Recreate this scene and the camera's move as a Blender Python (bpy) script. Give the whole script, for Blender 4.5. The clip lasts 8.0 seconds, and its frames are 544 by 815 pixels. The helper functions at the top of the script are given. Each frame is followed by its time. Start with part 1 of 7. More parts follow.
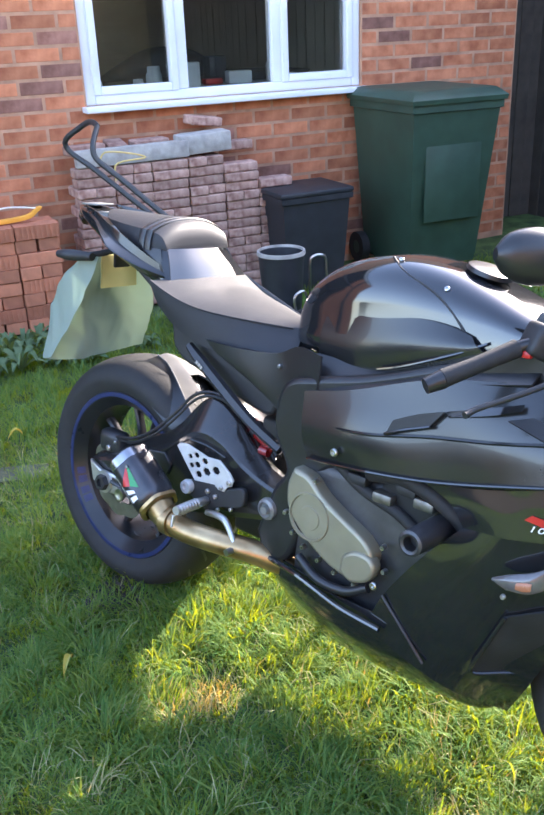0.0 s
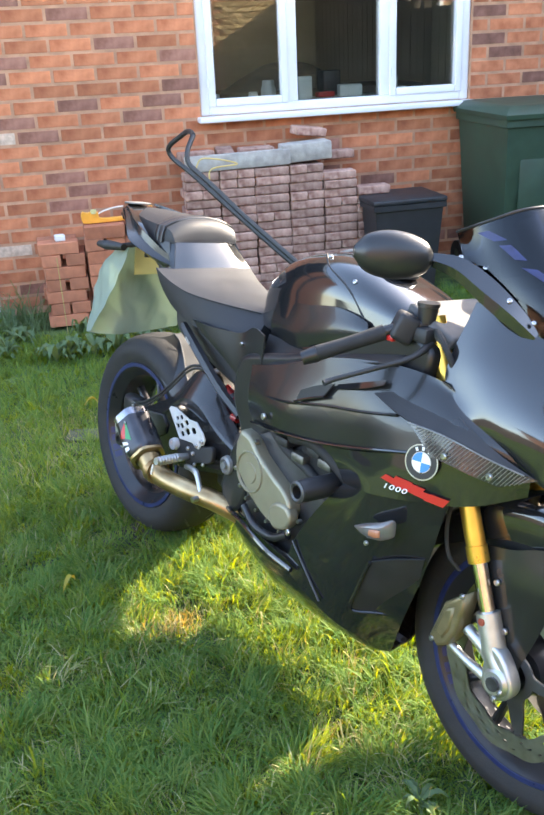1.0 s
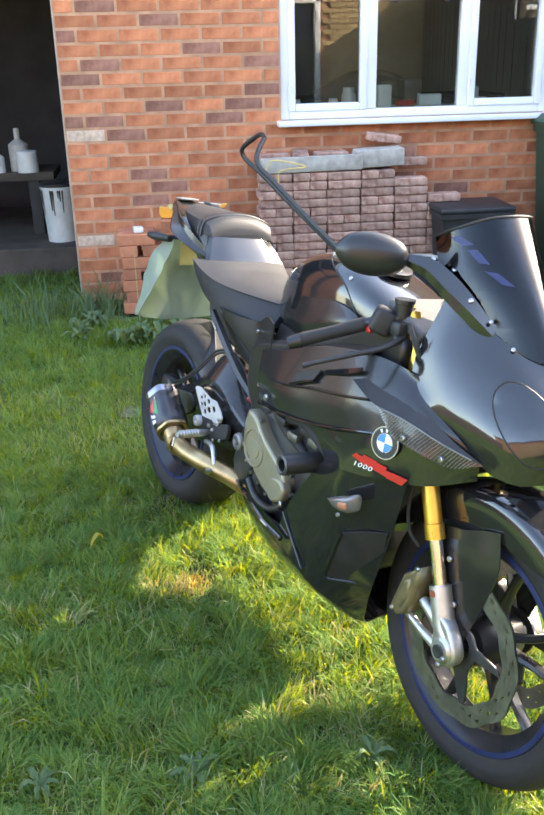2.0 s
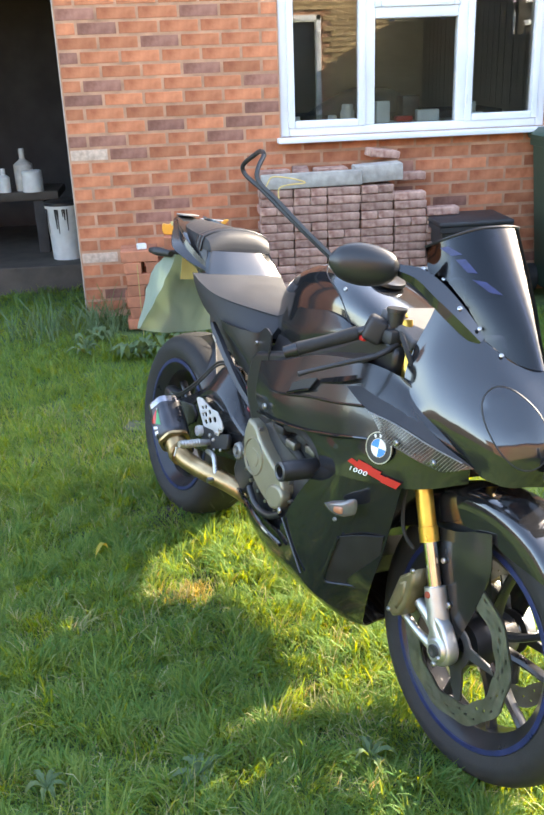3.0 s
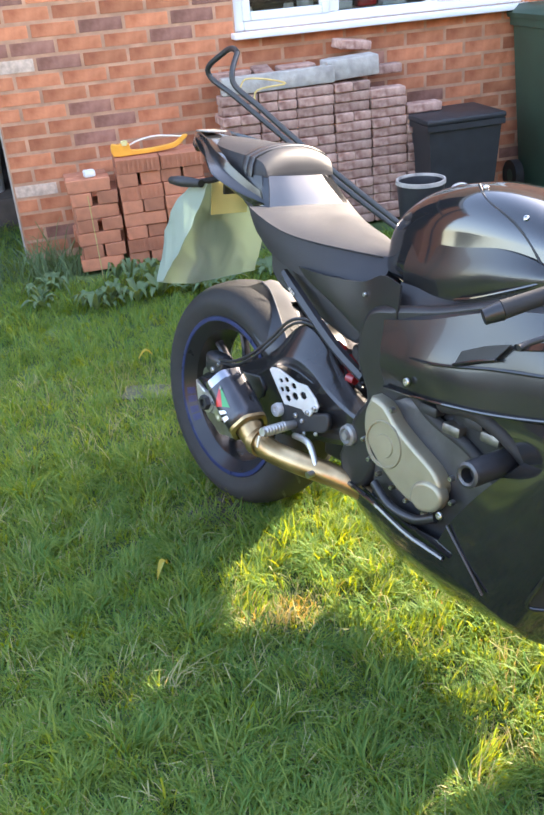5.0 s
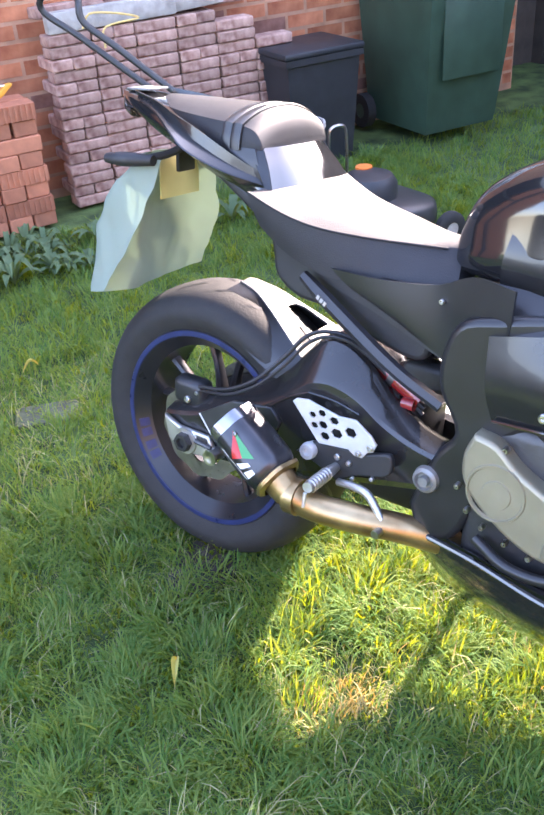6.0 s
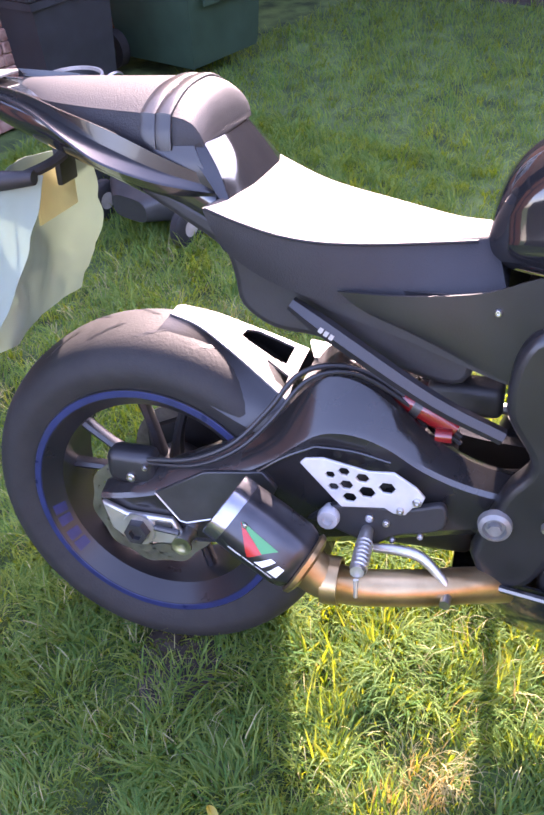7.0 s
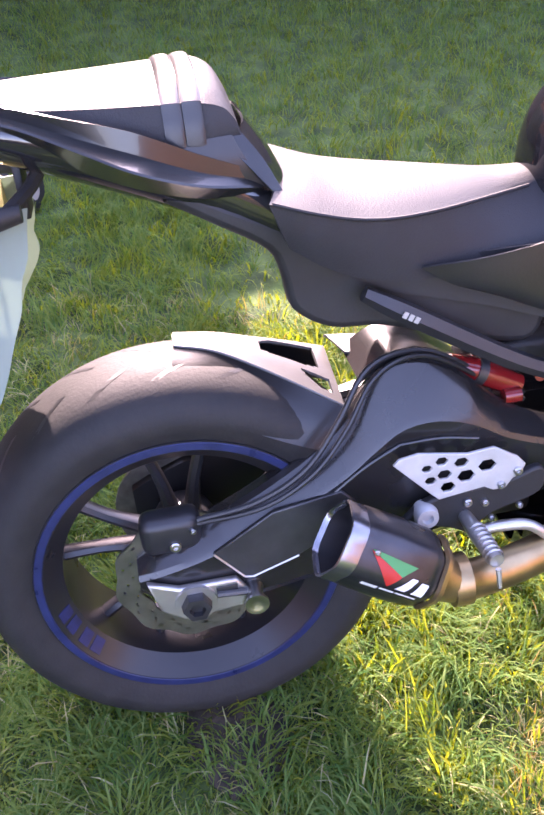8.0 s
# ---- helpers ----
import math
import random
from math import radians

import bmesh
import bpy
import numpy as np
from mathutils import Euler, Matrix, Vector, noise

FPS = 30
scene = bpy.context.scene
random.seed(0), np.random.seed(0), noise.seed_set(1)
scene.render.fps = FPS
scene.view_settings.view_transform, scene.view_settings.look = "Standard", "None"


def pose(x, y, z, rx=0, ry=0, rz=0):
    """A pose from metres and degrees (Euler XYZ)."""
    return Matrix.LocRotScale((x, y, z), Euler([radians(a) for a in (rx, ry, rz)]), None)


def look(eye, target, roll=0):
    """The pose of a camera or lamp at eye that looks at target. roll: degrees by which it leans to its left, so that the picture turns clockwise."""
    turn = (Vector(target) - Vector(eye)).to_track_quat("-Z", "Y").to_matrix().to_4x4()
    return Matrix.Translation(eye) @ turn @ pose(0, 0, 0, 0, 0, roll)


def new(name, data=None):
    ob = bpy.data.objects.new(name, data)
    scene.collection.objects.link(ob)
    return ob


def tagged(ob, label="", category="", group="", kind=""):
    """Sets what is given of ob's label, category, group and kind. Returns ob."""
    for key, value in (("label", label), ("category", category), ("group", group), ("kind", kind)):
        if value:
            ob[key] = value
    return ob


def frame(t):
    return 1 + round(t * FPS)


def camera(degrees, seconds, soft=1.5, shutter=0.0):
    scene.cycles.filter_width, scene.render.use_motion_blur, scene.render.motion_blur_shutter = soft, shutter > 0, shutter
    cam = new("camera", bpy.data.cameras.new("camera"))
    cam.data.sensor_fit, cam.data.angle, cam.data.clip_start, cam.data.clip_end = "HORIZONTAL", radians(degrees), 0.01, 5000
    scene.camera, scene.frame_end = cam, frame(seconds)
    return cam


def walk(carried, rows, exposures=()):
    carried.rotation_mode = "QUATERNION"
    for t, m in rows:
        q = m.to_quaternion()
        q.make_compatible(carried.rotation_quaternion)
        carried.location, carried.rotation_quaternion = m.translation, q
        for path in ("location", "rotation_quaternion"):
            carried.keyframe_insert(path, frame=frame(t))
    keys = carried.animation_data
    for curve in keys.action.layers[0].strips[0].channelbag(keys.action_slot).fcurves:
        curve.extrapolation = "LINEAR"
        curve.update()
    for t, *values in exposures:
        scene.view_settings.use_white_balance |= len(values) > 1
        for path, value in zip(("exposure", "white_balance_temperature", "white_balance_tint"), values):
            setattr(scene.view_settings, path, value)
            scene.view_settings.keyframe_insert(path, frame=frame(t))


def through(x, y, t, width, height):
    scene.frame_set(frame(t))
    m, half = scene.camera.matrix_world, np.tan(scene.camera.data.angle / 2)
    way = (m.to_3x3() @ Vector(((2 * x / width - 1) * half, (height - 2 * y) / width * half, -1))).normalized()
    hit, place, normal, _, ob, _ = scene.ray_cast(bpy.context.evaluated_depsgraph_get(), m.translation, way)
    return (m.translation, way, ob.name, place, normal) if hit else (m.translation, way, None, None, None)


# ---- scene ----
cam = camera(34.2, 8.0, soft=2.4)
PATH = [
    (0, (0.338, 0.217, 1.413), (1.108, 1.878, 0.608), -2.4),
    (0.5, (0.515, -0.073, 1.443), (1.07, 1.679, 0.652), -3.3),
    (1, (0.685, -0.257, 1.444), (1.099, 1.54, 0.668), -2.8),
    (1.5, (0.82, -0.333, 1.437), (1.118, 1.487, 0.665), -1.2),
    (2, (0.871, -0.491, 1.463), (1.072, 1.347, 0.7), -1.4),
    (3.5, (0.886, -0.551, 1.466), (1.086, 1.304, 0.744), -2.6),
    (4, (0.778, -0.426, 1.45), (1.022, 1.408, 0.691), -3.5),
    (4.2, (0.687, -0.313, 1.438), (0.968, 1.505, 0.654), -3.8),
    (4.5, (0.585, -0.178, 1.434), (0.893, 1.619, 0.61), -4.5),
    (4.7, (0.541, -0.074, 1.425), (0.873, 1.701, 0.565), -5.0),
    (5.8, (0.292, 0.662, 1.377), (0.983, 2.21, 0.316), -4.0),
    (6, (0.22, 0.785, 1.392), (1.018, 2.269, 0.314), -4.5),
    (6.5, (0.188, 1.079, 1.352), (1.143, 2.406, 0.2), -6.8),
    (7, (0.193, 1.373, 1.375), (1.346, 2.431, 0.129), -5.9),
    (7.5, (0.088, 1.67, 1.357), (1.452, 2.399, 0.088), -3.9),
    (8, (0.092, 1.919, 1.327), (1.554, 2.325, 0.024), -4.7),
]
walk(cam, [(t, look(eye, target, roll)) for t, eye, target, roll in PATH],
     [(0.0, 3.17, 6350, 19), (0.5, 3.24, 6700, 16), (1.0, 3.30, 7050, 13), (2.0, 3.30, 7300, 13), (4.5, 3.32, 7300, 15), (6.0, 3.70, 6700, 28), (7.0, 3.54, 6700, 43), (8.0, 3.38, 6750, 46)])

# ---- light ----
SUN_AZ, SUN_EL = 22.0, 28.0          # degrees from +x towards +y, and above the horizon
sun = new("sun", bpy.data.lights.new("sun", "SUN"))
sun.data.energy, sun.data.angle, sun.data.color = 2.7, radians(0.53), (1.0, 0.92, 0.77)
_d = Vector((math.cos(radians(SUN_EL)) * math.cos(radians(SUN_AZ)), math.cos(radians(SUN_EL)) * math.sin(radians(SUN_AZ)), math.sin(radians(SUN_EL))))
sun.matrix_world = look(tuple(_d * 20), (0, 0, 0))
world = bpy.data.worlds.new("sky")
scene.world = world
world.use_nodes = True
_n = world.node_tree.nodes
_sky = _n.new("ShaderNodeTexSky")
_sky.sky_type, _sky.sun_disc = "NISHITA", False
_sky.sun_elevation, _sky.sun_rotation = radians(SUN_EL), radians(90 - SUN_AZ)
_sky.air_density, _sky.dust_density = 1.0, 1.5
_bg = next(n for n in _n if n.type == "BACKGROUND")
world.node_tree.links.new(_sky.outputs[0], _bg.inputs[0])
_bg.inputs[1].default_value = 0.15

# ---- materials ----
MATS = {}


def mat(name, color, rough=0.6, metal=0.0, vary=0.15, scale=12.0, bump=0.0, bump_scale=60.0, fine=0.0, coat=0.0, spec=0.5, tint=None, island=0.0, random_ob=0.0, rough_vary=0.08):
    """A node material: base colour broken up by two scales of noise, noise bump, and varied gloss."""
    if name in MATS:
        return MATS[name]
    m = bpy.data.materials.new(name)
    m.use_nodes = True
    nt = m.node_tree
    b = nt.nodes["Principled BSDF"]
    b.inputs["Metallic"].default_value = metal
    b.inputs["Coat Weight"].default_value = coat
    b.inputs["Coat Roughness"].default_value = 0.04
    b.inputs["Specular IOR Level"].default_value = spec
    tc = nt.nodes.new("ShaderNodeTexCoord")
    big = nt.nodes.new("ShaderNodeTexNoise")
    big.inputs["Scale"].default_value, big.inputs["Detail"].default_value = scale, 6
    nt.links.new(tc.outputs["Object"], big.inputs["Vector"])
    ramp = nt.nodes.new("ShaderNodeMix")
    ramp.data_type = "RGBA"
    dark = [c * (1 - vary) for c in color]
    light = [min(1, c * (1 + vary)) for c in (tint or color)]
    ramp.inputs[6].default_value, ramp.inputs[7].default_value = (*dark, 1), (*light, 1)
    spread = nt.nodes.new("ShaderNodeMapRange")
    spread.inputs[1].default_value, spread.inputs[2].default_value = 0.3, 0.7
    nt.links.new(big.outputs[0], spread.inputs[0])
    nt.links.new(spread.outputs[0], ramp.inputs[0])
    out = ramp.outputs[2]
    amount = random_ob or island
    if amount:
        info = nt.nodes.new("ShaderNodeObjectInfo" if random_ob else "ShaderNodeNewGeometry")
        val = nt.nodes.new("ShaderNodeMapRange")
        val.inputs[3].default_value, val.inputs[4].default_value = 1 - amount, 1 + amount
        nt.links.new(info.outputs["Random" if random_ob else "Random Per Island"], val.inputs[0])
        hsv = nt.nodes.new("ShaderNodeHueSaturation")
        nt.links.new(val.outputs[0], hsv.inputs["Value"])
        nt.links.new(out, hsv.inputs["Color"])
        out = hsv.outputs[0]
    nt.links.new(out, b.inputs["Base Color"])
    rr = nt.nodes.new("ShaderNodeMapRange")
    rr.inputs[3].default_value, rr.inputs[4].default_value = max(0.02, rough - rough_vary), min(1, rough + rough_vary)
    nt.links.new(big.outputs[0], rr.inputs[0])
    nt.links.new(rr.outputs[0], b.inputs["Roughness"])
    if bump:
        small = nt.nodes.new("ShaderNodeTexNoise")
        small.inputs["Scale"].default_value, small.inputs["Detail"].default_value = bump_scale, 5
        nt.links.new(tc.outputs["Object"], small.inputs["Vector"])
        bp = nt.nodes.new("ShaderNodeBump")
        bp.inputs["Strength"].default_value, bp.inputs["Distance"].default_value = bump, 0.004
        nt.links.new(small.outputs[0], bp.inputs["Height"])
        nt.links.new(bp.outputs[0], b.inputs["Normal"])
    MATS[name] = m
    return m


def leafy(name, base, tip, rough=0.65, glow=0.45, through=(0.412, 1.8, 2.1)):
    """Thin leaves and blades: reflect and let light through, each one a shade of its own."""
    m = bpy.data.materials.new(name)
    m.use_nodes = True
    nt = m.node_tree
    b = nt.nodes["Principled BSDF"]
    geo = nt.nodes.new("ShaderNodeNewGeometry")
    mix = nt.nodes.new("ShaderNodeMix")
    mix.data_type = "RGBA"
    mix.inputs[6].default_value, mix.inputs[7].default_value = (*base, 1), (*tip, 1)
    nt.links.new(geo.outputs["Random Per Island"], mix.inputs[0])
    nt.links.new(mix.outputs[2], b.inputs["Base Color"])
    b.inputs["Roughness"].default_value = rough
    b.inputs["Specular IOR Level"].default_value = 0.18
    tr = nt.nodes.new("ShaderNodeBsdfTranslucent")
    hsv = nt.nodes.new("ShaderNodeHueSaturation")
    hsv.inputs["Hue"].default_value, hsv.inputs["Saturation"].default_value, hsv.inputs["Value"].default_value = through
    nt.links.new(mix.outputs[2], hsv.inputs["Color"])
    nt.links.new(hsv.outputs[0], tr.inputs[0])
    sh = nt.nodes.new("ShaderNodeMixShader")
    sh.inputs[0].default_value = glow
    nt.links.new(b.outputs[0], sh.inputs[1])
    nt.links.new(tr.outputs[0], sh.inputs[2])
    nt.links.new(sh.outputs[0], nt.nodes["Material Output"].inputs[0])
    MATS[name] = m
    return m


def glass(name, color=(1, 1, 1), clear=0.85, rough=0.0, ior=1.9):
    """A thin pane: mirror-like reflection over a clear or tinted body."""
    m = bpy.data.materials.new(name)
    m.use_nodes = True
    nt = m.node_tree
    for n in list(nt.nodes):
        if n.type == "BSDF_PRINCIPLED":
            nt.nodes.remove(n)
    tp = nt.nodes.new("ShaderNodeBsdfTransparent")
    tp.inputs[0].default_value = (*[c * clear for c in color], 1)
    gl = nt.nodes.new("ShaderNodeBsdfGlossy")
    gl.inputs["Roughness"].default_value = rough
    fr = nt.nodes.new("ShaderNodeFresnel")
    fr.inputs[0].default_value = ior
    sh = nt.nodes.new("ShaderNodeMixShader")
    nt.links.new(fr.outputs[0], sh.inputs[0])
    nt.links.new(tp.outputs[0], sh.inputs[1])
    nt.links.new(gl.outputs[0], sh.inputs[2])
    nt.links.new(sh.outputs[0], nt.nodes["Material Output"].inputs[0])
    MATS[name] = m
    return m


gloss_black = mat("gloss_black", (0.014, 0.014, 0.015), 0.09, vary=0.1, coat=0.45, spec=0.68, rough_vary=0.03, bump=0.012, bump_scale=9)
satin_black = mat("satin_black", (0.017, 0.017, 0.018), 0.32, vary=0.2, bump=0.05, bump_scale=300)
gloss_arm = mat("gloss_arm", (0.020, 0.019, 0.019), 0.24, vary=0.25, coat=0.25, bump=0.05, bump_scale=40)
satin_gloss = mat("satin_gloss", (0.016, 0.016, 0.016), 0.24, vary=0.15, coat=0.25, bump=0.03, bump_scale=12)
matte_black = mat("matte_black", (0.018, 0.018, 0.019), 0.55, vary=0.3, scale=20, bump=0.1, bump_scale=250)
# Black guard tops, base raised above the sides so they look sunlit.
guard_sunlit = mat("guard_sunlit", (0.075, 0.073, 0.070), 0.46, vary=0.2, bump=0.06, bump_scale=200, spec=0.9)
vinyl = mat("vinyl", (0.026, 0.026, 0.028), 0.52, vary=0.15, bump=0.25, bump_scale=420, spec=0.29)
cast_grey = mat("cast_grey", (0.075, 0.075, 0.075), 0.7, vary=0.25, scale=30, bump=0.15, bump_scale=250)
rubber = mat("rubber", (0.017, 0.017, 0.0175), 0.70, vary=0.15, scale=40, bump=0.15, bump_scale=200, tint=(0.022, 0.021, 0.020), spec=0.42)
rim_black = mat("rim_black", (0.02, 0.02, 0.022), 0.3, vary=0.2)
rim_blue = mat("rim_blue", (0.018, 0.026, 0.085), 0.3, vary=0.25, scale=40)
steel = mat("steel", (0.55, 0.54, 0.53), 0.30, metal=1.0, vary=0.12, scale=30, bump=0.05)
alloy = mat("alloy", (0.55, 0.54, 0.52), 0.42, metal=0.9, vary=0.12, scale=30, bump=0.08, bump_scale=300)
chrome = mat("chrome", (0.62, 0.61, 0.60), 0.12, metal=1.0, vary=0.05, scale=30)
tip_chrome = mat("tip_chrome", (0.26, 0.26, 0.28), 0.22, metal=0.9, vary=0.2, scale=25)
dark_alloy = mat("dark_alloy", (0.07, 0.07, 0.072), 0.4, metal=0.6, vary=0.25, scale=18, bump=0.1, bump_scale=180)
bright_alloy = mat("bright_alloy", (0.56, 0.56, 0.55), 0.48, metal=0.35, vary=0.10, scale=40, bump=0.06, bump_scale=350)
bronze_cover = mat("bronze_cover", (0.29, 0.265, 0.185), 0.42, metal=0.45, vary=0.12, scale=14, bump=0.05, bump_scale=300)
caliper_bronze = mat("caliper_bronze", (0.20, 0.165, 0.085), 0.4, metal=0.5, vary=0.2, scale=30)
gold = mat("gold", (0.75, 0.46, 0.08), 0.3, metal=0.85, vary=0.1, scale=25)
heat_pipe = mat("heat_pipe", (0.36, 0.21, 0.085), 0.34, metal=0.9, vary=0.35, scale=12, tint=(0.42, 0.31, 0.17))
can_metal = mat("can_metal", (0.055, 0.055, 0.06), 0.3, metal=0.7, vary=0.25, scale=22)
disc_steel = mat("disc_steel", (0.30, 0.29, 0.27), 0.35, metal=0.9, vary=0.2, scale=30)
chain_metal = mat("chain_metal", (0.18, 0.17, 0.15), 0.45, metal=0.8, vary=0.3, scale=60)
carbon = mat("carbon", (0.03, 0.031, 0.033), 0.25, vary=0.5, scale=240, coat=0.6)
red_paint = mat("red_paint", (0.48, 0.02, 0.018), 0.3, vary=0.1)
green_paint = mat("green_paint", (0.02, 0.25, 0.08), 0.35, vary=0.1)
white_paint = mat("white_paint", (0.8, 0.8, 0.79), 0.35, vary=0.05)
badge_blue = mat("badge_blue", (0.05, 0.24, 0.62), 0.25, vary=0.08)
amber_lens = mat("amber_lens", (0.36, 0.15, 0.08), 0.25, vary=0.1)
clear_lens = mat("clear_lens", (0.10, 0.092, 0.09), 0.14, vary=0.2, scale=50, coat=0.6)
red_lens = mat("red_lens", (0.22, 0.012, 0.012), 0.2, vary=0.1, coat=0.5)
lamp_glass = mat("lamp_glass", (0.05, 0.04, 0.035), 0.06, vary=0.3, scale=25, coat=1.0)
rust_cap = mat("rust_cap", (0.30, 0.055, 0.025), 0.6, vary=0.4, scale=90, bump=0.3)
dim_blue = mat("dim_blue", (0.016, 0.022, 0.085), 0.5, vary=0.3, scale=60)
rib_grey = mat("rib_grey", (0.20, 0.20, 0.19), 0.4, metal=0.3, vary=0.2, scale=60)
smoked = glass("smoked", (0.15, 0.17, 0.23), 0.9, 0.05, 1.5)
pane_glass = glass("pane_glass", (0.93, 0.97, 0.95), 0.95)
bag_film = leafy("bag_film", (0.29, 0.36, 0.29), (0.33, 0.40, 0.33), 0.38, 0.40, (0.49, 0.95, 1.25))
yellow_plate = mat("yellow_plate", (0.55, 0.50, 0.22), 0.4, vary=0.08)
upvc = mat("upvc", (0.70, 0.70, 0.71), 0.32, vary=0.05, scale=5, bump=0.02)
mortar = mat("mortar", (0.42, 0.225, 0.135), 0.95, vary=0.30, scale=9, bump=0.3, bump_scale=150)
brick_red = mat("brick_red", (0.375, 0.106, 0.044), 0.9, vary=0.22, scale=11, bump=0.3, bump_scale=120, tint=(0.44, 0.165, 0.080), random_ob=0.24)
brick_dark = mat("brick_dark", (0.225, 0.088, 0.054), 0.85, vary=0.25, scale=16, bump=0.3, bump_scale=120, tint=(0.26, 0.12, 0.085), random_ob=0.25)
brick_lime = mat("brick_lime", (0.50, 0.37, 0.28), 0.9, vary=0.3, scale=30, bump=0.5, bump_scale=120)
brick_rest = mat("brick_rest", (0.375, 0.110, 0.046), 0.9, vary=0.22, scale=11, bump=0.3, bump_scale=120, tint=(0.44, 0.165, 0.080), island=0.24)
brick_new = mat("brick_new", (0.42, 0.16, 0.085), 0.9, vary=0.15, scale=20, bump=0.4, bump_scale=160, random_ob=0.22)
paver_mat = mat("paver_mat", (0.30, 0.140, 0.105), 0.95, vary=0.30, scale=24, bump=0.6, bump_scale=140, tint=(0.38, 0.245, 0.19), random_ob=0.22)
slab_grey = mat("slab_grey", (0.36, 0.33, 0.29), 0.95, vary=0.25, scale=18, bump=0.6, bump_scale=120)
yellow_brick = mat("yellow_brick", (0.45, 0.32, 0.17), 0.9, vary=0.2, scale=14, bump=0.4, bump_scale=100, island=0.2)
soil = mat("soil", (0.040, 0.080, 0.016), 0.98, vary=0.5, scale=9, bump=0.9, bump_scale=60, tint=(0.075, 0.115, 0.028))
bare_earth = mat("bare_earth", (0.055, 0.040, 0.027), 0.98, vary=0.6, scale=30, bump=1.0, bump_scale=60)
dirt_brown = mat("dirt_brown", (0.15, 0.13, 0.095), 0.95, vary=0.6, scale=25, bump=0.8, bump_scale=80, tint=(0.09, 0.10, 0.05))
stone = mat("stone", (0.28, 0.26, 0.22), 0.95, vary=0.3, scale=16, bump=0.8, bump_scale=90)
dark_wood = mat("dark_wood", (0.06, 0.05, 0.04), 0.85, vary=0.3, scale=9, bump=0.4, bump_scale=70, random_ob=0.2)
bin_green = mat("bin_green", (0.025, 0.055, 0.035), 0.5, vary=0.2, scale=10, bump=0.15, bump_scale=250)
box_black = mat("box_black", (0.02, 0.021, 0.024), 0.5, vary=0.25, scale=12, bump=0.15, bump_scale=200)
mower_black = mat("mower_black", (0.03, 0.03, 0.03), 0.45, vary=0.2, scale=20)
orange_plastic = mat("orange_plastic", (0.78, 0.34, 0.04), 0.45, vary=0.1, scale=20)
mower_orange = mat("mower_orange", (0.70, 0.17, 0.03), 0.45, vary=0.12, scale=20)
cord_white = mat("cord_white", (0.72, 0.68, 0.60), 0.8, vary=0.1, scale=60)
rope_yellow = mat("rope_yellow", (0.62, 0.44, 0.16), 0.8, vary=0.1, scale=60)
plaster = mat("plaster", (0.42, 0.38, 0.32), 0.95, vary=0.12, scale=4, bump=0.1)
# Store shade put into a dark base colour; the cloth heap shares it.
shaded_interior = mat("shaded_interior", (0.045, 0.043, 0.042), 0.95, vary=0.25, scale=5, bump=0.2)
concrete = mat("concrete", (0.22, 0.21, 0.19), 0.95, vary=0.25, scale=7, bump=0.5, bump_scale=90)
tub_white = mat("tub_white", (0.62, 0.64, 0.62), 0.45, vary=0.12, scale=14)
paint_black = mat("paint_black", (0.02, 0.02, 0.022), 0.4, vary=0.2)
weathered_white = mat("weathered_white", (0.42, 0.40, 0.36), 0.7, vary=0.2, scale=20)
roof_tile = mat("roof_tile", (0.12, 0.09, 0.08), 0.9, vary=0.3, scale=8, bump=0.4, bump_scale=40)
grass_mat = leafy("grass_mat", (0.056, 0.160, 0.042), (0.180, 0.272, 0.082), glow=0.47)
straw_mat = leafy("straw_mat", (0.29, 0.29, 0.13), (0.42, 0.43, 0.21), glow=0.3)
weed_mat = leafy("weed_mat", (0.070, 0.125, 0.058), (0.135, 0.195, 0.105), glow=0.3)
dead_leaf = leafy("dead_leaf", (0.42, 0.45, 0.12), (0.5, 0.5, 0.16), glow=0.4)

# ---- building helpers ----


def finish(name, bm, material, smooth=40.0):
    """A mesh object from a bmesh, rounded where its faces meet at under smooth degrees."""
    bmesh.ops.recalc_face_normals(bm, faces=bm.faces)
    me = bpy.data.meshes.new(name)
    for f in bm.faces:
        f.smooth = smooth > 0
    for e in bm.edges:
        if len(e.link_faces) == 2 and e.calc_face_angle(0) > radians(smooth):
            e.smooth = False
    bm.to_mesh(me)
    bm.free()
    me.materials.append(material)
    return new(name, me)


def part(name, bm, material, parent, label="", smooth=40.0):
    ob = finish(name, bm, material, smooth) if isinstance(bm, bmesh.types.BMesh) else new(name, bm)
    if not isinstance(bm, bmesh.types.BMesh) and not ob.data.materials:
        ob.data.materials.append(material)
    ob.parent = parent
    return tagged(ob, label) if label else ob


def thing(name, label, category, m=None, group="", kind=""):
    ob = new(name)
    ob.empty_display_size = 0.1
    if m is not None:
        ob.matrix_world = m
    return tagged(ob, label, category, group, kind)


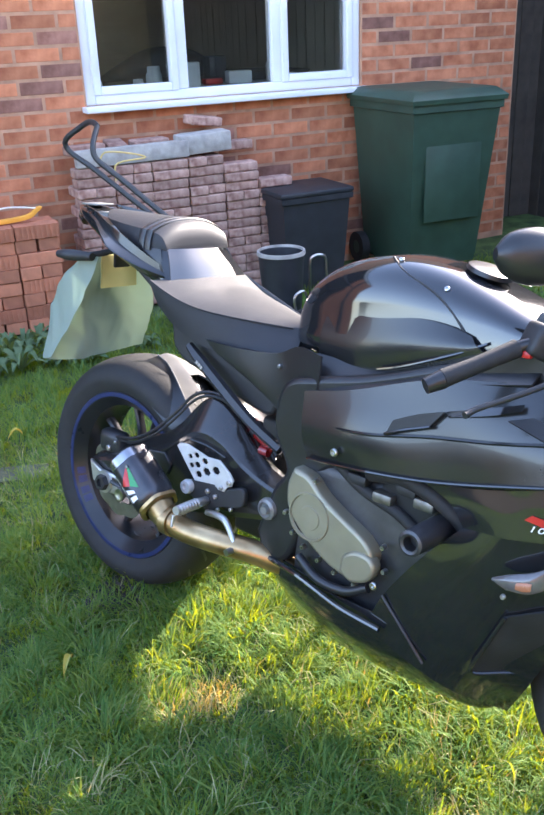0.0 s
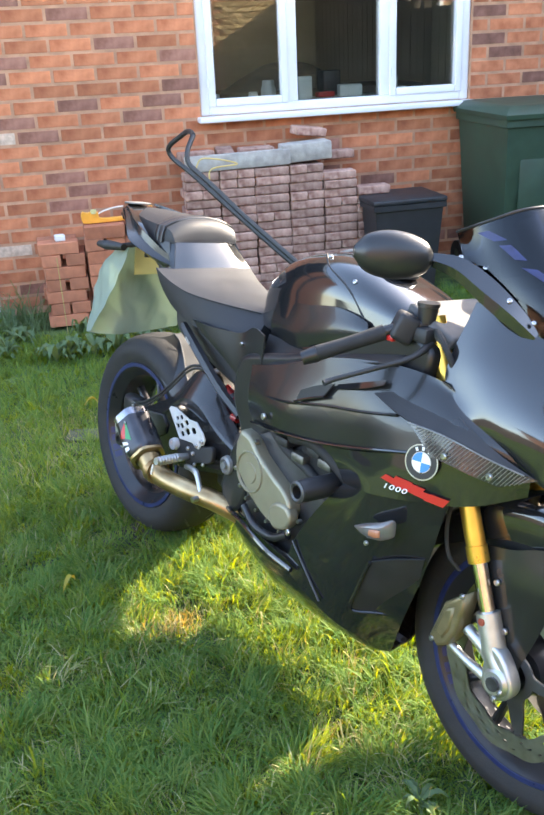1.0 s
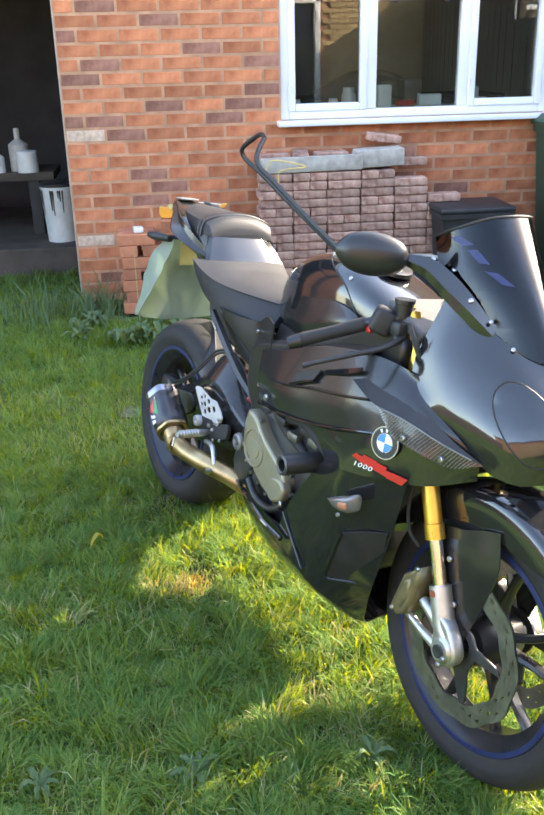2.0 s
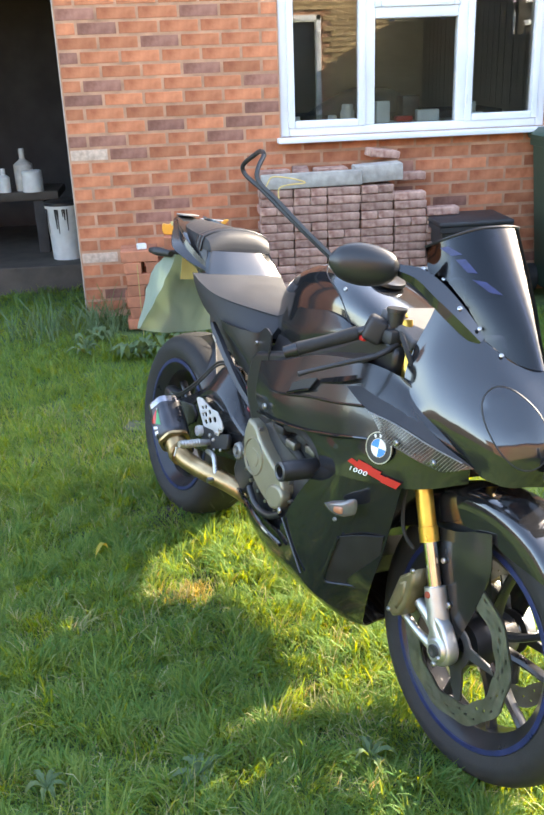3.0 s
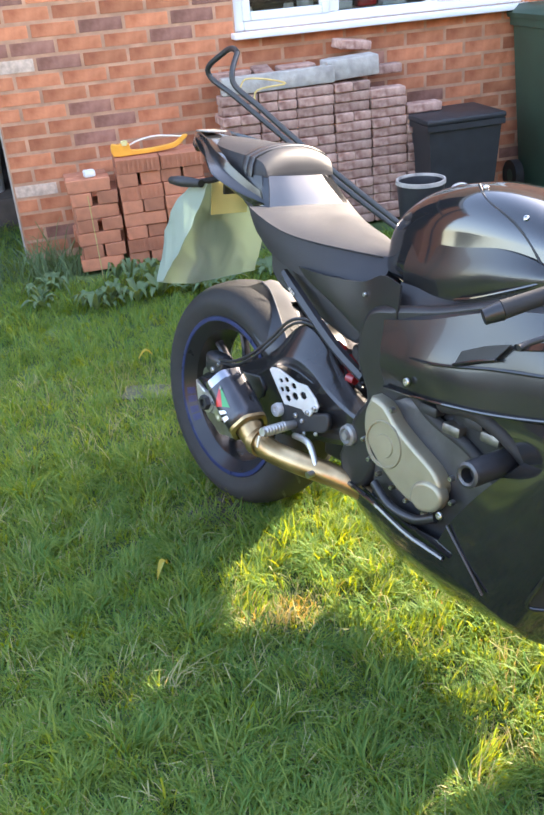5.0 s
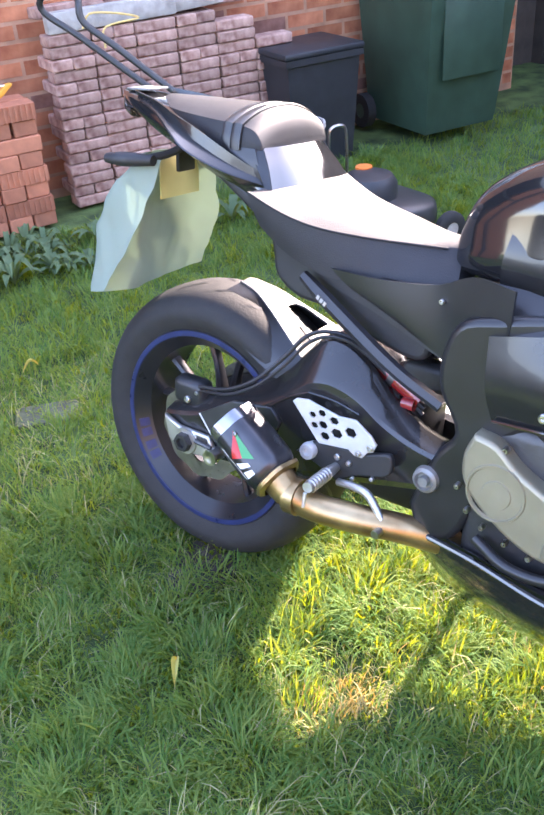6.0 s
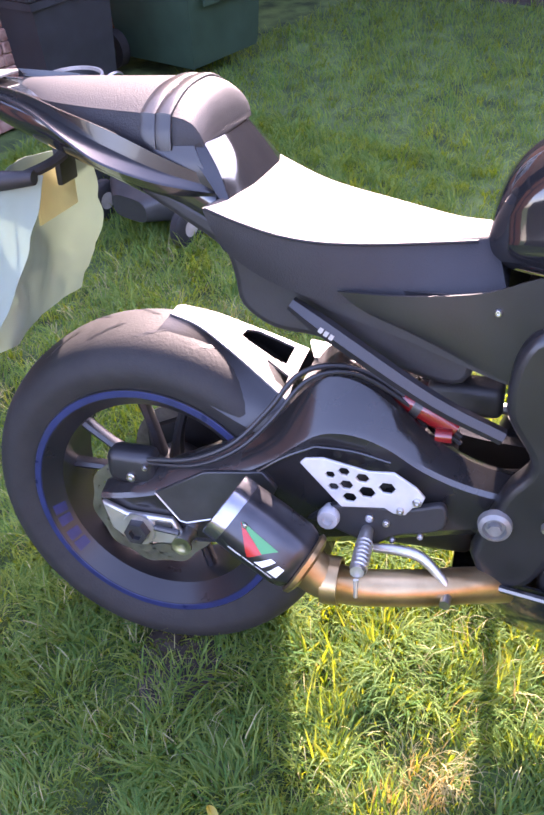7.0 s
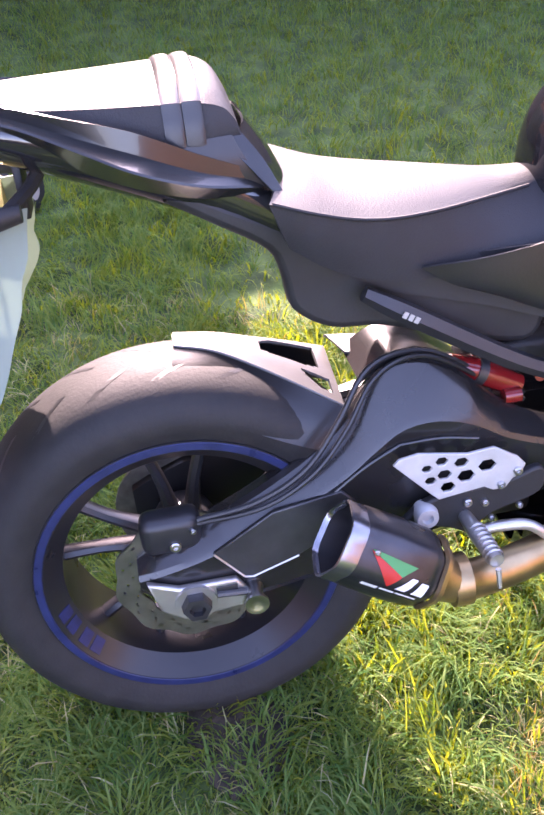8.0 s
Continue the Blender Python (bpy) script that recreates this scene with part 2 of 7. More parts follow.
def spline(points, n):
    """n points along a smooth curve through the given ones."""
    p = np.array(points, float)
    if len(p) == 2:
        return p[0] + (p[1] - p[0]) * np.linspace(0, 1, n)[:, None]
    d = np.r_[0, np.cumsum(np.linalg.norm(np.diff(p, axis=0), axis=1) ** 0.5 + 1e-6)]
    m = np.zeros_like(p)
    m[1:-1] = (p[2:] - p[:-2]) / (d[2:] - d[:-2])[:, None]
    m[0], m[-1] = (p[1] - p[0]) / (d[1] - d[0]), (p[-1] - p[-2]) / (d[-1] - d[-2])
    out = []
    for s in np.linspace(0, d[-1], n):
        i = min(np.searchsorted(d, s, side="right") - 1, len(p) - 2)
        h = d[i + 1] - d[i]
        t = (s - d[i]) / h
        out.append((2 * t**3 - 3 * t**2 + 1) * p[i] + (t**3 - 2 * t**2 + t) * h * m[i] + (3 * t**2 - 2 * t**3) * p[i + 1] + (t**3 - t**2) * h * m[i + 1])
    return np.array(out)


def skin(rings, closed=True, caps=True, bm=None):
    """Faces between rings of equal count."""
    bm = bm or bmesh.new()
    vs = [[bm.verts.new(tuple(p)) for p in r] for r in rings]
    k = len(rings[0])
    for a, b in zip(vs, vs[1:]):
        for i in range(k if closed else k - 1):
            bm.faces.new((a[i], a[(i + 1) % k], b[(i + 1) % k], b[i]))
    if caps and closed:
        bm.faces.new(vs[0][::-1])
        bm.faces.new(vs[-1])
    return bm


def patch(curves, nu=20, nv=10, thick=0.004, cut=None, flip=False):
    """A thin curved panel through the given curves. cut(u, v): where faces are left out."""
    rows = np.array([spline(c, nu) for c in curves])
    grid = np.array([spline(rows[:, i], nv) for i in range(nu)])
    if flip:
        grid = grid * (1, -1, 1)
    du = np.gradient(grid, axis=0)
    dv = np.gradient(grid, axis=1)
    nor = np.cross(du, dv)
    nor /= np.linalg.norm(nor, axis=2, keepdims=True) + 1e-9
    away = grid[nu // 2, nv // 2] - (grid[nu // 2, nv // 2] * (1, 0, 1) - (0, 0, 0.12))
    if (nor[nu // 2, nv // 2] @ away) < 0:
        nor = -nor
    inner = grid - nor * thick
    bm = bmesh.new()
    a = [[bm.verts.new(tuple(p)) for p in r] for r in grid]
    b = [[bm.verts.new(tuple(p)) for p in r] for r in inner]
    keep = np.ones((nu - 1, nv - 1), bool)
    if cut:
        for i in range(nu - 1):
            for j in range(nv - 1):
                keep[i, j] = not cut((i + 0.5) / (nu - 1), (j + 0.5) / (nv - 1))
    for i in range(nu - 1):
        for j in range(nv - 1):
            if not keep[i, j]:
                continue
            bm.faces.new((a[i][j], a[i + 1][j], a[i + 1][j + 1], a[i][j + 1]))
            bm.faces.new((b[i][j + 1], b[i + 1][j + 1], b[i + 1][j], b[i][j]))
            for (x, y), (p, q) in (((-1, 0), ((i, j + 1), (i, j))), ((1, 0), ((i + 1, j), (i + 1, j + 1))), ((0, -1), ((i, j), (i + 1, j))), ((0, 1), ((i + 1, j + 1), (i, j + 1)))):
                ii, jj = i + x, j + y
                if not (0 <= ii < nu - 1 and 0 <= jj < nv - 1 and keep[ii, jj]):
                    bm.faces.new((a[p[0]][p[1]], b[p[0]][p[1]], b[q[0]][q[1]], a[q[0]][q[1]]))
    for v in list(bm.verts):
        if not v.link_faces:
            bm.verts.remove(v)
    return bm


def body(stations, k=28, bm=None):
    """A solid along x. A station: x, half width, lowest z, highest z, power (1 round, small boxy), half width below as a share, y."""
    rings = []
    for x, w, zb, zt, p, *more in stations:
        low = more[0] if more else 1.0
        off = more[1] if len(more) > 1 else 0.0
        ring = []
        for a in np.arange(k) * 2 * math.pi / k:
            c, s = math.cos(a), math.sin(a)
            v = math.copysign(abs(s) ** p, s)
            u = math.copysign(abs(c) ** p, c) * (w if v > 0 else w * (1 + (low - 1) * -v))
            ring.append((x, off + u, (zb + zt) / 2 + v * (zt - zb) / 2))
        rings.append(ring)
    return skin(rings, bm=bm)


def smooth_body(stations, n=24, k=28):
    rows = [(*s, *((1.0, 0.0)[len(s) - 5 :])) for s in stations]
    return body([tuple(r) for r in spline(rows, n)], k)


def tube(points, r, n=10, steps=None, bm=None, caps=True):
    """A round bar along a smooth line; r: one radius, or one for each given point."""
    pts = np.array(points, float)
    rr = np.full(len(pts), r) if np.isscalar(r) else np.array(r, float)
    if steps:
        both = spline(np.c_[pts, rr], steps)
        pts, rr = both[:, :3], both[:, 3]
    rings, up = [], None
    for i, p in enumerate(pts):
        t = pts[min(i + 1, len(pts) - 1)] - pts[max(i - 1, 0)]
        t /= np.linalg.norm(t) + 1e-9
        if up is None:
            up = np.array((0, 0, 1.0)) if abs(t[2]) < 0.9 else np.array((1.0, 0, 0))
        side = np.cross(t, up)
        side /= np.linalg.norm(side) + 1e-9
        up = np.cross(side, t)
        rings.append([p + rr[i] * (math.cos(a) * side + math.sin(a) * up) for a in np.arange(n) * 2 * math.pi / n])
    return skin(rings, caps=caps, bm=bm)


def lathe(profile, n=48, axis="y", centre=(0, 0, 0), closed=True, arc=None):
    """A turned shape: profile points (along the axis, radius)."""
    rings = []
    for a in np.arange(n) * 2 * math.pi / n:
        c, s = math.cos(a), math.sin(a)
        ring = []
        for u, r in profile:
            p = {"y": (r * c, u, r * s), "x": (u, r * c, r * s), "z": (r * c, r * s, u)}[axis]
            ring.append(tuple(np.add(p, centre)))
        rings.append(ring)
    bm = bmesh.new()
    vs = [[bm.verts.new(p) for p in r] for r in rings]
    k = len(profile)
    for i in range(n):
        a, b = vs[i], vs[(i + 1) % n]
        for j in range(k if closed else k - 1):
            if profile[j][1] < 1e-6 and profile[(j + 1) % k][1] < 1e-6:
                continue
            bm.faces.new((a[j], b[j], b[(j + 1) % k], a[(j + 1) % k]))
    bmesh.ops.remove_doubles(bm, verts=bm.verts, dist=1e-6)
    return bm


def plate(outline, thick, holes=(), bevel=0.002, m=None):
    """A flat plate with real holes, drawn in x and y, its back on z = 0; returns a mesh turned by m."""
    cu = bpy.data.curves.new("plate", "CURVE")
    cu.dimensions, cu.fill_mode = "2D", "BOTH"
    cu.extrude, cu.bevel_depth, cu.bevel_resolution = max(thick / 2 - bevel, 1e-5), bevel, 2
    cu.offset = -bevel
    for pts in (outline, *holes):
        sp = cu.splines.new("POLY")
        sp.points.add(len(pts) - 1)
        for q, (x, y) in zip(sp.points, pts):
            q.co = (x, y, 0, 1)
        sp.use_cyclic_u = True
    ob = bpy.data.objects.new("plate", cu)
    me = bpy.data.meshes.new_from_object(ob)
    bpy.data.objects.remove(ob)
    bpy.data.curves.remove(cu)
    me.transform(Matrix.Translation((0, 0, thick / 2)))
    if m is not None:
        me.transform(m)
    me.materials.clear()
    return me


SIDE = Matrix(((1, 0, 0, 0), (0, 0, -1, 0), (0, 1, 0, 0), (0, 0, 0, 1)))  # drawn x, y become x, z; thickness goes to -y


def side_plate(outline, y, thick, holes=(), bevel=0.002):
    """A plate seen from the bike's right side: outline in x and z, its outer face at y - thick."""
    return plate(outline, thick, holes, bevel, Matrix.Translation((0, y, 0)) @ SIDE)


def round_outline(points, n):
    p = np.array(points, float)
    return [tuple(q) for q in spline(np.vstack([p, p[:1]]), n)[:-1]]


def box(sx, sy, sz, centre=(0, 0, 0), bevel=0.0, seg=2, bm=None):
    bm2 = bmesh.new()
    bmesh.ops.create_cube(bm2, size=1.0)
    bmesh.ops.scale(bm2, vec=(sx, sy, sz), verts=bm2.verts)
    if bevel:
        bmesh.ops.bevel(bm2, geom=list(bm2.edges), offset=bevel, segments=seg, affect="EDGES", profile=0.5)
    bmesh.ops.translate(bm2, vec=centre, verts=bm2.verts)
    if bm is None:
        return bm2
    me = bpy.data.meshes.new("tmp")
    bm2.to_mesh(me)
    bm2.free()
    bm.from_mesh(me)
    bpy.data.meshes.remove(me)
    return bm


def join(*bms):
    out = bms[0]
    for b in bms[1:]:
        me = bpy.data.meshes.new("tmp")
        b.to_mesh(me)
        b.free()
        out.from_mesh(me)
        bpy.data.meshes.remove(me)
    return out


def moved(bm, m):
    bmesh.ops.transform(bm, matrix=m, verts=bm.verts)
    return bm


def bolt(parent, at, r=0.008, h=0.006, material=None, way=(0, -1, 0), label=""):
    """A round cap screw with a hexagon socket."""
    r = r * 0.8
    bm = lathe([(0, 0), (0, r), (h * 0.7, r), (h, r * 0.75), (h, r * 0.45), (h * 0.45, r * 0.4), (h * 0.45, 0)], 14, "z", closed=False)
    moved(bm, Matrix.Translation(at) @ Vector(way).to_track_quat("Z", "Y").to_matrix().to_4x4())
    return part("bolt", bm, material or steel, parent, label)

# ---- large structure ----
WALL_Y, WALL_X0, WALL_X1 = 5.0, 0.295, 4.36
COURSE, PITCH = 0.077, 0.234
EAVE = 3.7


def strip_wall(name, x0, x1, y0, y1, z0, z1, material, label):
    """A plain thick wall block."""
    ob = finish(name, box(x1 - x0, y1 - y0, z1 - z0, ((x0 + x1) / 2, (y0 + y1) / 2, (z0 + z1) / 2)), material, 0)
    return tagged(ob, label, "wall", kind="structure")


def ground_height(x, y):
    return 0.012 * math.sin(1.7 * x + 0.6) * math.sin(1.3 * y) + 0.006 * math.sin(5.1 * x) * math.cos(4.3 * y)


def make_ground():
    """One sheet, fine near the bike and coarse to the horizon."""
    near = np.arange(-3.0, 6.01, 0.06)
    axis_x = np.r_[-400, -120, -40, -14, -6, near, 9, 16, 40, 120, 400]
    axis_y = np.r_[-400, -120, -40, -14, -6, np.arange(-3.0, 5.21, 0.06), 9, 16, 40, 120, 400]
    bm = bmesh.new()
    grid = [[bm.verts.new((x, y, ground_height(x, y) - 0.015 if -3 <= x <= 6 and -3 <= y <= 5.2 else -0.015)) for y in axis_y] for x in axis_x]
    for i in range(len(axis_x) - 1):
        for j in range(len(axis_y) - 1):
            bm.faces.new((grid[i][j], grid[i + 1][j], grid[i + 1][j + 1], grid[i][j + 1]))
    return tagged(finish("ground", bm, soil, 180), "uneven dark soil under a rough lawn", "ground", kind="structure")


make_ground()

# The house wall: mortar core with window opening; the bricks are laid on it at the end of the file.
WIN_X0, WIN_X1, WIN_Z0, WIN_Z1 = 1.568, 3.225, 1.03, 2.15
wall_n = thing("wall_north", "orange-red brick house wall with pale mortar and some dark bricks", "wall", kind="structure")
core = bmesh.new()
for x0, x1, z0, z1 in ((WALL_X0, WIN_X0, -0.1, EAVE), (WIN_X1, WALL_X1, -0.1, EAVE), (WIN_X0, WIN_X1, -0.1, WIN_Z0), (WIN_X0, WIN_X1, WIN_Z1, EAVE)):
    box(x1 - x0, 0.24, z1 - z0, ((x0 + x1) / 2, WALL_Y + 0.004 + 0.12, (z0 + z1) / 2), bm=core)
part("mortar_core", core, mortar, wall_n, "sandy mortar joints", 0)

# Roof edge over the wall: gutter board and tiles, above the view.
roof = thing("roof", "tiled roof edge with a white gutter board", "roof", kind="structure")
part("gutter_board", box(8.2, 0.03, 0.14, (0.27, WALL_Y - 0.05, EAVE - 0.03), 0.004), upvc, roof)
part("tiles", box(8.3, 5.0, 0.06, (0.22, WALL_Y + 2.43, EAVE + 0.07), 0.01), roof_tile, roof)

# Store beside the wall: opening with concrete floor, inside shade put into the colours.
strip_wall("wall_store_back", -2.6, 0.36, 7.6, 7.8, -0.1, EAVE, shaded_interior, "back wall of the store, shade put into its colour")
strip_wall("wall_store_side", -2.8, -2.6, 4.9, 7.8, -0.1, EAVE, shaded_interior, "side wall of the store, shade put into its colour")
strip_wall("wall_store_inner", 0.36, 0.54, 5.26, 7.6, -0.1, EAVE, shaded_interior, "inner wall of the store, shade put into its colour")
strip_wall("wall_store_pier", -4.4, -1.9, 5.0, 5.25, -0.1, EAVE, brick_rest, "brick pier beside the store opening")
tagged(finish("ceiling", box(3.2, 2.9, 0.1, (-1.1, 6.4, 2.38)), shaded_interior, 0), "boarded ceiling of the store, shade put into its colour", "ceiling", kind="structure")
tagged(finish("floor", box(3.0, 1.85, 0.26, (-1.1, 6.675, 0.05), 0.01), dark_wood, 0), "floor of the store, shade put into its colour", "floor", kind="structure")
tagged(finish("trim", box(0.010, 0.03, 2.45, (WALL_X0 - 0.0055, WALL_Y + 0.06, 1.23), 0.002), weathered_white), "pale painted door trim on the wall end", "trim", kind="structure")

# Room behind the window.
strip_wall("wall_room_back", 0.54, 4.6, 8.2, 8.35, -0.1, EAVE, plaster, "plain plaster wall inside the room")
strip_wall("wall_room_end", 4.36, 4.5, 5.26, 8.2, -0.1, EAVE, plaster, "plain plaster end wall inside the room")
tagged(finish("ceiling", box(4.0, 3.0, 0.08, (2.5, 6.75, 2.38)), plaster, 0), "plain ceiling of the room", "ceiling", kind="structure")
tagged(finish("floor", box(3.9, 2.9, 0.08, (2.45, 6.72, 0.1)), concrete, 0), "plain floor of the room", "floor", kind="structure")

# Unseen block over the passage, added to hold back sun.
strip_wall("wall_over_passage", 4.362, 4.96, 5.0, 5.25, 2.6, EAVE, brick_rest, "unseen brick block added over the side passage to cast shade")

# Passage beyond the wall's end, closed by a boarded gate and a fence.
def board_fence(name, start, end, height, label, gap=0.012, w=0.10):
    ob = thing(name, label, "fence", kind="structure")
    a, b = Vector(start), Vector(end)
    n = max(2, round((b - a).length / (w + gap)))
    d = (b - a).normalized()
    rot = Matrix.Rotation(math.atan2(d.y, d.x), 4, "Z")
    me = finish("board", box(w + (0.006 if gap == 0 else 0), 0.018, height, (0, 0, height / 2), 0.003, 1), dark_wood)
    mesh = me.data
    bpy.data.objects.remove(me)
    rng = random.Random(7)
    for i in range(n):
        o = new("board", mesh)
        o.parent = ob
        o.matrix_world = Matrix.Translation(a + d * (w + gap) * (i + 0.5)) @ rot @ pose(0, rng.uniform(-0.004, 0.004) + (0.005 if i % 2 else -0.005), -0.05, 0, rng.uniform(-0.05, 0.05), 0)
    for z in (0.35, height - 0.35):
        part("rail", moved(box((b - a).length, 0.04, 0.08, ((b - a).length / 2, 0.032, z), 0.004), Matrix.Translation(a) @ rot), dark_wood, ob)
    for k in range(int((b - a).length / 1.8) + 1):
        part("post", moved(box(0.09, 0.09, height + 0.05, (min(k * 1.8, (b - a).length), 0.09, height / 2), 0.006), Matrix.Translation(a) @ rot), dark_wood, ob)
    return ob


# Added fence pieces: heights step to shade lawn and rear tyre, sparing the tail.
board_fence("fence", (4.975, 4.02, 0), (4.975, 3.72, 0), 2.60, "added dark weathered board fence, height stepped to shape shade", 0.0)
board_fence("fence_mid", (4.95, 4.28, 0), (4.95, 3.98, 0), 2.80, "added dark weathered board fence, height stepped to shape shade", 0.0)
board_fence("fence_low", (4.95, 3.76, 0), (4.95, -0.24, 0), 1.7, "added dark weathered board fence, height stepped to shape shade", 0.0)
# Unseen piece, raised to shade the opposite house in the pane reflections.
board_fence("fence_end", (4.975, -0.18, 0), (4.975, -4.18, 0), 2.3, "added dark weathered board fence, height stepped to shape shade", 0.0)
board_fence("fence_tall", (4.975, 5.65, 0), (4.975, 4.25, 0), 3.25, "tall dark board screen beside the passage", 0.0)
board_fence("gate", (4.37, 5.45, 0), (4.95, 5.45, 0), 2.75, "dark boarded gate beside the house wall", 0.0)

# House across the lawn, behind the camera, seen in the window panes.
OPP_Y = -4.0
opp = thing("house_opposite", "sunlit yellow-brown brick house with white door and window", "house", kind="structure")
part("roof", moved(box(17.2, 3.4, 0.07, (0, 0, 0), 0.01), pose(0.5, OPP_Y - 1.45, 3.42, -22, 0, 0) @ Matrix.Diagonal((1, 1, 1, 1))), roof_tile, opp, "brown tiled roof")
ob_bm = bmesh.new()
for x0, x1, z0, z1 in ((-8, 2.45, 0, 2.9), (3.35, 5.85, 0, 2.9), (7.1, 9, 0, 2.9), (2.45, 3.35, 2.1, 2.9), (5.85, 7.1, 0, 1.0), (5.85, 7.1, 2.25, 2.9)):
    box(x1 - x0, 0.25, z1 - z0, ((x0 + x1) / 2, OPP_Y - 0.125, (z0 + z1) / 2 - 0.03), bm=ob_bm)
part("wall_core", ob_bm, mortar, opp, "", 0)
ob_bm = bmesh.new()
for row in range(30):
    for col in range(-6, 40):
        x, z = col * PITCH + (PITCH / 2 if row % 2 else 0), 0.05 + row * COURSE
        if x > 8.8 or (2.3 < x < 3.5 and z < 2.14) or (5.72 < x < 7.23 and 0.95 < z < 2.3):
            continue
        box(PITCH - 0.012, 0.03, COURSE - 0.012, (x, OPP_Y + 0.008, z), bm=ob_bm)
part("brickwork", ob_bm, yellow_brick, opp, "yellow-brown bricks", 0)["kind"] = "stuff"
fr = bmesh.new()
for x0, x1, z0, z1 in ((2.45, 2.53, 0, 2.1), (3.27, 3.35, 0, 2.1), (2.45, 3.35, 2.02, 2.1)):
    box(x1 - x0, 0.1, z1 - z0, ((x0 + x1) / 2, OPP_Y + 0.0, (z0 + z1) / 2), 0.006, bm=fr)
part("door_frame", fr, upvc, opp, "white plastic door frame")
part("door_leaf", box(0.74, 0.05, 2.0, (2.9, OPP_Y - 0.1, 1.01), 0.004), paint_black, opp, "dark glazed door")
for z in (0.5, 1.2, 1.85):
    part("hinge", box(0.05, 0.05, 0.10, (3.30, OPP_Y + 0.06, z), 0.006), upvc, opp)
fr = bmesh.new()
for x0, x1, z0, z1 in ((5.85, 5.93, 1.0, 2.25), (7.02, 7.1, 1.0, 2.25), (5.85, 7.1, 2.17, 2.25), (5.85, 7.1, 1.0, 1.08), (6.43, 6.51, 1.0, 2.25), (6.51, 7.02, 1.85, 1.92)):
    box(x1 - x0, 0.1, z1 - z0, ((x0 + x1) / 2, OPP_Y, (z0 + z1) / 2), 0.006, bm=fr)
part("window_frame", fr, upvc, opp, "white plastic window frame")
part("window_glass", box(1.2, 0.02, 1.2, (6.47, OPP_Y - 0.06, 1.62)), paint_black, opp, "dark window glass")
# Unseen fence, added to close the lawn and keep fairing reflections neutral.
board_fence("fence_west", (-6.0, -4.2, 0), (-6.0, 5.2, 0), 1.5, "unseen board fence added across the lawn, muting fairing reflections", 0.006, 0.15)

# ---- the motorcycle ----
# Built in its own space: x ahead, y to its left, z up, from the ground under the rear axle; it leans on its side stand.
BIKE = pose(0.875, 2.280, 0.0, 0, 0, -66.9) @ pose(0, 0, 0, -9.0, 0, 0) @ Matrix.Diagonal((1, 1, 1.016, 1))
bike = thing("motorcycle", "gloss black sports motorcycle on its side stand on the lawn", "motorcycle", BIKE)


def two_sided(name, make, material, label="", parent=None):
    """The same part on the right and, mirrored, on the left."""
    a = part(name, make(1), material, parent or bike, label)
    b = part(name, make(-1), material, parent or bike, label)
    return a, b


def mirrored(bm):
    bmesh.ops.scale(bm, vec=(1, -1, 1), verts=bm.verts)
    bmesh.ops.reverse_faces(bm, faces=bm.faces)
    return bm


def tyre_bm(R, W, rim_r, centre):
    """A round sports tyre with shallow tread cuts."""
    prof = []
    h = R - rim_r
    for a in np.linspace(-90, 90, 19):
        s, c = math.sin(radians(a)), math.cos(radians(a))
        prof.append((W / 2 * math.copysign(abs(s) ** 0.85, s), rim_r + 0.35 * h + 0.65 * h * c ** 0.8 if abs(a) < 90 else rim_r + 0.35 * h))
    prof = [(-W * 0.40, rim_r)] + prof + [(W * 0.40, rim_r)]
    return lathe(prof, 96, "y", centre)


def tread_cuts(R, W, centre, n):
    """Slanted slots, sunk as dark slivers into the crown."""
    bm = bmesh.new()
    for i in range(n):
        for side in (-1, 1):
            a0 = 2 * math.pi * (i + (0.5 if side > 0 else 0)) / n
            pts = []
            for f in np.linspace(0, 1, 6):
                y = side * W * (0.10 + 0.30 * f)
                s = min(1, abs(y) / (W / 2))
                ang = math.asin(s ** (1 / 0.85))
                h = R - R * 0.675
                r = R * 0.675 + 0.35 * h + 0.65 * h * math.cos(ang) ** 0.8 + 0.0006
                a = a0 + 0.26 * f
                pts.append((r, a, y))
            for (r, a, y), (r2, a2, y2) in zip(pts, pts[1:]):
                wd = 0.006 / R
                q = [(r * math.cos(t), yy, r * math.sin(t)) for r, t, yy in ((r, a - wd, y), (r, a + wd, y), (r2, a2 + wd, y2), (r2, a2 - wd, y2))]
                bm.faces.new([bm.verts.new(tuple(np.add(p, centre))) for p in q])
    return bm


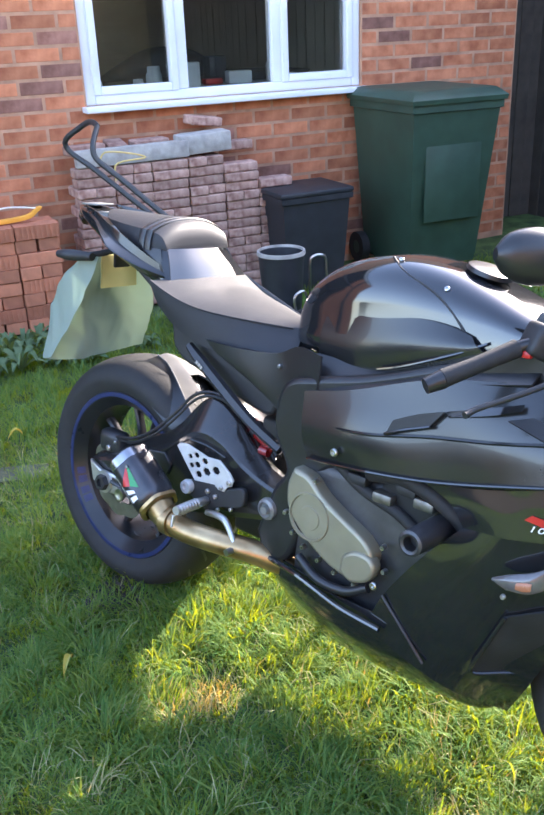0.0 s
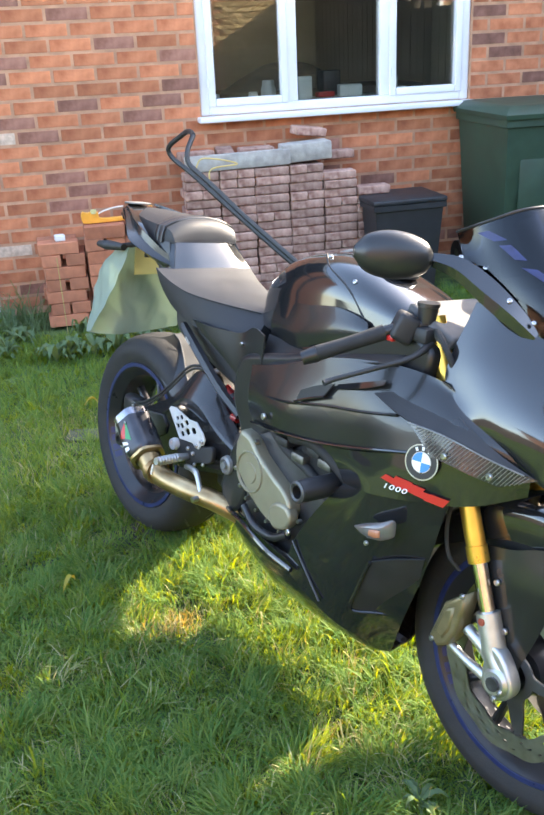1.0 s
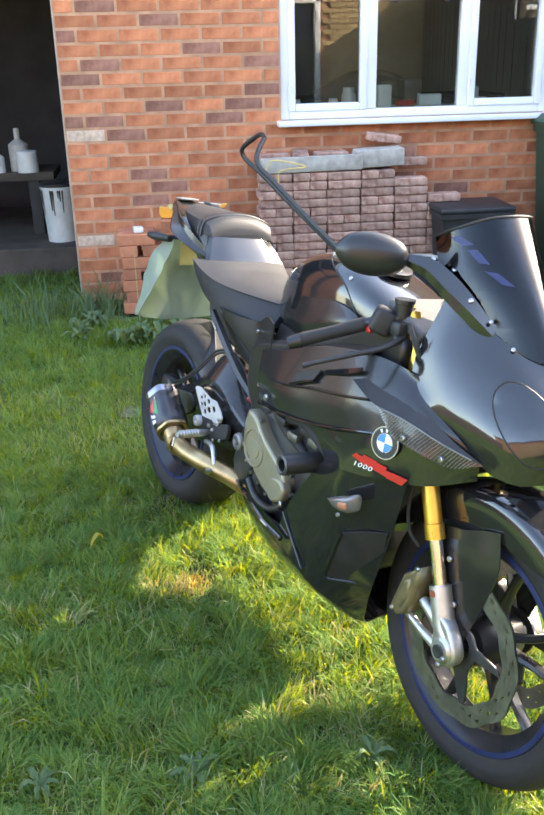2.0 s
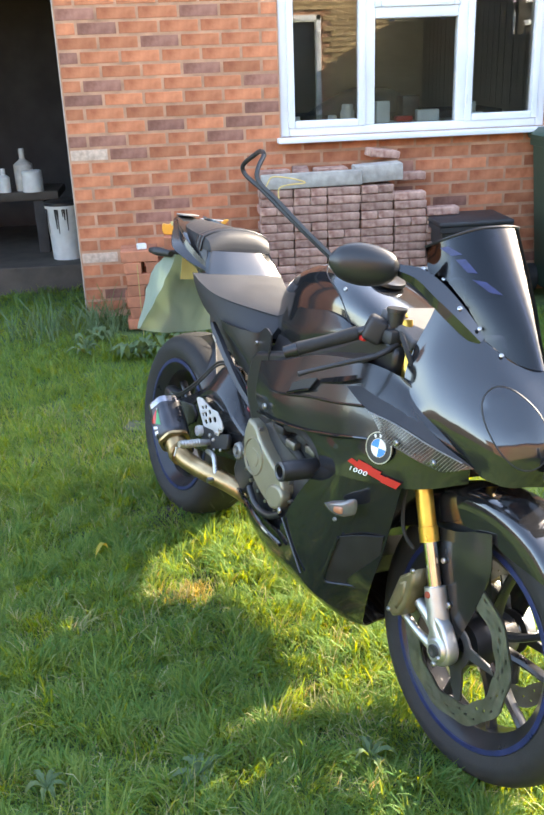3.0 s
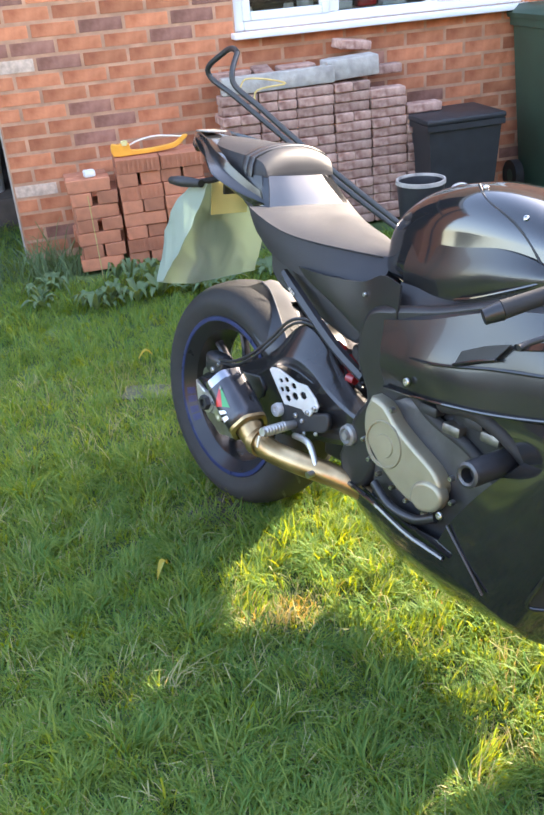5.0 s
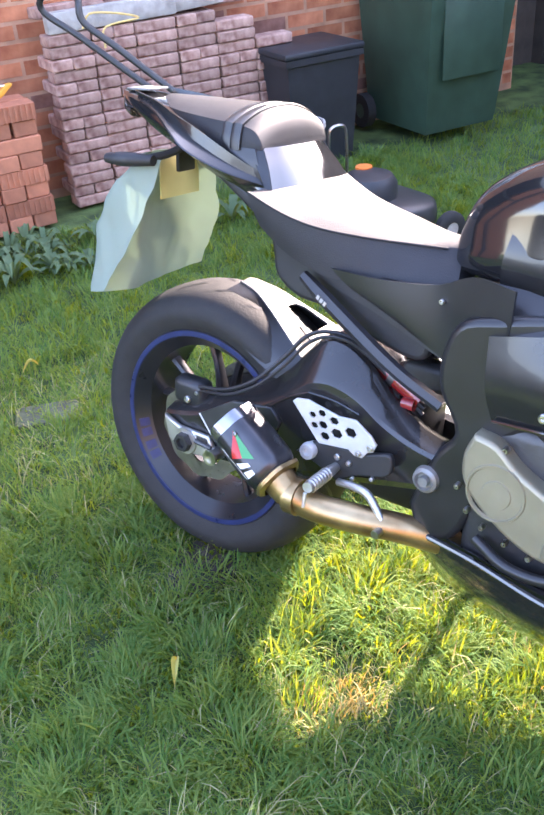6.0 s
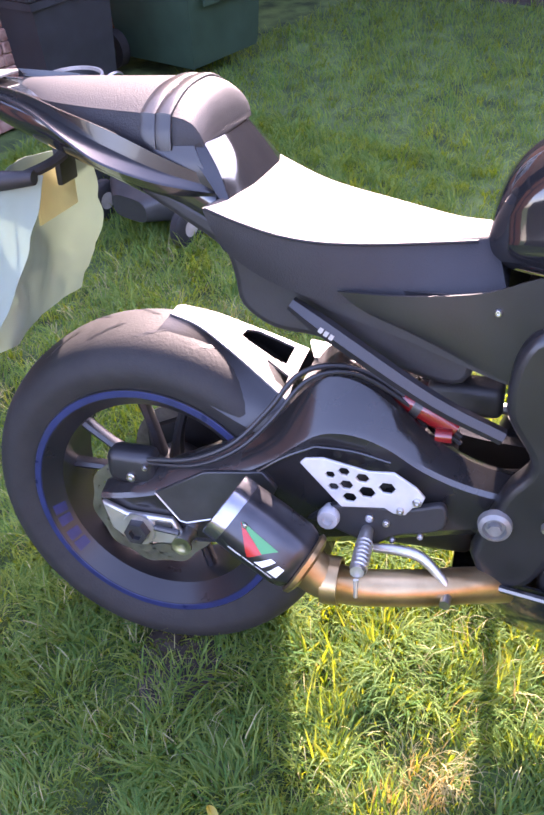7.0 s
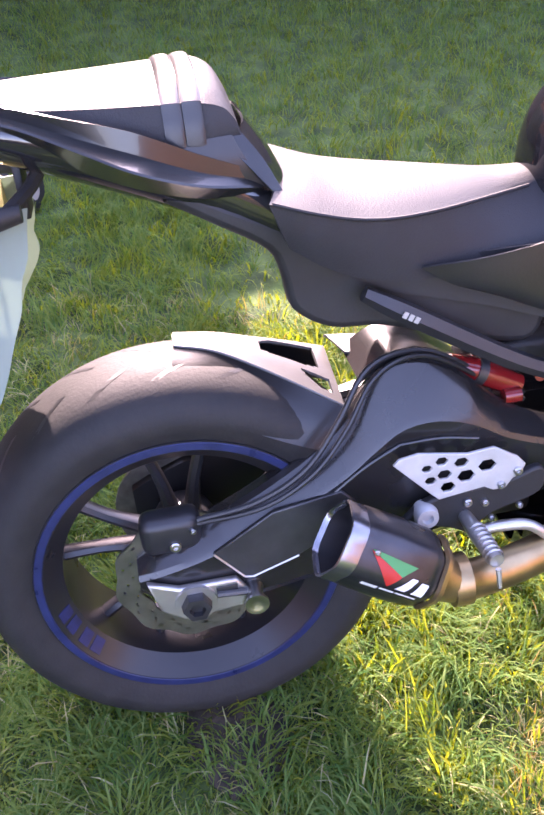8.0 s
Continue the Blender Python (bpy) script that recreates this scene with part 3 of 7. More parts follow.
def wheel(name, R, W, rim_r, rim_w, centre, spokes, label, m=None):
    """Tyre, rim with a blue edge stripe, hub and forked spokes."""
    w = part(name, lathe([(-rim_w / 2 - 0.008, rim_r - 0.004), (-rim_w / 2 - 0.008, rim_r + 0.010), (-rim_w / 2, rim_r + 0.012), (-rim_w / 2 + 0.02, rim_r - 0.012), (rim_w / 2 - 0.02, rim_r - 0.012), (rim_w / 2, rim_r + 0.012), (rim_w / 2 + 0.008, rim_r + 0.010), (rim_w / 2 + 0.008, rim_r - 0.004), (rim_w / 2 - 0.02, rim_r - 0.030), (-rim_w / 2 + 0.02, rim_r - 0.030)], 96, "y", centre), rim_black, bike, label)
    part("tyre", tyre_bm(R, W, rim_r + 0.004, centre), rubber, w, "worn black rubber tyre")
    part("tread_cut", tread_cuts(R, W, centre, 22), paint_black, w)["kind"] = "stuff"
    for s in (-1, 1):
        y = s * (rim_w / 2 + 0.0085)
        part("rim_stripe", lathe([(y, rim_r - 0.003), (y + s * 0.0012, rim_r - 0.002), (y + s * 0.0012, rim_r + 0.008), (y, rim_r + 0.009)], 96, "y", centre), rim_blue, w, "blue rim tape")
    for k, a0 in enumerate((190, 197, 206, 213)):
        y = -rim_w / 2 + 0.012
        rows = [[(r * math.cos(radians(a0 + f * 5.5)) + centre[0], yy, r * math.sin(radians(a0 + f * 5.5)) + centre[2]) for f in np.linspace(0, 1, 5)] for r, yy in ((rim_r - 0.0100, y - 0.016), (rim_r - 0.0255, y + 0.002))]
        part("rim_bar", patch(rows, 5, 2, 0.001), dim_blue, w)
    hub = lathe([(-0.06, 0.02), (-0.06, 0.045), (-0.03, 0.055), (0.03, 0.055), (0.06, 0.045), (0.06, 0.02)], 28, "y", centre)
    part("hub", hub, rim_black, w)
    for i in range(spokes):
        for k in (-1, 1):
            a = 2 * math.pi * i / spokes + 0.3
            b = a + k * 0.22
            p = [np.add(centre, (0.045 * math.cos(a + k * 0.3), 0, 0.045 * math.sin(a + k * 0.3))), np.add(centre, (rim_r * 0.55 * math.cos(b), 0, rim_r * 0.55 * math.sin(b))), np.add(centre, ((rim_r - 0.02) * math.cos(b + k * 0.04), 0, (rim_r - 0.02) * math.sin(b + k * 0.04)))]
            bm = tube(p, [0.014, 0.009, 0.010], 8, 8)
            for v in bm.verts:
                v.co.y = centre[1] + (v.co.y - centre[1]) * 1.5
            part("spoke", bm, rim_black, w)
    if m is not None:
        for o in (w, *w.children):
            o.data.transform(m)
    return w


def brake_disc(parent, centre, r0, r1, y, m=None):
    """A drilled disc: a ring with real holes."""
    bm = bmesh.new()
    n, k = 90, 9
    vs = {}
    for j in range(k + 1):
        r = r0 + (r1 - r0) * j / k
        for i in range(n):
            a = 2 * math.pi * i / n
            wob = r + (0.003 * math.sin(a * 10) if j in (0, k) else 0)
            for s in (0, 1):
                vs[i, j, s] = bm.verts.new((centre[0] + wob * math.cos(a), y + s * 0.005, centre[2] + wob * math.sin(a)))
    hole = lambda i, j: (i % 6 == 0 and j % 9 in (2,)) or (i % 6 == 2 and j == 4) or (i % 6 == 4 and j == 6)
    for i in range(n):
        for j in range(k):
            if hole(i, j):
                continue
            i2 = (i + 1) % n
            bm.faces.new((vs[i, j, 0], vs[i, j + 1, 0], vs[i2, j + 1, 0], vs[i2, j, 0]))
            bm.faces.new((vs[i, j, 1], vs[i2, j, 1], vs[i2, j + 1, 1], vs[i, j + 1, 1]))
    ob = part("brake_disc", bm, disc_steel, parent, "drilled steel brake disc")
    if m is not None:
        ob.data.transform(m)
    return ob


# wheels
RC, FC = (0.0, 0.0, 0.308), (1.432, 0.0, 0.295)
STEER = Matrix.Translation((1.432, 0, 0.3)) @ Matrix.Rotation(radians(0.0), 4, Vector((-0.41, 0, 0.91))) @ Matrix.Translation((-1.432, 0, -0.3))
rear_wheel = wheel("rear_wheel", 0.309, 0.19, 0.213, 0.150, RC, 5, "black cast rear wheel with blue rim tape")
brake_disc(rear_wheel, RC, 0.075, 0.11, -0.088)
part("sprocket", lathe([(0.085, 0.05), (0.085, 0.105), (0.092, 0.105), (0.092, 0.05)], 44, "y", RC), chain_metal, rear_wheel)
front_wheel = wheel("front_wheel", 0.300, 0.12, 0.220, 0.088, FC, 5, "black cast front wheel with blue rim tape", STEER)
for yy in (-0.085, 0.080):
    brake_disc(front_wheel, FC, 0.118, 0.16, yy, STEER)
    star = []
    for i in range(48):
        a = 2 * math.pi * i / 48
        r = 0.048 + 0.074 * max(0.0, math.cos(2.5 * a)) ** 6
        star.append((FC[0] + r * math.cos(a), FC[2] + r * math.sin(a)))
    part("disc_carrier", side_plate(star, yy + 0.005, 0.006, [[(FC[0] + 0.03 * math.cos(a), FC[2] + 0.03 * math.sin(a)) for a in np.arange(16) * math.pi / 8]], 0.001), dark_alloy, front_wheel)

# swing arm
def arm_beam(rows):
    """A faceted beam along x. A row: x, top z, crease z, lower z, inner y, top y, crease y, lower y."""
    rings = []
    for x, zt, zc, zb, yi, yt, yc, yl in spline(rows, 44):
        rings.append([(x, yi, zt - 0.006), (x, yt + 0.010, zt), (x, yt, zt - 0.004), (x, yc + 0.004, zc + 0.008), (x, yc, zc), (x, yl, zb + 0.020), (x, yl + 0.010, zb + 0.004), (x, yl + 0.024, zb), (x, yi, zb)])
    return skin(rings)


ARM_ROWS = [(-0.072, 0.362, 0.345, 0.312, -0.072, -0.105, -0.124, -0.122), (-0.04, 0.378, 0.352, 0.290, -0.070, -0.104, -0.129, -0.126), (0.02, 0.402, 0.368, 0.274, -0.068, -0.104, -0.131, -0.127), (0.10, 0.440, 0.398, 0.276, -0.066, -0.102, -0.131, -0.127), (0.17, 0.478, 0.430, 0.288, -0.064, -0.098, -0.131, -0.127), (0.225, 0.516, 0.462, 0.298, -0.062, -0.092, -0.131, -0.127), (0.268, 0.566, 0.496, 0.306, -0.060, -0.086, -0.130, -0.127), (0.305, 0.594, 0.520, 0.314, -0.060, -0.084, -0.129, -0.127), (0.350, 0.591, 0.524, 0.324, -0.060, -0.084, -0.128, -0.126), (0.400, 0.562, 0.508, 0.336, -0.060, -0.086, -0.126, -0.125), (0.455, 0.512, 0.474, 0.348, -0.060, -0.088, -0.124, -0.123), (0.52, 0.474, 0.448, 0.362, -0.060, -0.090, -0.120, -0.120), (0.61, 0.452, 0.430, 0.375, -0.060, -0.090, -0.114, -0.114)]
arm = part("swing_arm", arm_beam(ARM_ROWS), gloss_arm, bike, "dark glossy faceted swing arm", 24)
arm_left = [(x, 0.40 + (zt - 0.40) * 0.35 if zt > 0.40 else zt, zc if zc < 0.42 else 0.42 + (zc - 0.42) * 0.3, zb, 0.075, 0.100, 0.128, 0.126) for x, zt, zc, zb, *_ in ARM_ROWS]
part("left_arm", arm_beam([(x, zt, min(zc, zt - 0.012), zb, a, b - 0.020, c - 0.008, d - 0.008) for x, zt, zc, zb, a, b, c, d in arm_left]), satin_black, arm)
part("cross_brace", box(0.17, 0.15, 0.15, (0.405, 0.005, 0.425), 0.02, 3), satin_black, arm)
part("arm_top_plate", patch([[(0.262, 0.040, 0.566), (0.305, 0.040, 0.590), (0.352, 0.040, 0.588), (0.400, 0.040, 0.560), (0.452, 0.040, 0.512)], [(0.262, -0.062, 0.566), (0.305, -0.062, 0.594), (0.352, -0.062, 0.592), (0.400, -0.062, 0.563), (0.452, -0.062, 0.514)]], 24, 5, 0.006), gloss_arm, arm)
for a, b in (((0.200, -0.1322, 0.438), (0.298, -0.1312, 0.500)), ((0.298, -0.1312, 0.500), (0.408, -0.1275, 0.486))):
    part("arm_crease", tube([a, tuple((np.array(a) + b) / 2 + (0, -0.001, 0.006)), b], 0.0022, 6, 14), gloss_arm, arm)
part("arm_panel", side_plate([(0.034, 0.380), (0.072, 0.332), (0.084, 0.330), (0.150, 0.352), (0.225, 0.392), (0.238, 0.420), (0.215, 0.446), (0.120, 0.432)], -0.129, 0.0075, bevel=0.002), dark_alloy, arm, "grey recessed arm panel")
part("panel_lip", tube([(0.034, -0.1365, 0.380), (0.072, -0.1365, 0.332), (0.084, -0.1365, 0.330), (0.150, -0.1365, 0.352)], 0.0016, 6), alloy, arm, "bright edge of the panel")
part("axle_block", side_plate([(-0.062, 0.352), (-0.02, 0.335), (0.06, 0.335), (0.075, 0.31), (0.065, 0.285), (-0.02, 0.278), (-0.05, 0.30)], -0.130, 0.012, bevel=0.004), alloy, arm, "bare alloy axle adjuster")
part("adjuster_slot", box(0.030, 0.004, 0.020, (0.045, -0.1425, 0.318), 0.002), paint_black, arm)
part("adjuster_bolt", tube([(0.030, -0.146, 0.318), (0.072, -0.146, 0.314)], 0.005, 8), dark_alloy, arm)
part("axle_washer", lathe([(-0.141, 0.0), (-0.141, 0.030), (-0.146, 0.029), (-0.146, 0.0)], 24, "y", RC, closed=False), alloy, arm)
part("axle_nut", lathe([(-0.142, 0), (-0.142, 0.022), (-0.160, 0.020), (-0.160, 0.012), (-0.152, 0.011), (-0.152, 0)], 6, "y", RC, closed=False), dark_alloy, arm)
part("paddock_bobbin", lathe([(-0.128, 0), (-0.128, 0.014), (-0.145, 0.010), (-0.160, 0.017), (-0.164, 0.017), (-0.164, 0.008), (-0.158, 0)], 20, "y", (0.082, 0, 0.302), closed=False), steel, arm, "silver stand bobbin")
caliper = part("rear_caliper", box(0.085, 0.045, 0.060, (-0.018, -0.094, 0.402), 0.016, 3), paint_black, bike, "black rear brake caliper")
bolt(caliper, (-0.015, -0.1165, 0.390), 0.010)
bolt(caliper, (0.012, -0.1165, 0.412), 0.006)

# rear mudguard over the tyre, with its opening
def lifted(line, dy, dz):
    return [(x, y + dy, z + dz) for x, y, z in line]


HUG_LEFT = [(0.030, 0.062, 0.618), (0.085, 0.062, 0.609), (0.138, 0.060, 0.594), (0.190, 0.060, 0.578), (0.242, 0.060, 0.560)]
HUG_MID = [(0.028, 0.036, 0.626), (0.082, 0.030, 0.617), (0.134, 0.018, 0.600), (0.188, 0.006, 0.578), (0.240, -0.008, 0.552)]
HUG_RIGHT = [(0.028, 0.006, 0.624), (0.078, -0.006, 0.614), (0.129, -0.026, 0.593), (0.184, -0.050, 0.566), (0.240, -0.074, 0.536)]
HUG_HEM = [(0.016, -0.075, 0.588), (0.060, -0.088, 0.562), (0.110, -0.094, 0.534), (0.165, -0.097, 0.505), (0.230, -0.099, 0.476)]


def hugger_hole(u, v):
    """The large opening, the bar, and the slit beside it."""
    big = 0.54 < u < 0.90 and 0.10 + 0.28 * max(0, 0.60 - u) / 0.06 * 0.4 < v < 0.56 - 0.35 * max(0, 0.62 - u) - 0.5 * max(0, u - 0.80)
    slit = 0.78 < u < 0.96 and 0.66 < v < 0.86 and v < 0.70 + 1.6 * (u - 0.78)
    return big or slit


# The top carries its sunlit tone in the colour; the sides stay black.
hugger = part("rear_mudguard", patch([HUG_LEFT, HUG_MID, HUG_RIGHT], 64, 44, 0.004, hugger_hole), guard_sunlit, bike, "black rear mudguard with a cut-out")
part("guard_side", patch([HUG_RIGHT, [(0.020, -0.040, 0.612), (0.066, -0.055, 0.597), (0.118, -0.066, 0.570), (0.174, -0.078, 0.540), (0.236, -0.090, 0.508)], HUG_HEM], 30, 14, 0.003), satin_black, hugger)
part("guard_side", patch([HUG_LEFT, lifted(HUG_LEFT, 0.030, -0.022), lifted(HUG_LEFT, 0.042, -0.075)], 30, 14, 0.003), satin_black, hugger)
part("guard_rim", tube([tuple(np.add(p, (0, 0, 0.001))) for p in HUG_RIGHT], 0.0022, 6, 30), guard_sunlit, hugger)
part("chain_guard", patch([[(0.250, 0.100, 0.556), (0.300, 0.098, 0.548), (0.355, 0.092, 0.524), (0.400, 0.088, 0.498)], [(0.246, 0.055, 0.578), (0.300, 0.055, 0.570), (0.356, 0.052, 0.546), (0.402, 0.050, 0.520)], [(0.262, 0.010, 0.572), (0.304, 0.010, 0.566), (0.356, 0.010, 0.546), (0.402, 0.010, 0.522)]], 30, 16, 0.003, lambda u, v: 0.25 < u < 0.62 and 0.60 < v < 0.80), guard_sunlit, bike, "black chain guard with a slot")
part("guard_stay", tube([(0.235, -0.052, 0.525), (0.27, -0.075, 0.50), (0.31, -0.085, 0.50)], 0.006, 8, 10), satin_black, hugger)
part("brake_hose", tube([(0.02, -0.12, 0.43), (0.10, -0.132, 0.450), (0.17, -0.132, 0.488), (0.222, -0.112, 0.540), (0.262, -0.090, 0.590), (0.305, -0.076, 0.604), (0.36, -0.066, 0.594), (0.43, -0.060, 0.548), (0.50, -0.058, 0.500)], 0.0042, 8, 40), paint_black, bike)
part("second_hose", tube([(0.02, -0.115, 0.42), (0.11, -0.137, 0.444), (0.18, -0.136, 0.482), (0.230, -0.120, 0.530), (0.270, -0.098, 0.580), (0.31, -0.086, 0.599), (0.36, -0.074, 0.590), (0.44, -0.064, 0.535), (0.50, -0.060, 0.490)], 0.0036, 8, 40), paint_black, bike)
part("chain", tube([(0.0, 0.088, 0.425), (0.3, 0.088, 0.46), (0.62, 0.088, 0.47), (0.66, 0.088, 0.43), (0.62, 0.088, 0.38), (0.3, 0.088, 0.27), (0.0, 0.088, 0.212)], 0.009, 6, 40), chain_metal, bike)
shock = part("shock_absorber", tube([(0.43, 0.0, 0.50), (0.50, 0.0, 0.66)], 0.022, 14), dark_alloy, bike)
for i in range(6):
    z = 0.53 + i * 0.02
    part("spring_coil", lathe([(-0.004, 0.028), (0.0, 0.036), (0.004, 0.028)], 18, "z", (0.443 + i * 0.009, 0, z)), matte_black, shock)
reservoir = part("reservoir", tube([(0.392, -0.050, 0.562), (0.44, -0.052, 0.540), (0.492, -0.054, 0.512)], [0.013, 0.019, 0.016], 16, 12), red_lens, shock, "red anodised shock reservoir")
part("reservoir_band", tube([(0.428, -0.0515, 0.546), (0.440, -0.052, 0.540)], 0.0205, 16), dark_alloy, reservoir)
part("adjuster", lathe([(-0.012, 0.0), (-0.012, 0.011), (0.012, 0.011), (0.012, 0.0)], 16, "x", (0.476, -0.072, 0.508), closed=False), red_lens, shock, "red anodised adjuster")
part("clamp_cap", lathe([(-0.008, 0.0), (-0.008, 0.009), (0.006, 0.008), (0.006, 0.0)], 14, "y", (0.515, -0.070, 0.535), closed=False), rust_cap, shock)
part("linkage", box(0.11, 0.05, 0.05, (0.50, -0.03, 0.555), 0.012, 3), matte_black, shock)
part("link_arm", box(0.16, 0.10, 0.07, (0.45, 0.0, 0.312), 0.014, 3), matte_black, shock)

# exhaust
def can_rings():
    a, b = np.array((0.183, -0.217, 0.440)), np.array((0.303, -0.232, 0.368))
    t = (b - a) / np.linalg.norm(b - a)
    side = np.cross(t, (0, 0, 1.0))
    side /= np.linalg.norm(side)
    up = np.cross(side, t)
    length = np.linalg.norm(b - a)

    def ring(s, r, slash=0.0, k=30):
        out = []
        for q in np.arange(k) * 2 * math.pi / k:
            rr = r * (1.02 + 0.045 * math.cos(6 * q))
            off = slash * math.sin(q)
            out.append(a + t * (s * length + off) + rr * (math.cos(q) * side + math.sin(q) * up))
        return out
    return ring, a, t, side, up, length


can_ring, can_a, can_t, can_side, can_up, can_len = can_rings()
exhaust = part("exhaust", skin([can_ring(0.16, 0.049, 0.003), can_ring(0.5, 0.0505), can_ring(0.85, 0.0495), can_ring(0.95, 0.045), can_ring(1.02, 0.035)], caps=False), can_metal, bike, "short dark exhaust can with a coloured sticker")
part("tip", skin([can_ring(0.165, 0.0488, 0.003), can_ring(0.05, 0.0495, 0.003), can_ring(0.0, 0.049, 0.003), can_ring(-0.008, 0.0465, 0.003), can_ring(0.02, 0.044, 0.003), can_ring(0.5, 0.040)], caps=False), tip_chrome, exhaust, "polished exhaust tip")
part("inner_sleeve", skin([can_ring(0.04, 0.0425, 0.003), can_ring(0.55, 0.038), can_ring(0.56, 0.002)], caps=False), paint_black, exhaust)
part("weld_ring", skin([can_ring(0.98, 0.043), can_ring(1.0, 0.048), can_ring(1.05, 0.046), can_ring(1.08, 0.037)], caps=False), heat_pipe, exhaust)
part("link_pipe", tube([tuple(can_a + can_t * can_len * 1.02), (0.335, -0.232, 0.345), (0.38, -0.215, 0.325), (0.46, -0.190, 0.318), (0.53, -0.16, 0.312), (0.61, -0.10, 0.28)], [0.034, 0.029, 0.027, 0.027, 0.027, 0.027], 18, 36), heat_pipe, exhaust, "heat-tinted bronze link pipe")
part("pipe_clamp", lathe([(-0.012, 0.030), (-0.012, 0.035), (0.012, 0.035), (0.012, 0.030)], 20, "x", (0.345, -0.229, 0.342)), heat_pipe, exhaust)


def can_mark(name, quads, material, label=""):
    """A sticker laid on the can: corners as (along the can, degrees round it)."""
    bm = bmesh.new()
    for q in quads:
        (s0, q0), (s1, q1), (s2, q2), (s3, q3) = q
        rows = []
        for f in np.linspace(0, 1, 7):
            row = []
            for g in np.linspace(0, 1, 5):
                s = (s0 * (1 - f) + s1 * f) * (1 - g) + (s3 * (1 - f) + s2 * f) * g
                w = radians(24) - radians((q0 * (1 - f) + q1 * f) * (1 - g) + (q3 * (1 - f) + q2 * f) * g)
                s -= 0.12
                r = (0.0512 - 0.002 * max(0.0, s - 0.5)) * (1.02 + 0.045 * math.cos(6 * w))
                row.append(bm.verts.new(tuple(can_a + can_t * can_len * s + r * (math.cos(w) * can_side + math.sin(w) * can_up))))
            rows.append(row)
        for r0, r1 in zip(rows, rows[1:]):
            for i in range(4):
                bm.faces.new((r0[i], r0[i + 1], r1[i + 1], r1[i]))
    return part(name, bm, material, exhaust, label)


OUT = 0.0  # the side of the can that faces outwards
can_mark("red_stripe", [((0.36, OUT - 14), (0.62, OUT + 28), (0.72, OUT + 9), (0.37, OUT - 13))], red_paint)
can_mark("green_stripe", [((0.37, OUT - 14), (0.72, OUT + 9), (0.84, OUT - 10), (0.40, OUT - 15))], green_paint)
can_mark("white_mark", [((0.70, OUT + 28), (0.80, OUT + 28), (0.88, OUT + 6), (0.82, OUT + 6)), ((0.86, OUT + 28), (0.97, OUT + 28), (0.99, OUT + 8), (0.92, OUT + 8))], white_paint)
can_mark("white_bar", [((0.40, OUT + 34), (0.56, OUT + 34), (0.56, OUT + 42), (0.40, OUT + 42)), ((0.58, OUT + 34), (0.72, OUT + 34), (0.72, OUT + 39), (0.58, OUT + 39)), ((0.74, OUT + 34), (0.94, OUT + 34), (0.94, OUT + 38), (0.74, OUT + 38))], white_paint)
bolt(exhaust, tuple(can_a + can_t * can_len * 0.30 + 0.0500 * (math.cos(radians(36)) * can_side + math.sin(radians(36)) * can_up)), 0.005, 0.003, way=tuple(can_side))

# footrest side: heel plate, peg, brake lever
heel_holes = []
for cx, cz, r in ((0.326, 0.473, 0.006), (0.346, 0.481, 0.007), (0.350, 0.459, 0.008), (0.373, 0.474, 0.008), (0.331, 0.453, 0.0065), (0.355, 0.438, 0.0085), (0.380, 0.451, 0.010), (0.409, 0.462, 0.010)):
    heel_holes.append([(cx + r * 1.25 * math.cos(a), cz + r * math.sin(a)) for a in np.arange(6) * math.pi / 3])
rearset = part("heel_plate", side_plate([(0.281, 0.487), (0.289, 0.495), (0.315, 0.499), (0.382, 0.486), (0.418, 0.489), (0.451, 0.468), (0.463, 0.454), (0.457, 0.438), (0.446, 0.434), (0.436, 0.420), (0.419, 0.420), (0.406, 0.428), (0.374, 0.424), (0.343, 0.420), (0.331, 0.432)], -0.153, 0.005, heel_holes, 0.0012), bright_alloy, bike, "silver heel plate with lightening holes")
bolt(rearset, (0.452, -0.158, 0.446), 0.008)
bolt(rearset, (0.429, -0.158, 0.428), 0.007)
bracket = part("peg_bracket", side_plate(round_outline([(0.289, 0.385), (0.334, 0.418), (0.439, 0.428), (0.489, 0.44), (0.489, 0.40), (0.419, 0.375), (0.389, 0.352), (0.364, 0.362), (0.319, 0.378)], 50), -0.140, 0.014, bevel=0.004), matte_black, bike)
part("foot_peg", tube([(0.381, -0.150, 0.382), (0.383, -0.20, 0.384), (0.386, -0.256, 0.386)], [0.009, 0.012, 0.010], 12, 12), alloy, bracket, "knurled silver foot peg")
for i in range(7):
    part("peg_ridge", lathe([(-0.003, 0.0118), (0, 0.0130), (0.003, 0.0118)], 12, "y", (0.3845 + i * 0.0003, -0.192 - i * 0.009, 0.385)), alloy, bracket)
part("peg_feeler", tube([(0.386, -0.262, 0.378), (0.387, -0.268, 0.352)], [0.004, 0.003], 8), alloy, bracket)
part("brake_pedal", tube([(0.394, -0.165, 0.36), (0.429, -0.17, 0.366), (0.464, -0.178, 0.366), (0.494, -0.186, 0.342), (0.509, -0.192, 0.322)], [0.007, 0.008, 0.008, 0.007, 0.006], 10, 24), alloy, bracket, "bent silver brake pedal")
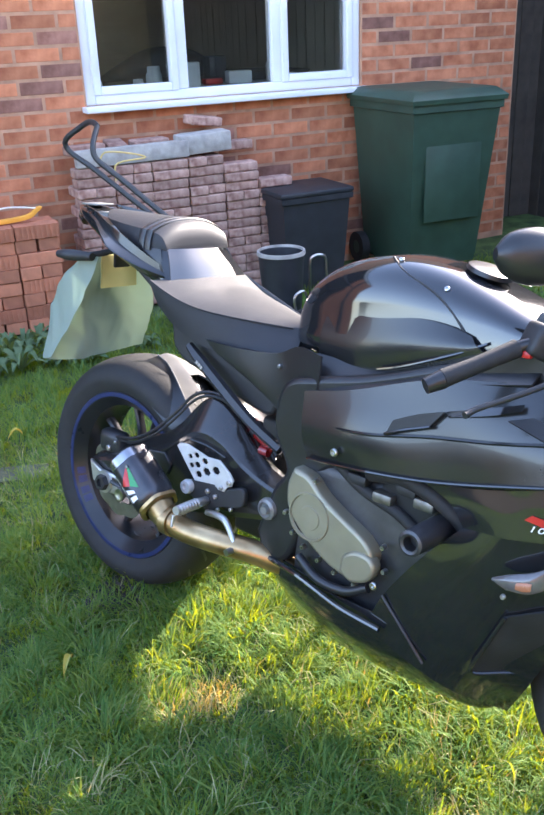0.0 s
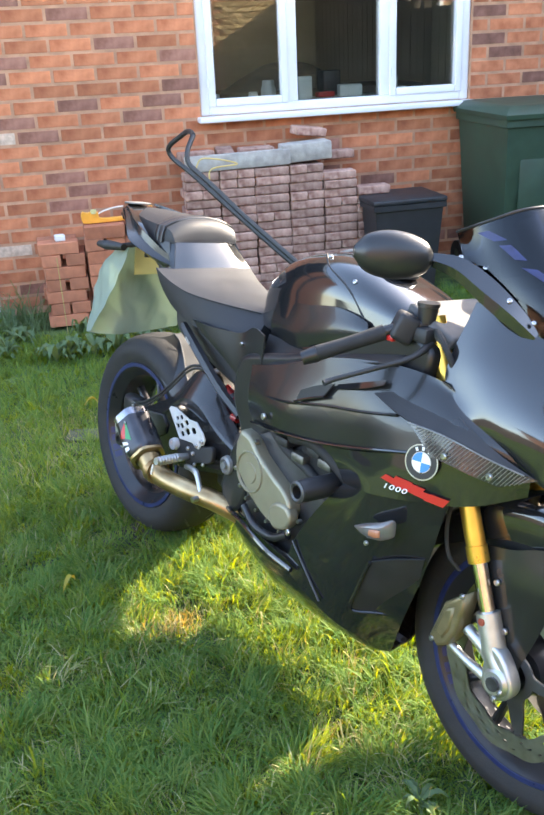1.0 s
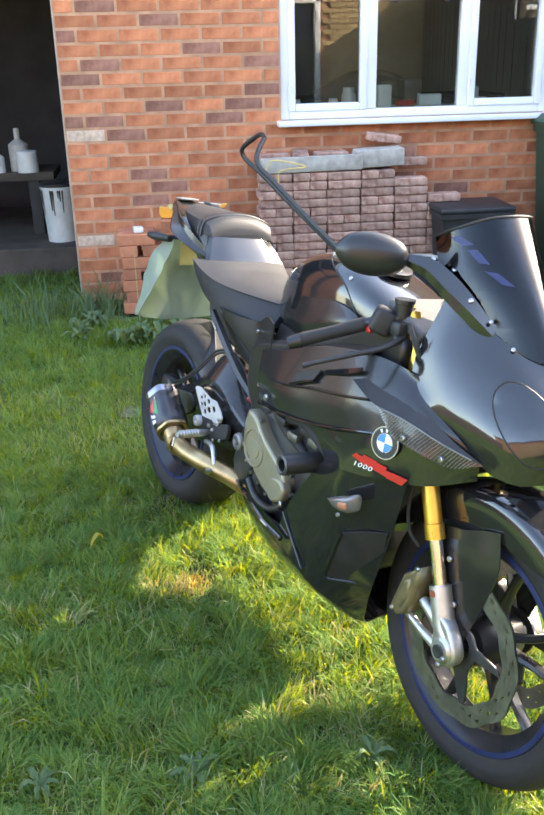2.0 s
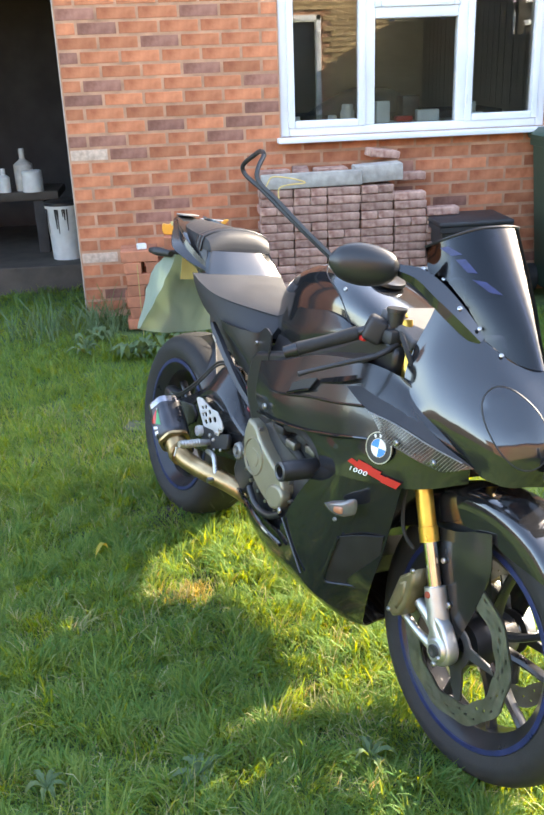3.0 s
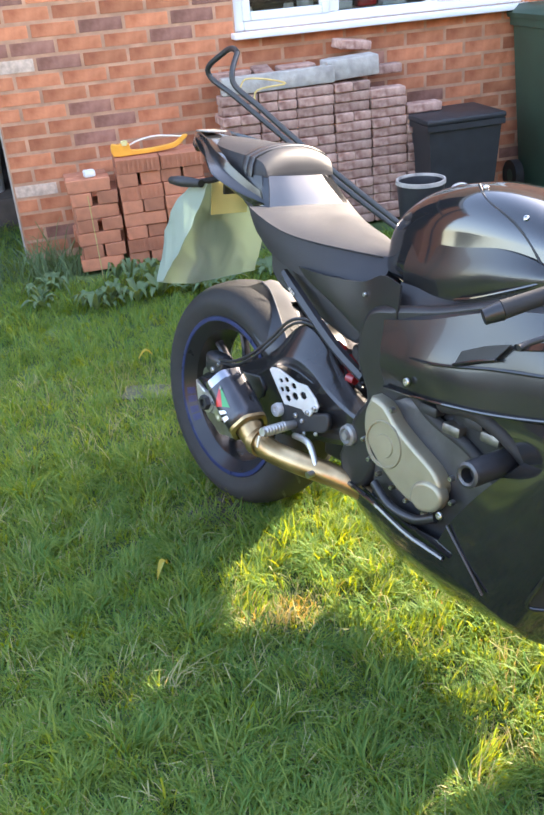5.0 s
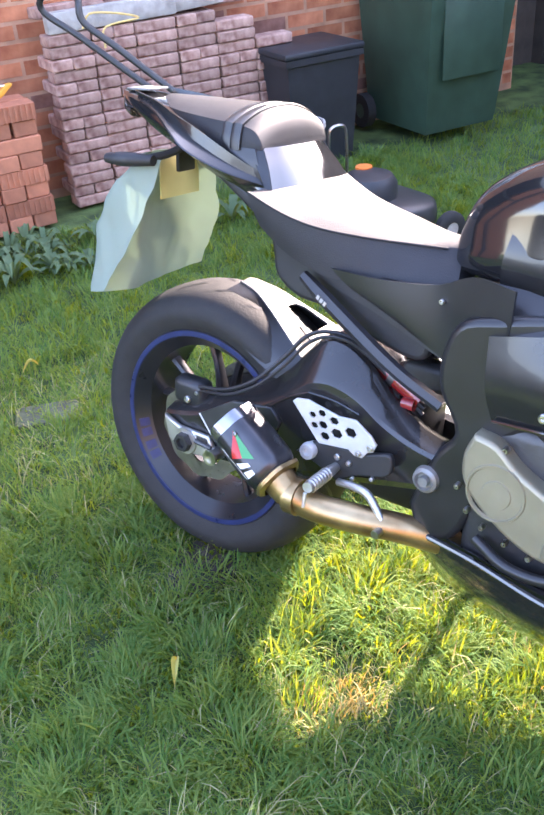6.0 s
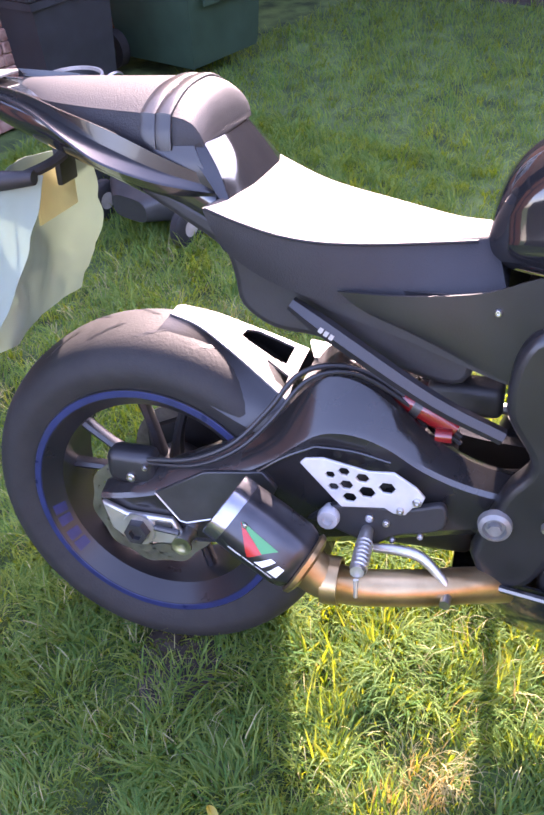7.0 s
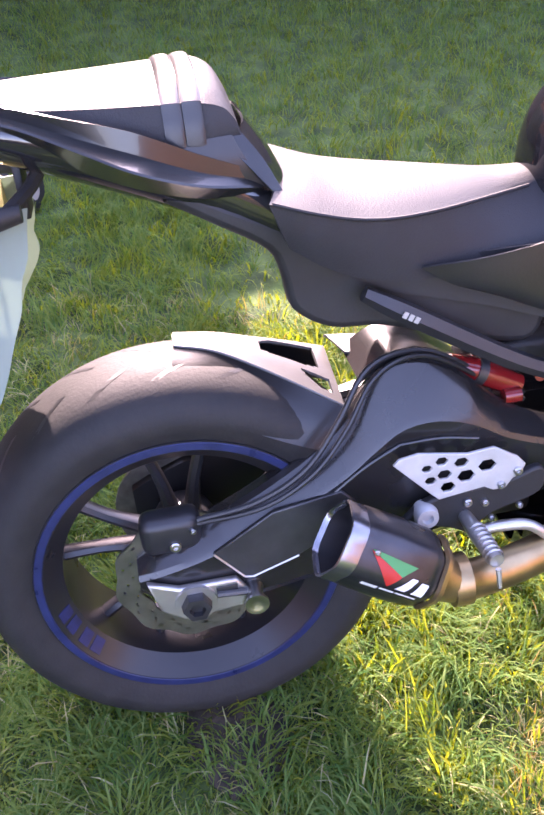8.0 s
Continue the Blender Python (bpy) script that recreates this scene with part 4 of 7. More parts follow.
part("pedal_tip", tube([(0.507, -0.180, 0.318), (0.505, -0.215, 0.316)], 0.008, 10), steel, bracket)
part("plug_bolt", lathe([(-0.14, 0), (-0.14, 0.012), (-0.160, 0.017), (-0.170, 0.015), (-0.170, 0.008), (-0.164, 0.007), (-0.164, 0)], 24, "y", (0.324, 0, 0.400), closed=False), bright_alloy, bracket, "domed silver bolt")
for x, z, r in ((0.409, 0.40, 0.007), (0.459, 0.385, 0.006), (0.419, 0.372, 0.006), (0.384, 0.405, 0.008)):
    bolt(bracket, (x, -0.154, z), r)

# frame, engine and covers
frame_part = part("frame", side_plate(round_outline([(0.53, 0.36), (0.56, 0.30), (0.62, 0.32), (0.66, 0.42), (0.68, 0.52), (0.80, 0.60), (1.00, 0.66), (1.16, 0.78), (1.18, 0.86), (1.10, 0.88), (0.95, 0.82), (0.78, 0.76), (0.66, 0.73), (0.58, 0.70), (0.56, 0.60), (0.60, 0.52), (0.57, 0.47)], 90), -0.105, 0.045, bevel=0.012), satin_black, bike, "dark frame beam")
part("left_beam", side_plate(round_outline([(0.53, 0.36), (0.56, 0.30), (0.62, 0.32), (0.66, 0.42), (0.68, 0.52), (0.80, 0.60), (1.00, 0.66), (1.16, 0.78), (1.18, 0.86), (1.10, 0.88), (0.95, 0.82), (0.78, 0.76), (0.66, 0.73), (0.58, 0.70), (0.56, 0.60), (0.60, 0.52), (0.57, 0.47)], 90), 0.150, 0.045, bevel=0.012), satin_black, frame_part)
part("pivot_cap", lathe([(-0.148, 0.0), (-0.148, 0.025), (-0.158, 0.023), (-0.162, 0.017), (-0.156, 0.014), (-0.156, 0.010), (-0.166, 0.009), (-0.166, 0)], 24, "y", (0.562, 0, 0.420), closed=False), rib_grey, frame_part, "grey swing arm pivot")
engine = part("engine", box(0.46, 0.30, 0.30, (0.86, 0, 0.42), 0.03, 3), dark_alloy, bike, "dark engine block behind the fairing")
part("cylinder_head", moved(box(0.20, 0.32, 0.24, (0, 0, 0), 0.02, 2), pose(0.98, 0, 0.60, 0, 32, 0)), matte_black, engine)
cover_line = [(0.648, 0.545), (0.634, 0.505), (0.640, 0.458), (0.675, 0.418), (0.724, 0.384), (0.772, 0.364), (0.815, 0.362), (0.845, 0.385), (0.857, 0.420), (0.835, 0.450), (0.779, 0.478), (0.726, 0.506), (0.688, 0.537)]
part("clutch_cover", side_plate(round_outline(cover_line, 70), -0.135, 0.048, bevel=0.008), bronze_cover, engine, "bronze-grey clutch cover")
part("cover_ring", lathe([(-0.181, 0.052), (-0.1865, 0.050), (-0.1865, 0.047), (-0.181, 0.045)], 40, "y", (0.698, 0, 0.456)), bronze_cover, engine)
part("cover_disc", lathe([(-0.181, 0.0), (-0.181, 0.026), (-0.1855, 0.024), (-0.1855, 0.0)], 30, "y", (0.700, 0, 0.454), closed=False), bronze_cover, engine)
part("generator_cover", side_plate(round_outline([(0.785, 0.372), (0.815, 0.358), (0.855, 0.374), (0.868, 0.405), (0.850, 0.425), (0.815, 0.424), (0.79, 0.405)], 40), -0.160, 0.030, bevel=0.008), bronze_cover, engine)
for x, z in ((0.650, 0.402), (0.68, 0.380), (0.722, 0.366), (0.765, 0.355), (0.815, 0.348), (0.872, 0.448), (0.880, 0.40), (0.628, 0.44), (0.70, 0.53)):
    bolt(engine, (x, -0.165, z), 0.007, 0.012)
part("cover_hose", tube([(0.67, -0.17, 0.355), (0.73, -0.18, 0.330), (0.80, -0.18, 0.330), (0.85, -0.175, 0.355)], 0.010, 10, 16), satin_black, engine)
part("crash_bung", lathe([(-0.15, 0.0), (-0.15, 0.024), (-0.27, 0.024), (-0.285, 0.018), (-0.285, 0.014), (-0.262, 0.013), (-0.262, 0.0)], 26, "y", (0.993, 0, 0.535), closed=False), paint_black, bike, "round black crash bung with a hollow end")
part("bung_ring", lathe([(-0.2845, 0.0135), (-0.287, 0.0185), (-0.2845, 0.0235), (-0.280, 0.0235)], 26, "y", (0.993, 0, 0.535)), dark_alloy, bike)
for (x, y, z), r in (((0.746, -0.158, 0.698), 0.012), ((0.759, -0.200, 0.614), 0.010), ((0.876, -0.196, 0.378), 0.010), ((0.554, -0.150, 0.292), 0.008), ((1.146, -0.222, 0.475), 0.006), ((0.537, -0.112, 0.722), 0.006)):
    bolt(bike, (x, y, z), r, 0.006)
part("header_pipes", join(*[tube([(1.02, y, 0.56), (1.055, y, 0.42), (1.02, y * 0.8, 0.27), (0.85, y * 0.6, 0.23), (0.62, -0.09, 0.27)], 0.021, 10, 20) for y in (-0.09, -0.03, 0.03, 0.09)]), heat_pipe, engine)
part("radiator", moved(box(0.04, 0.25, 0.26, (0, 0, 0), 0.006), pose(1.065, 0, 0.46, 0, -12, 0)), matte_black, engine)
for i, (x, z) in enumerate(((0.80, 0.565), (0.86, 0.545), (0.91, 0.575), (0.95, 0.56), (0.84, 0.60))):
    part("fitting", box(0.045, 0.03, 0.022, (x, -0.165, z), 0.006, 2), chain_metal if i % 2 else matte_black, engine)
part("coolant_hose", tube([(0.82, -0.16, 0.58), (0.92, -0.18, 0.60), (1.02, -0.175, 0.56), (1.08, -0.15, 0.48)], 0.016, 12, 20), rubber, engine)
part("water_hose", tube([(0.70, -0.15, 0.60), (0.80, -0.165, 0.55), (0.90, -0.165, 0.52), (1.00, -0.16, 0.46)], 0.012, 12, 20), rubber, engine)

# belly pan: a trough under the engine
def trough(stations, thick=0.004):
    """A keel-shaped pan; its left flank stands higher than the right."""
    curves = []
    for x, w, top, low in stations:
        b = min(0.068, w * 0.5)
        right = [(-w, top), (-w * 0.94, top * 0.6 + low * 0.4), (-b - 0.4 * (w - b), low + 0.035), (-b, low), (0, low + 0.004)]
        left = [(b * 0.8, low + 0.010), (b + 0.02, low + 0.055), (w * 0.85, top * 0.5 + low * 0.5 + 0.04), (w * 0.9, top + 0.03)]
        curves.append([(x, y, z) for y, z in right + left])
    return patch(curves, 33, 28, thick)



part("belly_pan", trough([(0.500, 0.09, 0.285, 0.225), (0.60, 0.140, 0.315, 0.175), (0.72, 0.172, 0.320, 0.142), (0.83, 0.182, 0.315, 0.134), (0.94, 0.184, 0.330, 0.138), (1.01, 0.165, 0.33, 0.140), (1.055, 0.115, 0.26, 0.138), (1.080, 0.08, 0.205, 0.140)]), gloss_black, bike, "gloss black belly pan")
part("belly_edge", tube([(0.57, -0.150, 0.31), (0.68, -0.178, 0.315), (0.80, -0.197, 0.302), (0.90, -0.200, 0.296)], 0.006, 8, 20), gloss_black, bike)

# side fairings
def fairing_upper(s):
    return patch([[(0.665, -0.160, 0.566), (0.83, -0.204, 0.598), (0.99, -0.210, 0.624), (1.18, -0.216, 0.676), (1.30, -0.182, 0.705), (1.42, -0.112, 0.688)],
                  [(0.650, -0.168, 0.620), (0.80, -0.200, 0.655), (0.97, -0.204, 0.690), (1.15, -0.208, 0.735), (1.29, -0.180, 0.755), (1.38, -0.130, 0.73)],
                  [(0.640, -0.155, 0.700), (0.77, -0.172, 0.735), (0.93, -0.178, 0.790), (1.08, -0.175, 0.818), (1.17, -0.165, 0.822), (1.24, -0.158, 0.815)]], 30, 14, 0.004, flip=s < 0)


def fairing_side(s):
    return patch([[(0.965, -0.206, 0.616), (1.08, -0.214, 0.642), (1.19, -0.214, 0.674), (1.31, -0.180, 0.698), (1.415, -0.113, 0.684)],
                  [(1.02, -0.212, 0.598), (1.12, -0.220, 0.616), (1.22, -0.212, 0.640), (1.32, -0.175, 0.658), (1.412, -0.108, 0.664)],
                  [(1.05, -0.210, 0.562), (1.14, -0.222, 0.576), (1.23, -0.205, 0.592), (1.33, -0.165, 0.612), (1.408, -0.102, 0.648)]], 26, 10, 0.004, flip=s < 0)


def fairing_lower(s):
    rows = [[(1.05, -0.209, 0.563), (1.13, -0.220, 0.578), (1.21, -0.205, 0.588), (1.29, -0.172, 0.598)],
                  [(0.97, -0.206, 0.470), (1.06, -0.214, 0.465), (1.15, -0.205, 0.455), (1.245, -0.155, 0.440)],
                  [(0.90, -0.198, 0.370), (1.00, -0.205, 0.355), (1.10, -0.192, 0.335), (1.19, -0.135, 0.300)],
                  [(0.86, -0.186, 0.285), (0.95, -0.188, 0.255), (1.05, -0.172, 0.225), (1.135, -0.095, 0.185)]]
    if s < 0:
        rows = [[(0.86 + (x - 0.86) * 0.60, y, z) for x, y, z in row] for row in rows[:3]]
    return patch(rows, 18, 20, 0.004, flip=s < 0)


upper_r, _ = two_sided("upper_fairing", fairing_upper, satin_gloss, "gloss black upper side fairing")
side_r, side_l = two_sided("side_fairing", fairing_side, gloss_black, "gloss black side fairing with roundel and red mark")
lower_r, _ = two_sided("lower_fairing", fairing_lower, gloss_black, "gloss black lower fairing")
part("radiator_duct", patch([[(1.150, -0.2085, 0.432), (1.20, -0.194, 0.455), (1.250, -0.166, 0.470)], [(1.120, -0.2020, 0.360), (1.17, -0.180, 0.375), (1.222, -0.146, 0.385)], [(1.095, -0.1905, 0.295), (1.14, -0.160, 0.300), (1.180, -0.125, 0.305)]], 12, 10, 0.004), matte_black, lower_r, "matt black radiator duct")
part("duct_frame", tube([(1.150, -0.211, 0.432), (1.120, -0.205, 0.360), (1.095, -0.193, 0.295), (1.14, -0.163, 0.300), (1.180, -0.128, 0.305)], 0.004, 8, 24), satin_gloss, lower_r)
part("vent_slot", patch([[(0.885, -0.2075, 0.712), (0.935, -0.2065, 0.735), (0.984, -0.2045, 0.751)], [(0.875, -0.2100, 0.687), (0.92, -0.2095, 0.705), (0.961, -0.2085, 0.721)]], 12, 5, 0.004), matte_black, upper_r, "dark vent slot")
part("vent_lip", tube([(0.872, -0.211, 0.684), (0.915, -0.2105, 0.702), (0.962, -0.2095, 0.719)], 0.003, 6, 12), gloss_black, upper_r)
part("upper_crease", tube([(0.70, -0.172, 0.650), (0.82, -0.2035, 0.668), (0.96, -0.2075, 0.700), (1.08, -0.2095, 0.722), (1.17, -0.2075, 0.742)], 0.0035, 6, 26), satin_gloss, upper_r)
part("fairing_line", tube([(0.67, -0.168, 0.570), (0.83, -0.210, 0.600), (0.99, -0.216, 0.627), (1.18, -0.219, 0.676), (1.30, -0.186, 0.702)], 0.0035, 8, 30), gloss_black, bike)
part("lower_seam", tube([(0.90, -0.203, 0.37), (0.96, -0.200, 0.31), (1.00, -0.197, 0.268)], 0.003, 6, 12), satin_black, bike)

# badge, number and marks on the side fairing
BADGE = Matrix.Translation((1.246, -0.2065, 0.676)) @ Euler((radians(90), 0, radians(15))).to_matrix().to_4x4() @ pose(0, 0, 0, -4, 0, 0)


def disc_part(name, r0, r1, z, material, a0=0.0, a1=360.0, parent=None):
    bm = bmesh.new()
    n = 28
    rows = [[bm.verts.new((r * math.cos(radians(a0 + (a1 - a0) * i / n)), r * math.sin(radians(a0 + (a1 - a0) * i / n)), zz)) for i in range(n + 1)] for r, zz in ((r0, z), (r1, z), (r1, z - 0.0015))]
    for p, q in zip(rows, rows[1:]):
        for i in range(n):
            bm.faces.new((p[i], p[i + 1], q[i + 1], q[i]))
    return part(name, moved(bm, BADGE), material, parent)


badge = part("roundel", moved(lathe([(0, 0), (0, 0.033), (0.003, 0.034), (0.005, 0.032), (0.005, 0)], 40, "z", closed=False), BADGE), paint_black, side_r, "round black badge with blue and white quarters")
disc_part("badge_ring", 0.0315, 0.0338, 0.0058, steel, parent=side_r)
disc_part("badge_rim", 0.0185, 0.0200, 0.0060, steel, parent=side_r)
for k in range(4):
    disc_part("badge_quarter", 0.0, 0.0185, 0.0062, badge_blue if k % 2 else white_paint, 90 * k, 90 * k + 90, parent=side_r)
for a in (60, 90, 120):
    disc_part("badge_mark", 0.022, 0.029, 0.0060, white_paint, a - 6, a + 6, parent=side_r)


def on_fairing(quads, lift=0.0015):
    """Flat marks on the side fairing; corners as x, z."""
    bm = bmesh.new()
    top = np.array([(0.965, 0.206), (1.08, 0.2155), (1.14, 0.2205), (1.20, 0.2155), (1.26, 0.200), (1.32, 0.176), (1.41, 0.109)])
    for q in quads:
        rows = []
        (a, b, c, d) = [np.array(p) for p in q]
        for f in np.linspace(0, 1, 8):
            lo, hi = a + (b - a) * f, d + (c - d) * f
            rows.append([bm.verts.new((p[0], -np.interp(p[0], top[:, 0], top[:, 1]) - lift - 0.001, p[1])) for p in (lo, hi)])
        for r, s in zip(rows, rows[1:]):
            bm.faces.new((r[0], s[0], s[1], r[1]))
    return bm


for k, (x0, z0, w, h) in enumerate(((1.160, 0.617, 0.036, 0.011), (1.184, 0.614, 0.038, 0.019), (1.208, 0.612, 0.040, 0.017), (1.236, 0.609, 0.036, 0.012), (1.258, 0.605, 0.036, 0.015))):
    part("red_mark", on_fairing([((x0, z0), (x0 + w, z0 - 0.004), (x0 + w + 0.010, z0 + h - 0.003), (x0 + 0.012, z0 + h))], 0.0015 + 0.0002 * k), red_paint, side_r, "red painted mark")
cu = bpy.data.curves.new("number", "FONT")
cu.body, cu.size, cu.extrude, cu.shear = "1000", 0.020, 0.0006, 0.25
cu.space_character = 1.15
num = bpy.data.objects.new("number", cu)
num_me = bpy.data.meshes.new_from_object(num)
bpy.data.objects.remove(num)
num_me.transform(Matrix.Diagonal((1.25, 0.72, 1.0, 1.0)))
num_me.transform(Matrix.Translation((1.170, -0.2250, 0.602)) @ Euler((radians(90), 0, radians(10))).to_matrix().to_4x4() @ pose(0, 0, 0, 0, 0, 4))
num_me.materials.clear()
part("number", num_me, white_paint, side_r, "white figures 1000")
for s in (1, -1):
    inlay = patch([[(1.205, -0.2120, 0.740), (1.28, -0.1960, 0.735), (1.36, -0.162, 0.712), (1.428, -0.112, 0.688)],
                   [(1.235, -0.2105, 0.715), (1.29, -0.1970, 0.708), (1.35, -0.169, 0.692), (1.400, -0.135, 0.676)],
                   [(1.262, -0.2070, 0.692), (1.30, -0.1955, 0.686), (1.34, -0.177, 0.676), (1.376, -0.148, 0.664)]], 22, 8, 0.004, flip=s < 0)
    moved(inlay, Matrix.Translation((0.004, -s * 0.004, 0.002)))
    side = part("carbon_inlay", inlay, carbon, side_r if s > 0 else side_l, "woven carbon inlay")
    top_edge = spline([(1.205, -0.2120, 0.740), (1.28, -0.1960, 0.735), (1.36, -0.162, 0.712), (1.428, -0.112, 0.688)], 120)
    low_edge = spline([(1.205, -0.2120, 0.740), (1.235, -0.2105, 0.715), (1.262, -0.2070, 0.692), (1.30, -0.1955, 0.686), (1.34, -0.177, 0.676), (1.376, -0.148, 0.664), (1.428, -0.112, 0.688)], 120)
    for k in range(8, 108, 3):
        a, b = low_edge[k], top_edge[min(119, k + 6)]
        a, b = a + (b - a) * 0.10 + (0.005, -0.008, 0.003), a + (b - a) * 0.94 + (0.005, -0.008, 0.003)
        c = (a + b) / 2 + (0.001, -0.003, 0.0)
        part("rib", tube([p * (1, s, 1) for p in (a, c, b)], 0.0007, 4, 6), rib_grey, side_r if s > 0 else side_l)
    part("inlay_edge", tube([p * (1, s, 1) + (0.006, -s * 0.010, 0.003) for p in top_edge[::12]], 0.0016, 6, 24), rib_grey, side_r if s > 0 else side_l)
bolt(side_r, (1.292, -0.203, 0.702), 0.008)
bolt(side_r, (1.368, -0.166, 0.684), 0.008)

two_sided("air_channel", lambda s: patch([[(1.215, -0.166, 0.800), (1.30, -0.170, 0.762), (1.37, -0.150, 0.722), (1.425, -0.118, 0.692)], [(1.10, -0.205, 0.765), (1.20, -0.2165, 0.745), (1.29, -0.200, 0.738), (1.36, -0.168, 0.716), (1.425, -0.122, 0.690)]], 24, 5, 0.004, flip=s < 0), matte_black, "matt black air channel")
two_sided("fairing_fin", lambda s: patch([[(0.98, -0.192, 0.748), (1.06, -0.200, 0.775), (1.12, -0.196, 0.795)], [(0.99, -0.200, 0.742), (1.07, -0.207, 0.766), (1.12, -0.203, 0.785)]], 10, 3, 0.003, flip=s < 0), gloss_black)
# tank and its covers
TANK_SEAM = [(0.754, -0.070, 0.972), (0.800, -0.108, 0.953), (0.880, -0.1335, 0.928), (0.930, -0.1420, 0.895), (0.972, -0.1460, 0.850)]
tank = part("tank", smooth_body([(0.512, 0.045, 0.755, 0.795, 0.8, 1.2, 0.014), (0.524, 0.066, 0.750, 0.850, 0.8, 1.25, 0.014), (0.548, 0.086, 0.745, 0.890, 0.78, 1.3, 0.012), (0.59, 0.102, 0.740, 0.923, 0.76, 1.3, 0.008), (0.64, 0.116, 0.738, 0.948, 0.74, 1.28, 0.004), (0.70, 0.130, 0.735, 0.966, 0.72, 1.25), (0.78, 0.140, 0.740, 0.978, 0.70, 1.25), (0.88, 0.146, 0.760, 0.970, 0.68, 1.2), (0.97, 0.142, 0.79, 0.945, 0.66, 1.15), (1.05, 0.128, 0.81, 0.915, 0.66, 1.1), (1.11, 0.10, 0.82, 0.890, 0.7, 1.0)], 46, 40), gloss_black, bike, "gloss black fuel tank")
NARROW = Matrix.Diagonal((1, 0.78, 1, 1))
tank.data.transform(NARROW)
part("tank_seam", tube(TANK_SEAM, 0.0026, 8, 24), matte_black, tank)
for p, w in (((0.776, -0.080, 0.970), (0, -0.5, 1)), ((0.900, -0.125, 0.937), (0, -0.7, 0.8))):
    bolt(tank, p, 0.007, 0.004, way=w)
part("cover_edge", tube([(1.002, -0.150, 0.860), (0.96, -0.166, 0.838), (0.90, -0.178, 0.812), (0.84, -0.174, 0.788), (0.79, -0.165, 0.772)], 0.003, 8, 24), gloss_black, tank)
for o in tank.children:
    o.data.transform(NARROW)
part("filler_cap", moved(lathe([(0, 0), (0, 0.045), (0.008, 0.043), (0.010, 0.036), (0.010, 0)], 32, "z", closed=False), pose(0.93, 0, 0.963, 0, 14, 0)), satin_black, tank)
two_sided("tank_cover", lambda s: patch([[(0.62, -0.088, 0.748), (0.74, -0.112, 0.752), (0.86, -0.124, 0.782), (0.96, -0.128, 0.822), (1.00, -0.124, 0.846)], [(0.62, -0.092, 0.800), (0.74, -0.118, 0.800), (0.86, -0.132, 0.828), (0.95, -0.132, 0.848), (0.985, -0.126, 0.856)], [(0.63, -0.080, 0.858), (0.75, -0.110, 0.862), (0.86, -0.1195, 0.880), (0.93, -0.1195, 0.878), (0.972, -0.118, 0.868)]], 18, 10, 0.004, flip=s < 0), satin_gloss, "glossy lower tank cover")
two_sided("inner_cover", lambda s: patch([[(0.66, -0.150, 0.70), (0.80, -0.172, 0.735), (0.95, -0.178, 0.785), (1.12, -0.180, 0.825)], [(0.62, -0.096, 0.765), (0.78, -0.112, 0.770), (0.95, -0.122, 0.815), (1.12, -0.130, 0.850)]], 16, 6, 0.004, flip=s < 0), satin_black)

# seats and tail
def cushion(stations, n=28, soft=0.010, tuck=0.0):
    """A padded seat: crowned top with a crisp edge. A station: x, right y, left y, edge z, crown, base z, flare below, bow of the end."""
    rings = []
    for x, yr, yl, ze, crown, zb, flare, bow in spline(stations, n):
        mid, half = (yr + yl) / 2, (yl - yr) / 2
        ring = []
        for s in np.linspace(-1, 1, 15):
            ring.append((x + bow * (1 - s * s), mid + half * s, ze + crown * (1 - abs(s) ** 2.4)))
        drop = ze - zb
        for s, f in ((1, 0.03), (1, 0.30), (1, 0.65), (1, 1.0), (-1, 1.0), (-1, 0.65), (-1, 0.30), (-1, 0.03)):
            ring.append((x + tuck * f, mid + s * (half + soft * 0.25 * math.sin(math.pi * f) + flare * f), ze - 0.002 - drop * f))
        rings.append(ring)
    return skin(rings)


seat = part("rider_seat", cushion([(0.154, -0.141, 0.172, 0.846, 0.004, 0.790, -0.012, 0.030), (0.20, -0.137, 0.158, 0.829, 0.014, 0.757, -0.010, 0.012), (0.25, -0.129, 0.145, 0.812, 0.018, 0.735, -0.006, 0.0), (0.30, -0.118, 0.132, 0.802, 0.018, 0.722, 0.0, 0.0), (0.36, -0.095, 0.113, 0.795, 0.016, 0.720, 0.010, 0.0), (0.42, -0.066, 0.086, 0.790, 0.013, 0.724, 0.026, 0.0), (0.47, -0.042, 0.066, 0.786, 0.011, 0.730, 0.042, 0.0), (0.525, -0.022, 0.050, 0.786, 0.010, 0.735, 0.056, 0.0)], 34, 0.010, 0.02), vinyl, bike, "black vinyl rider seat")
part("seat_welt", tube([(0.157, -0.142, 0.846), (0.20, -0.139, 0.829), (0.25, -0.131, 0.812), (0.30, -0.120, 0.802), (0.36, -0.097, 0.795), (0.42, -0.068, 0.790), (0.50, -0.032, 0.786)], 0.0022, 6, 30), vinyl, seat)
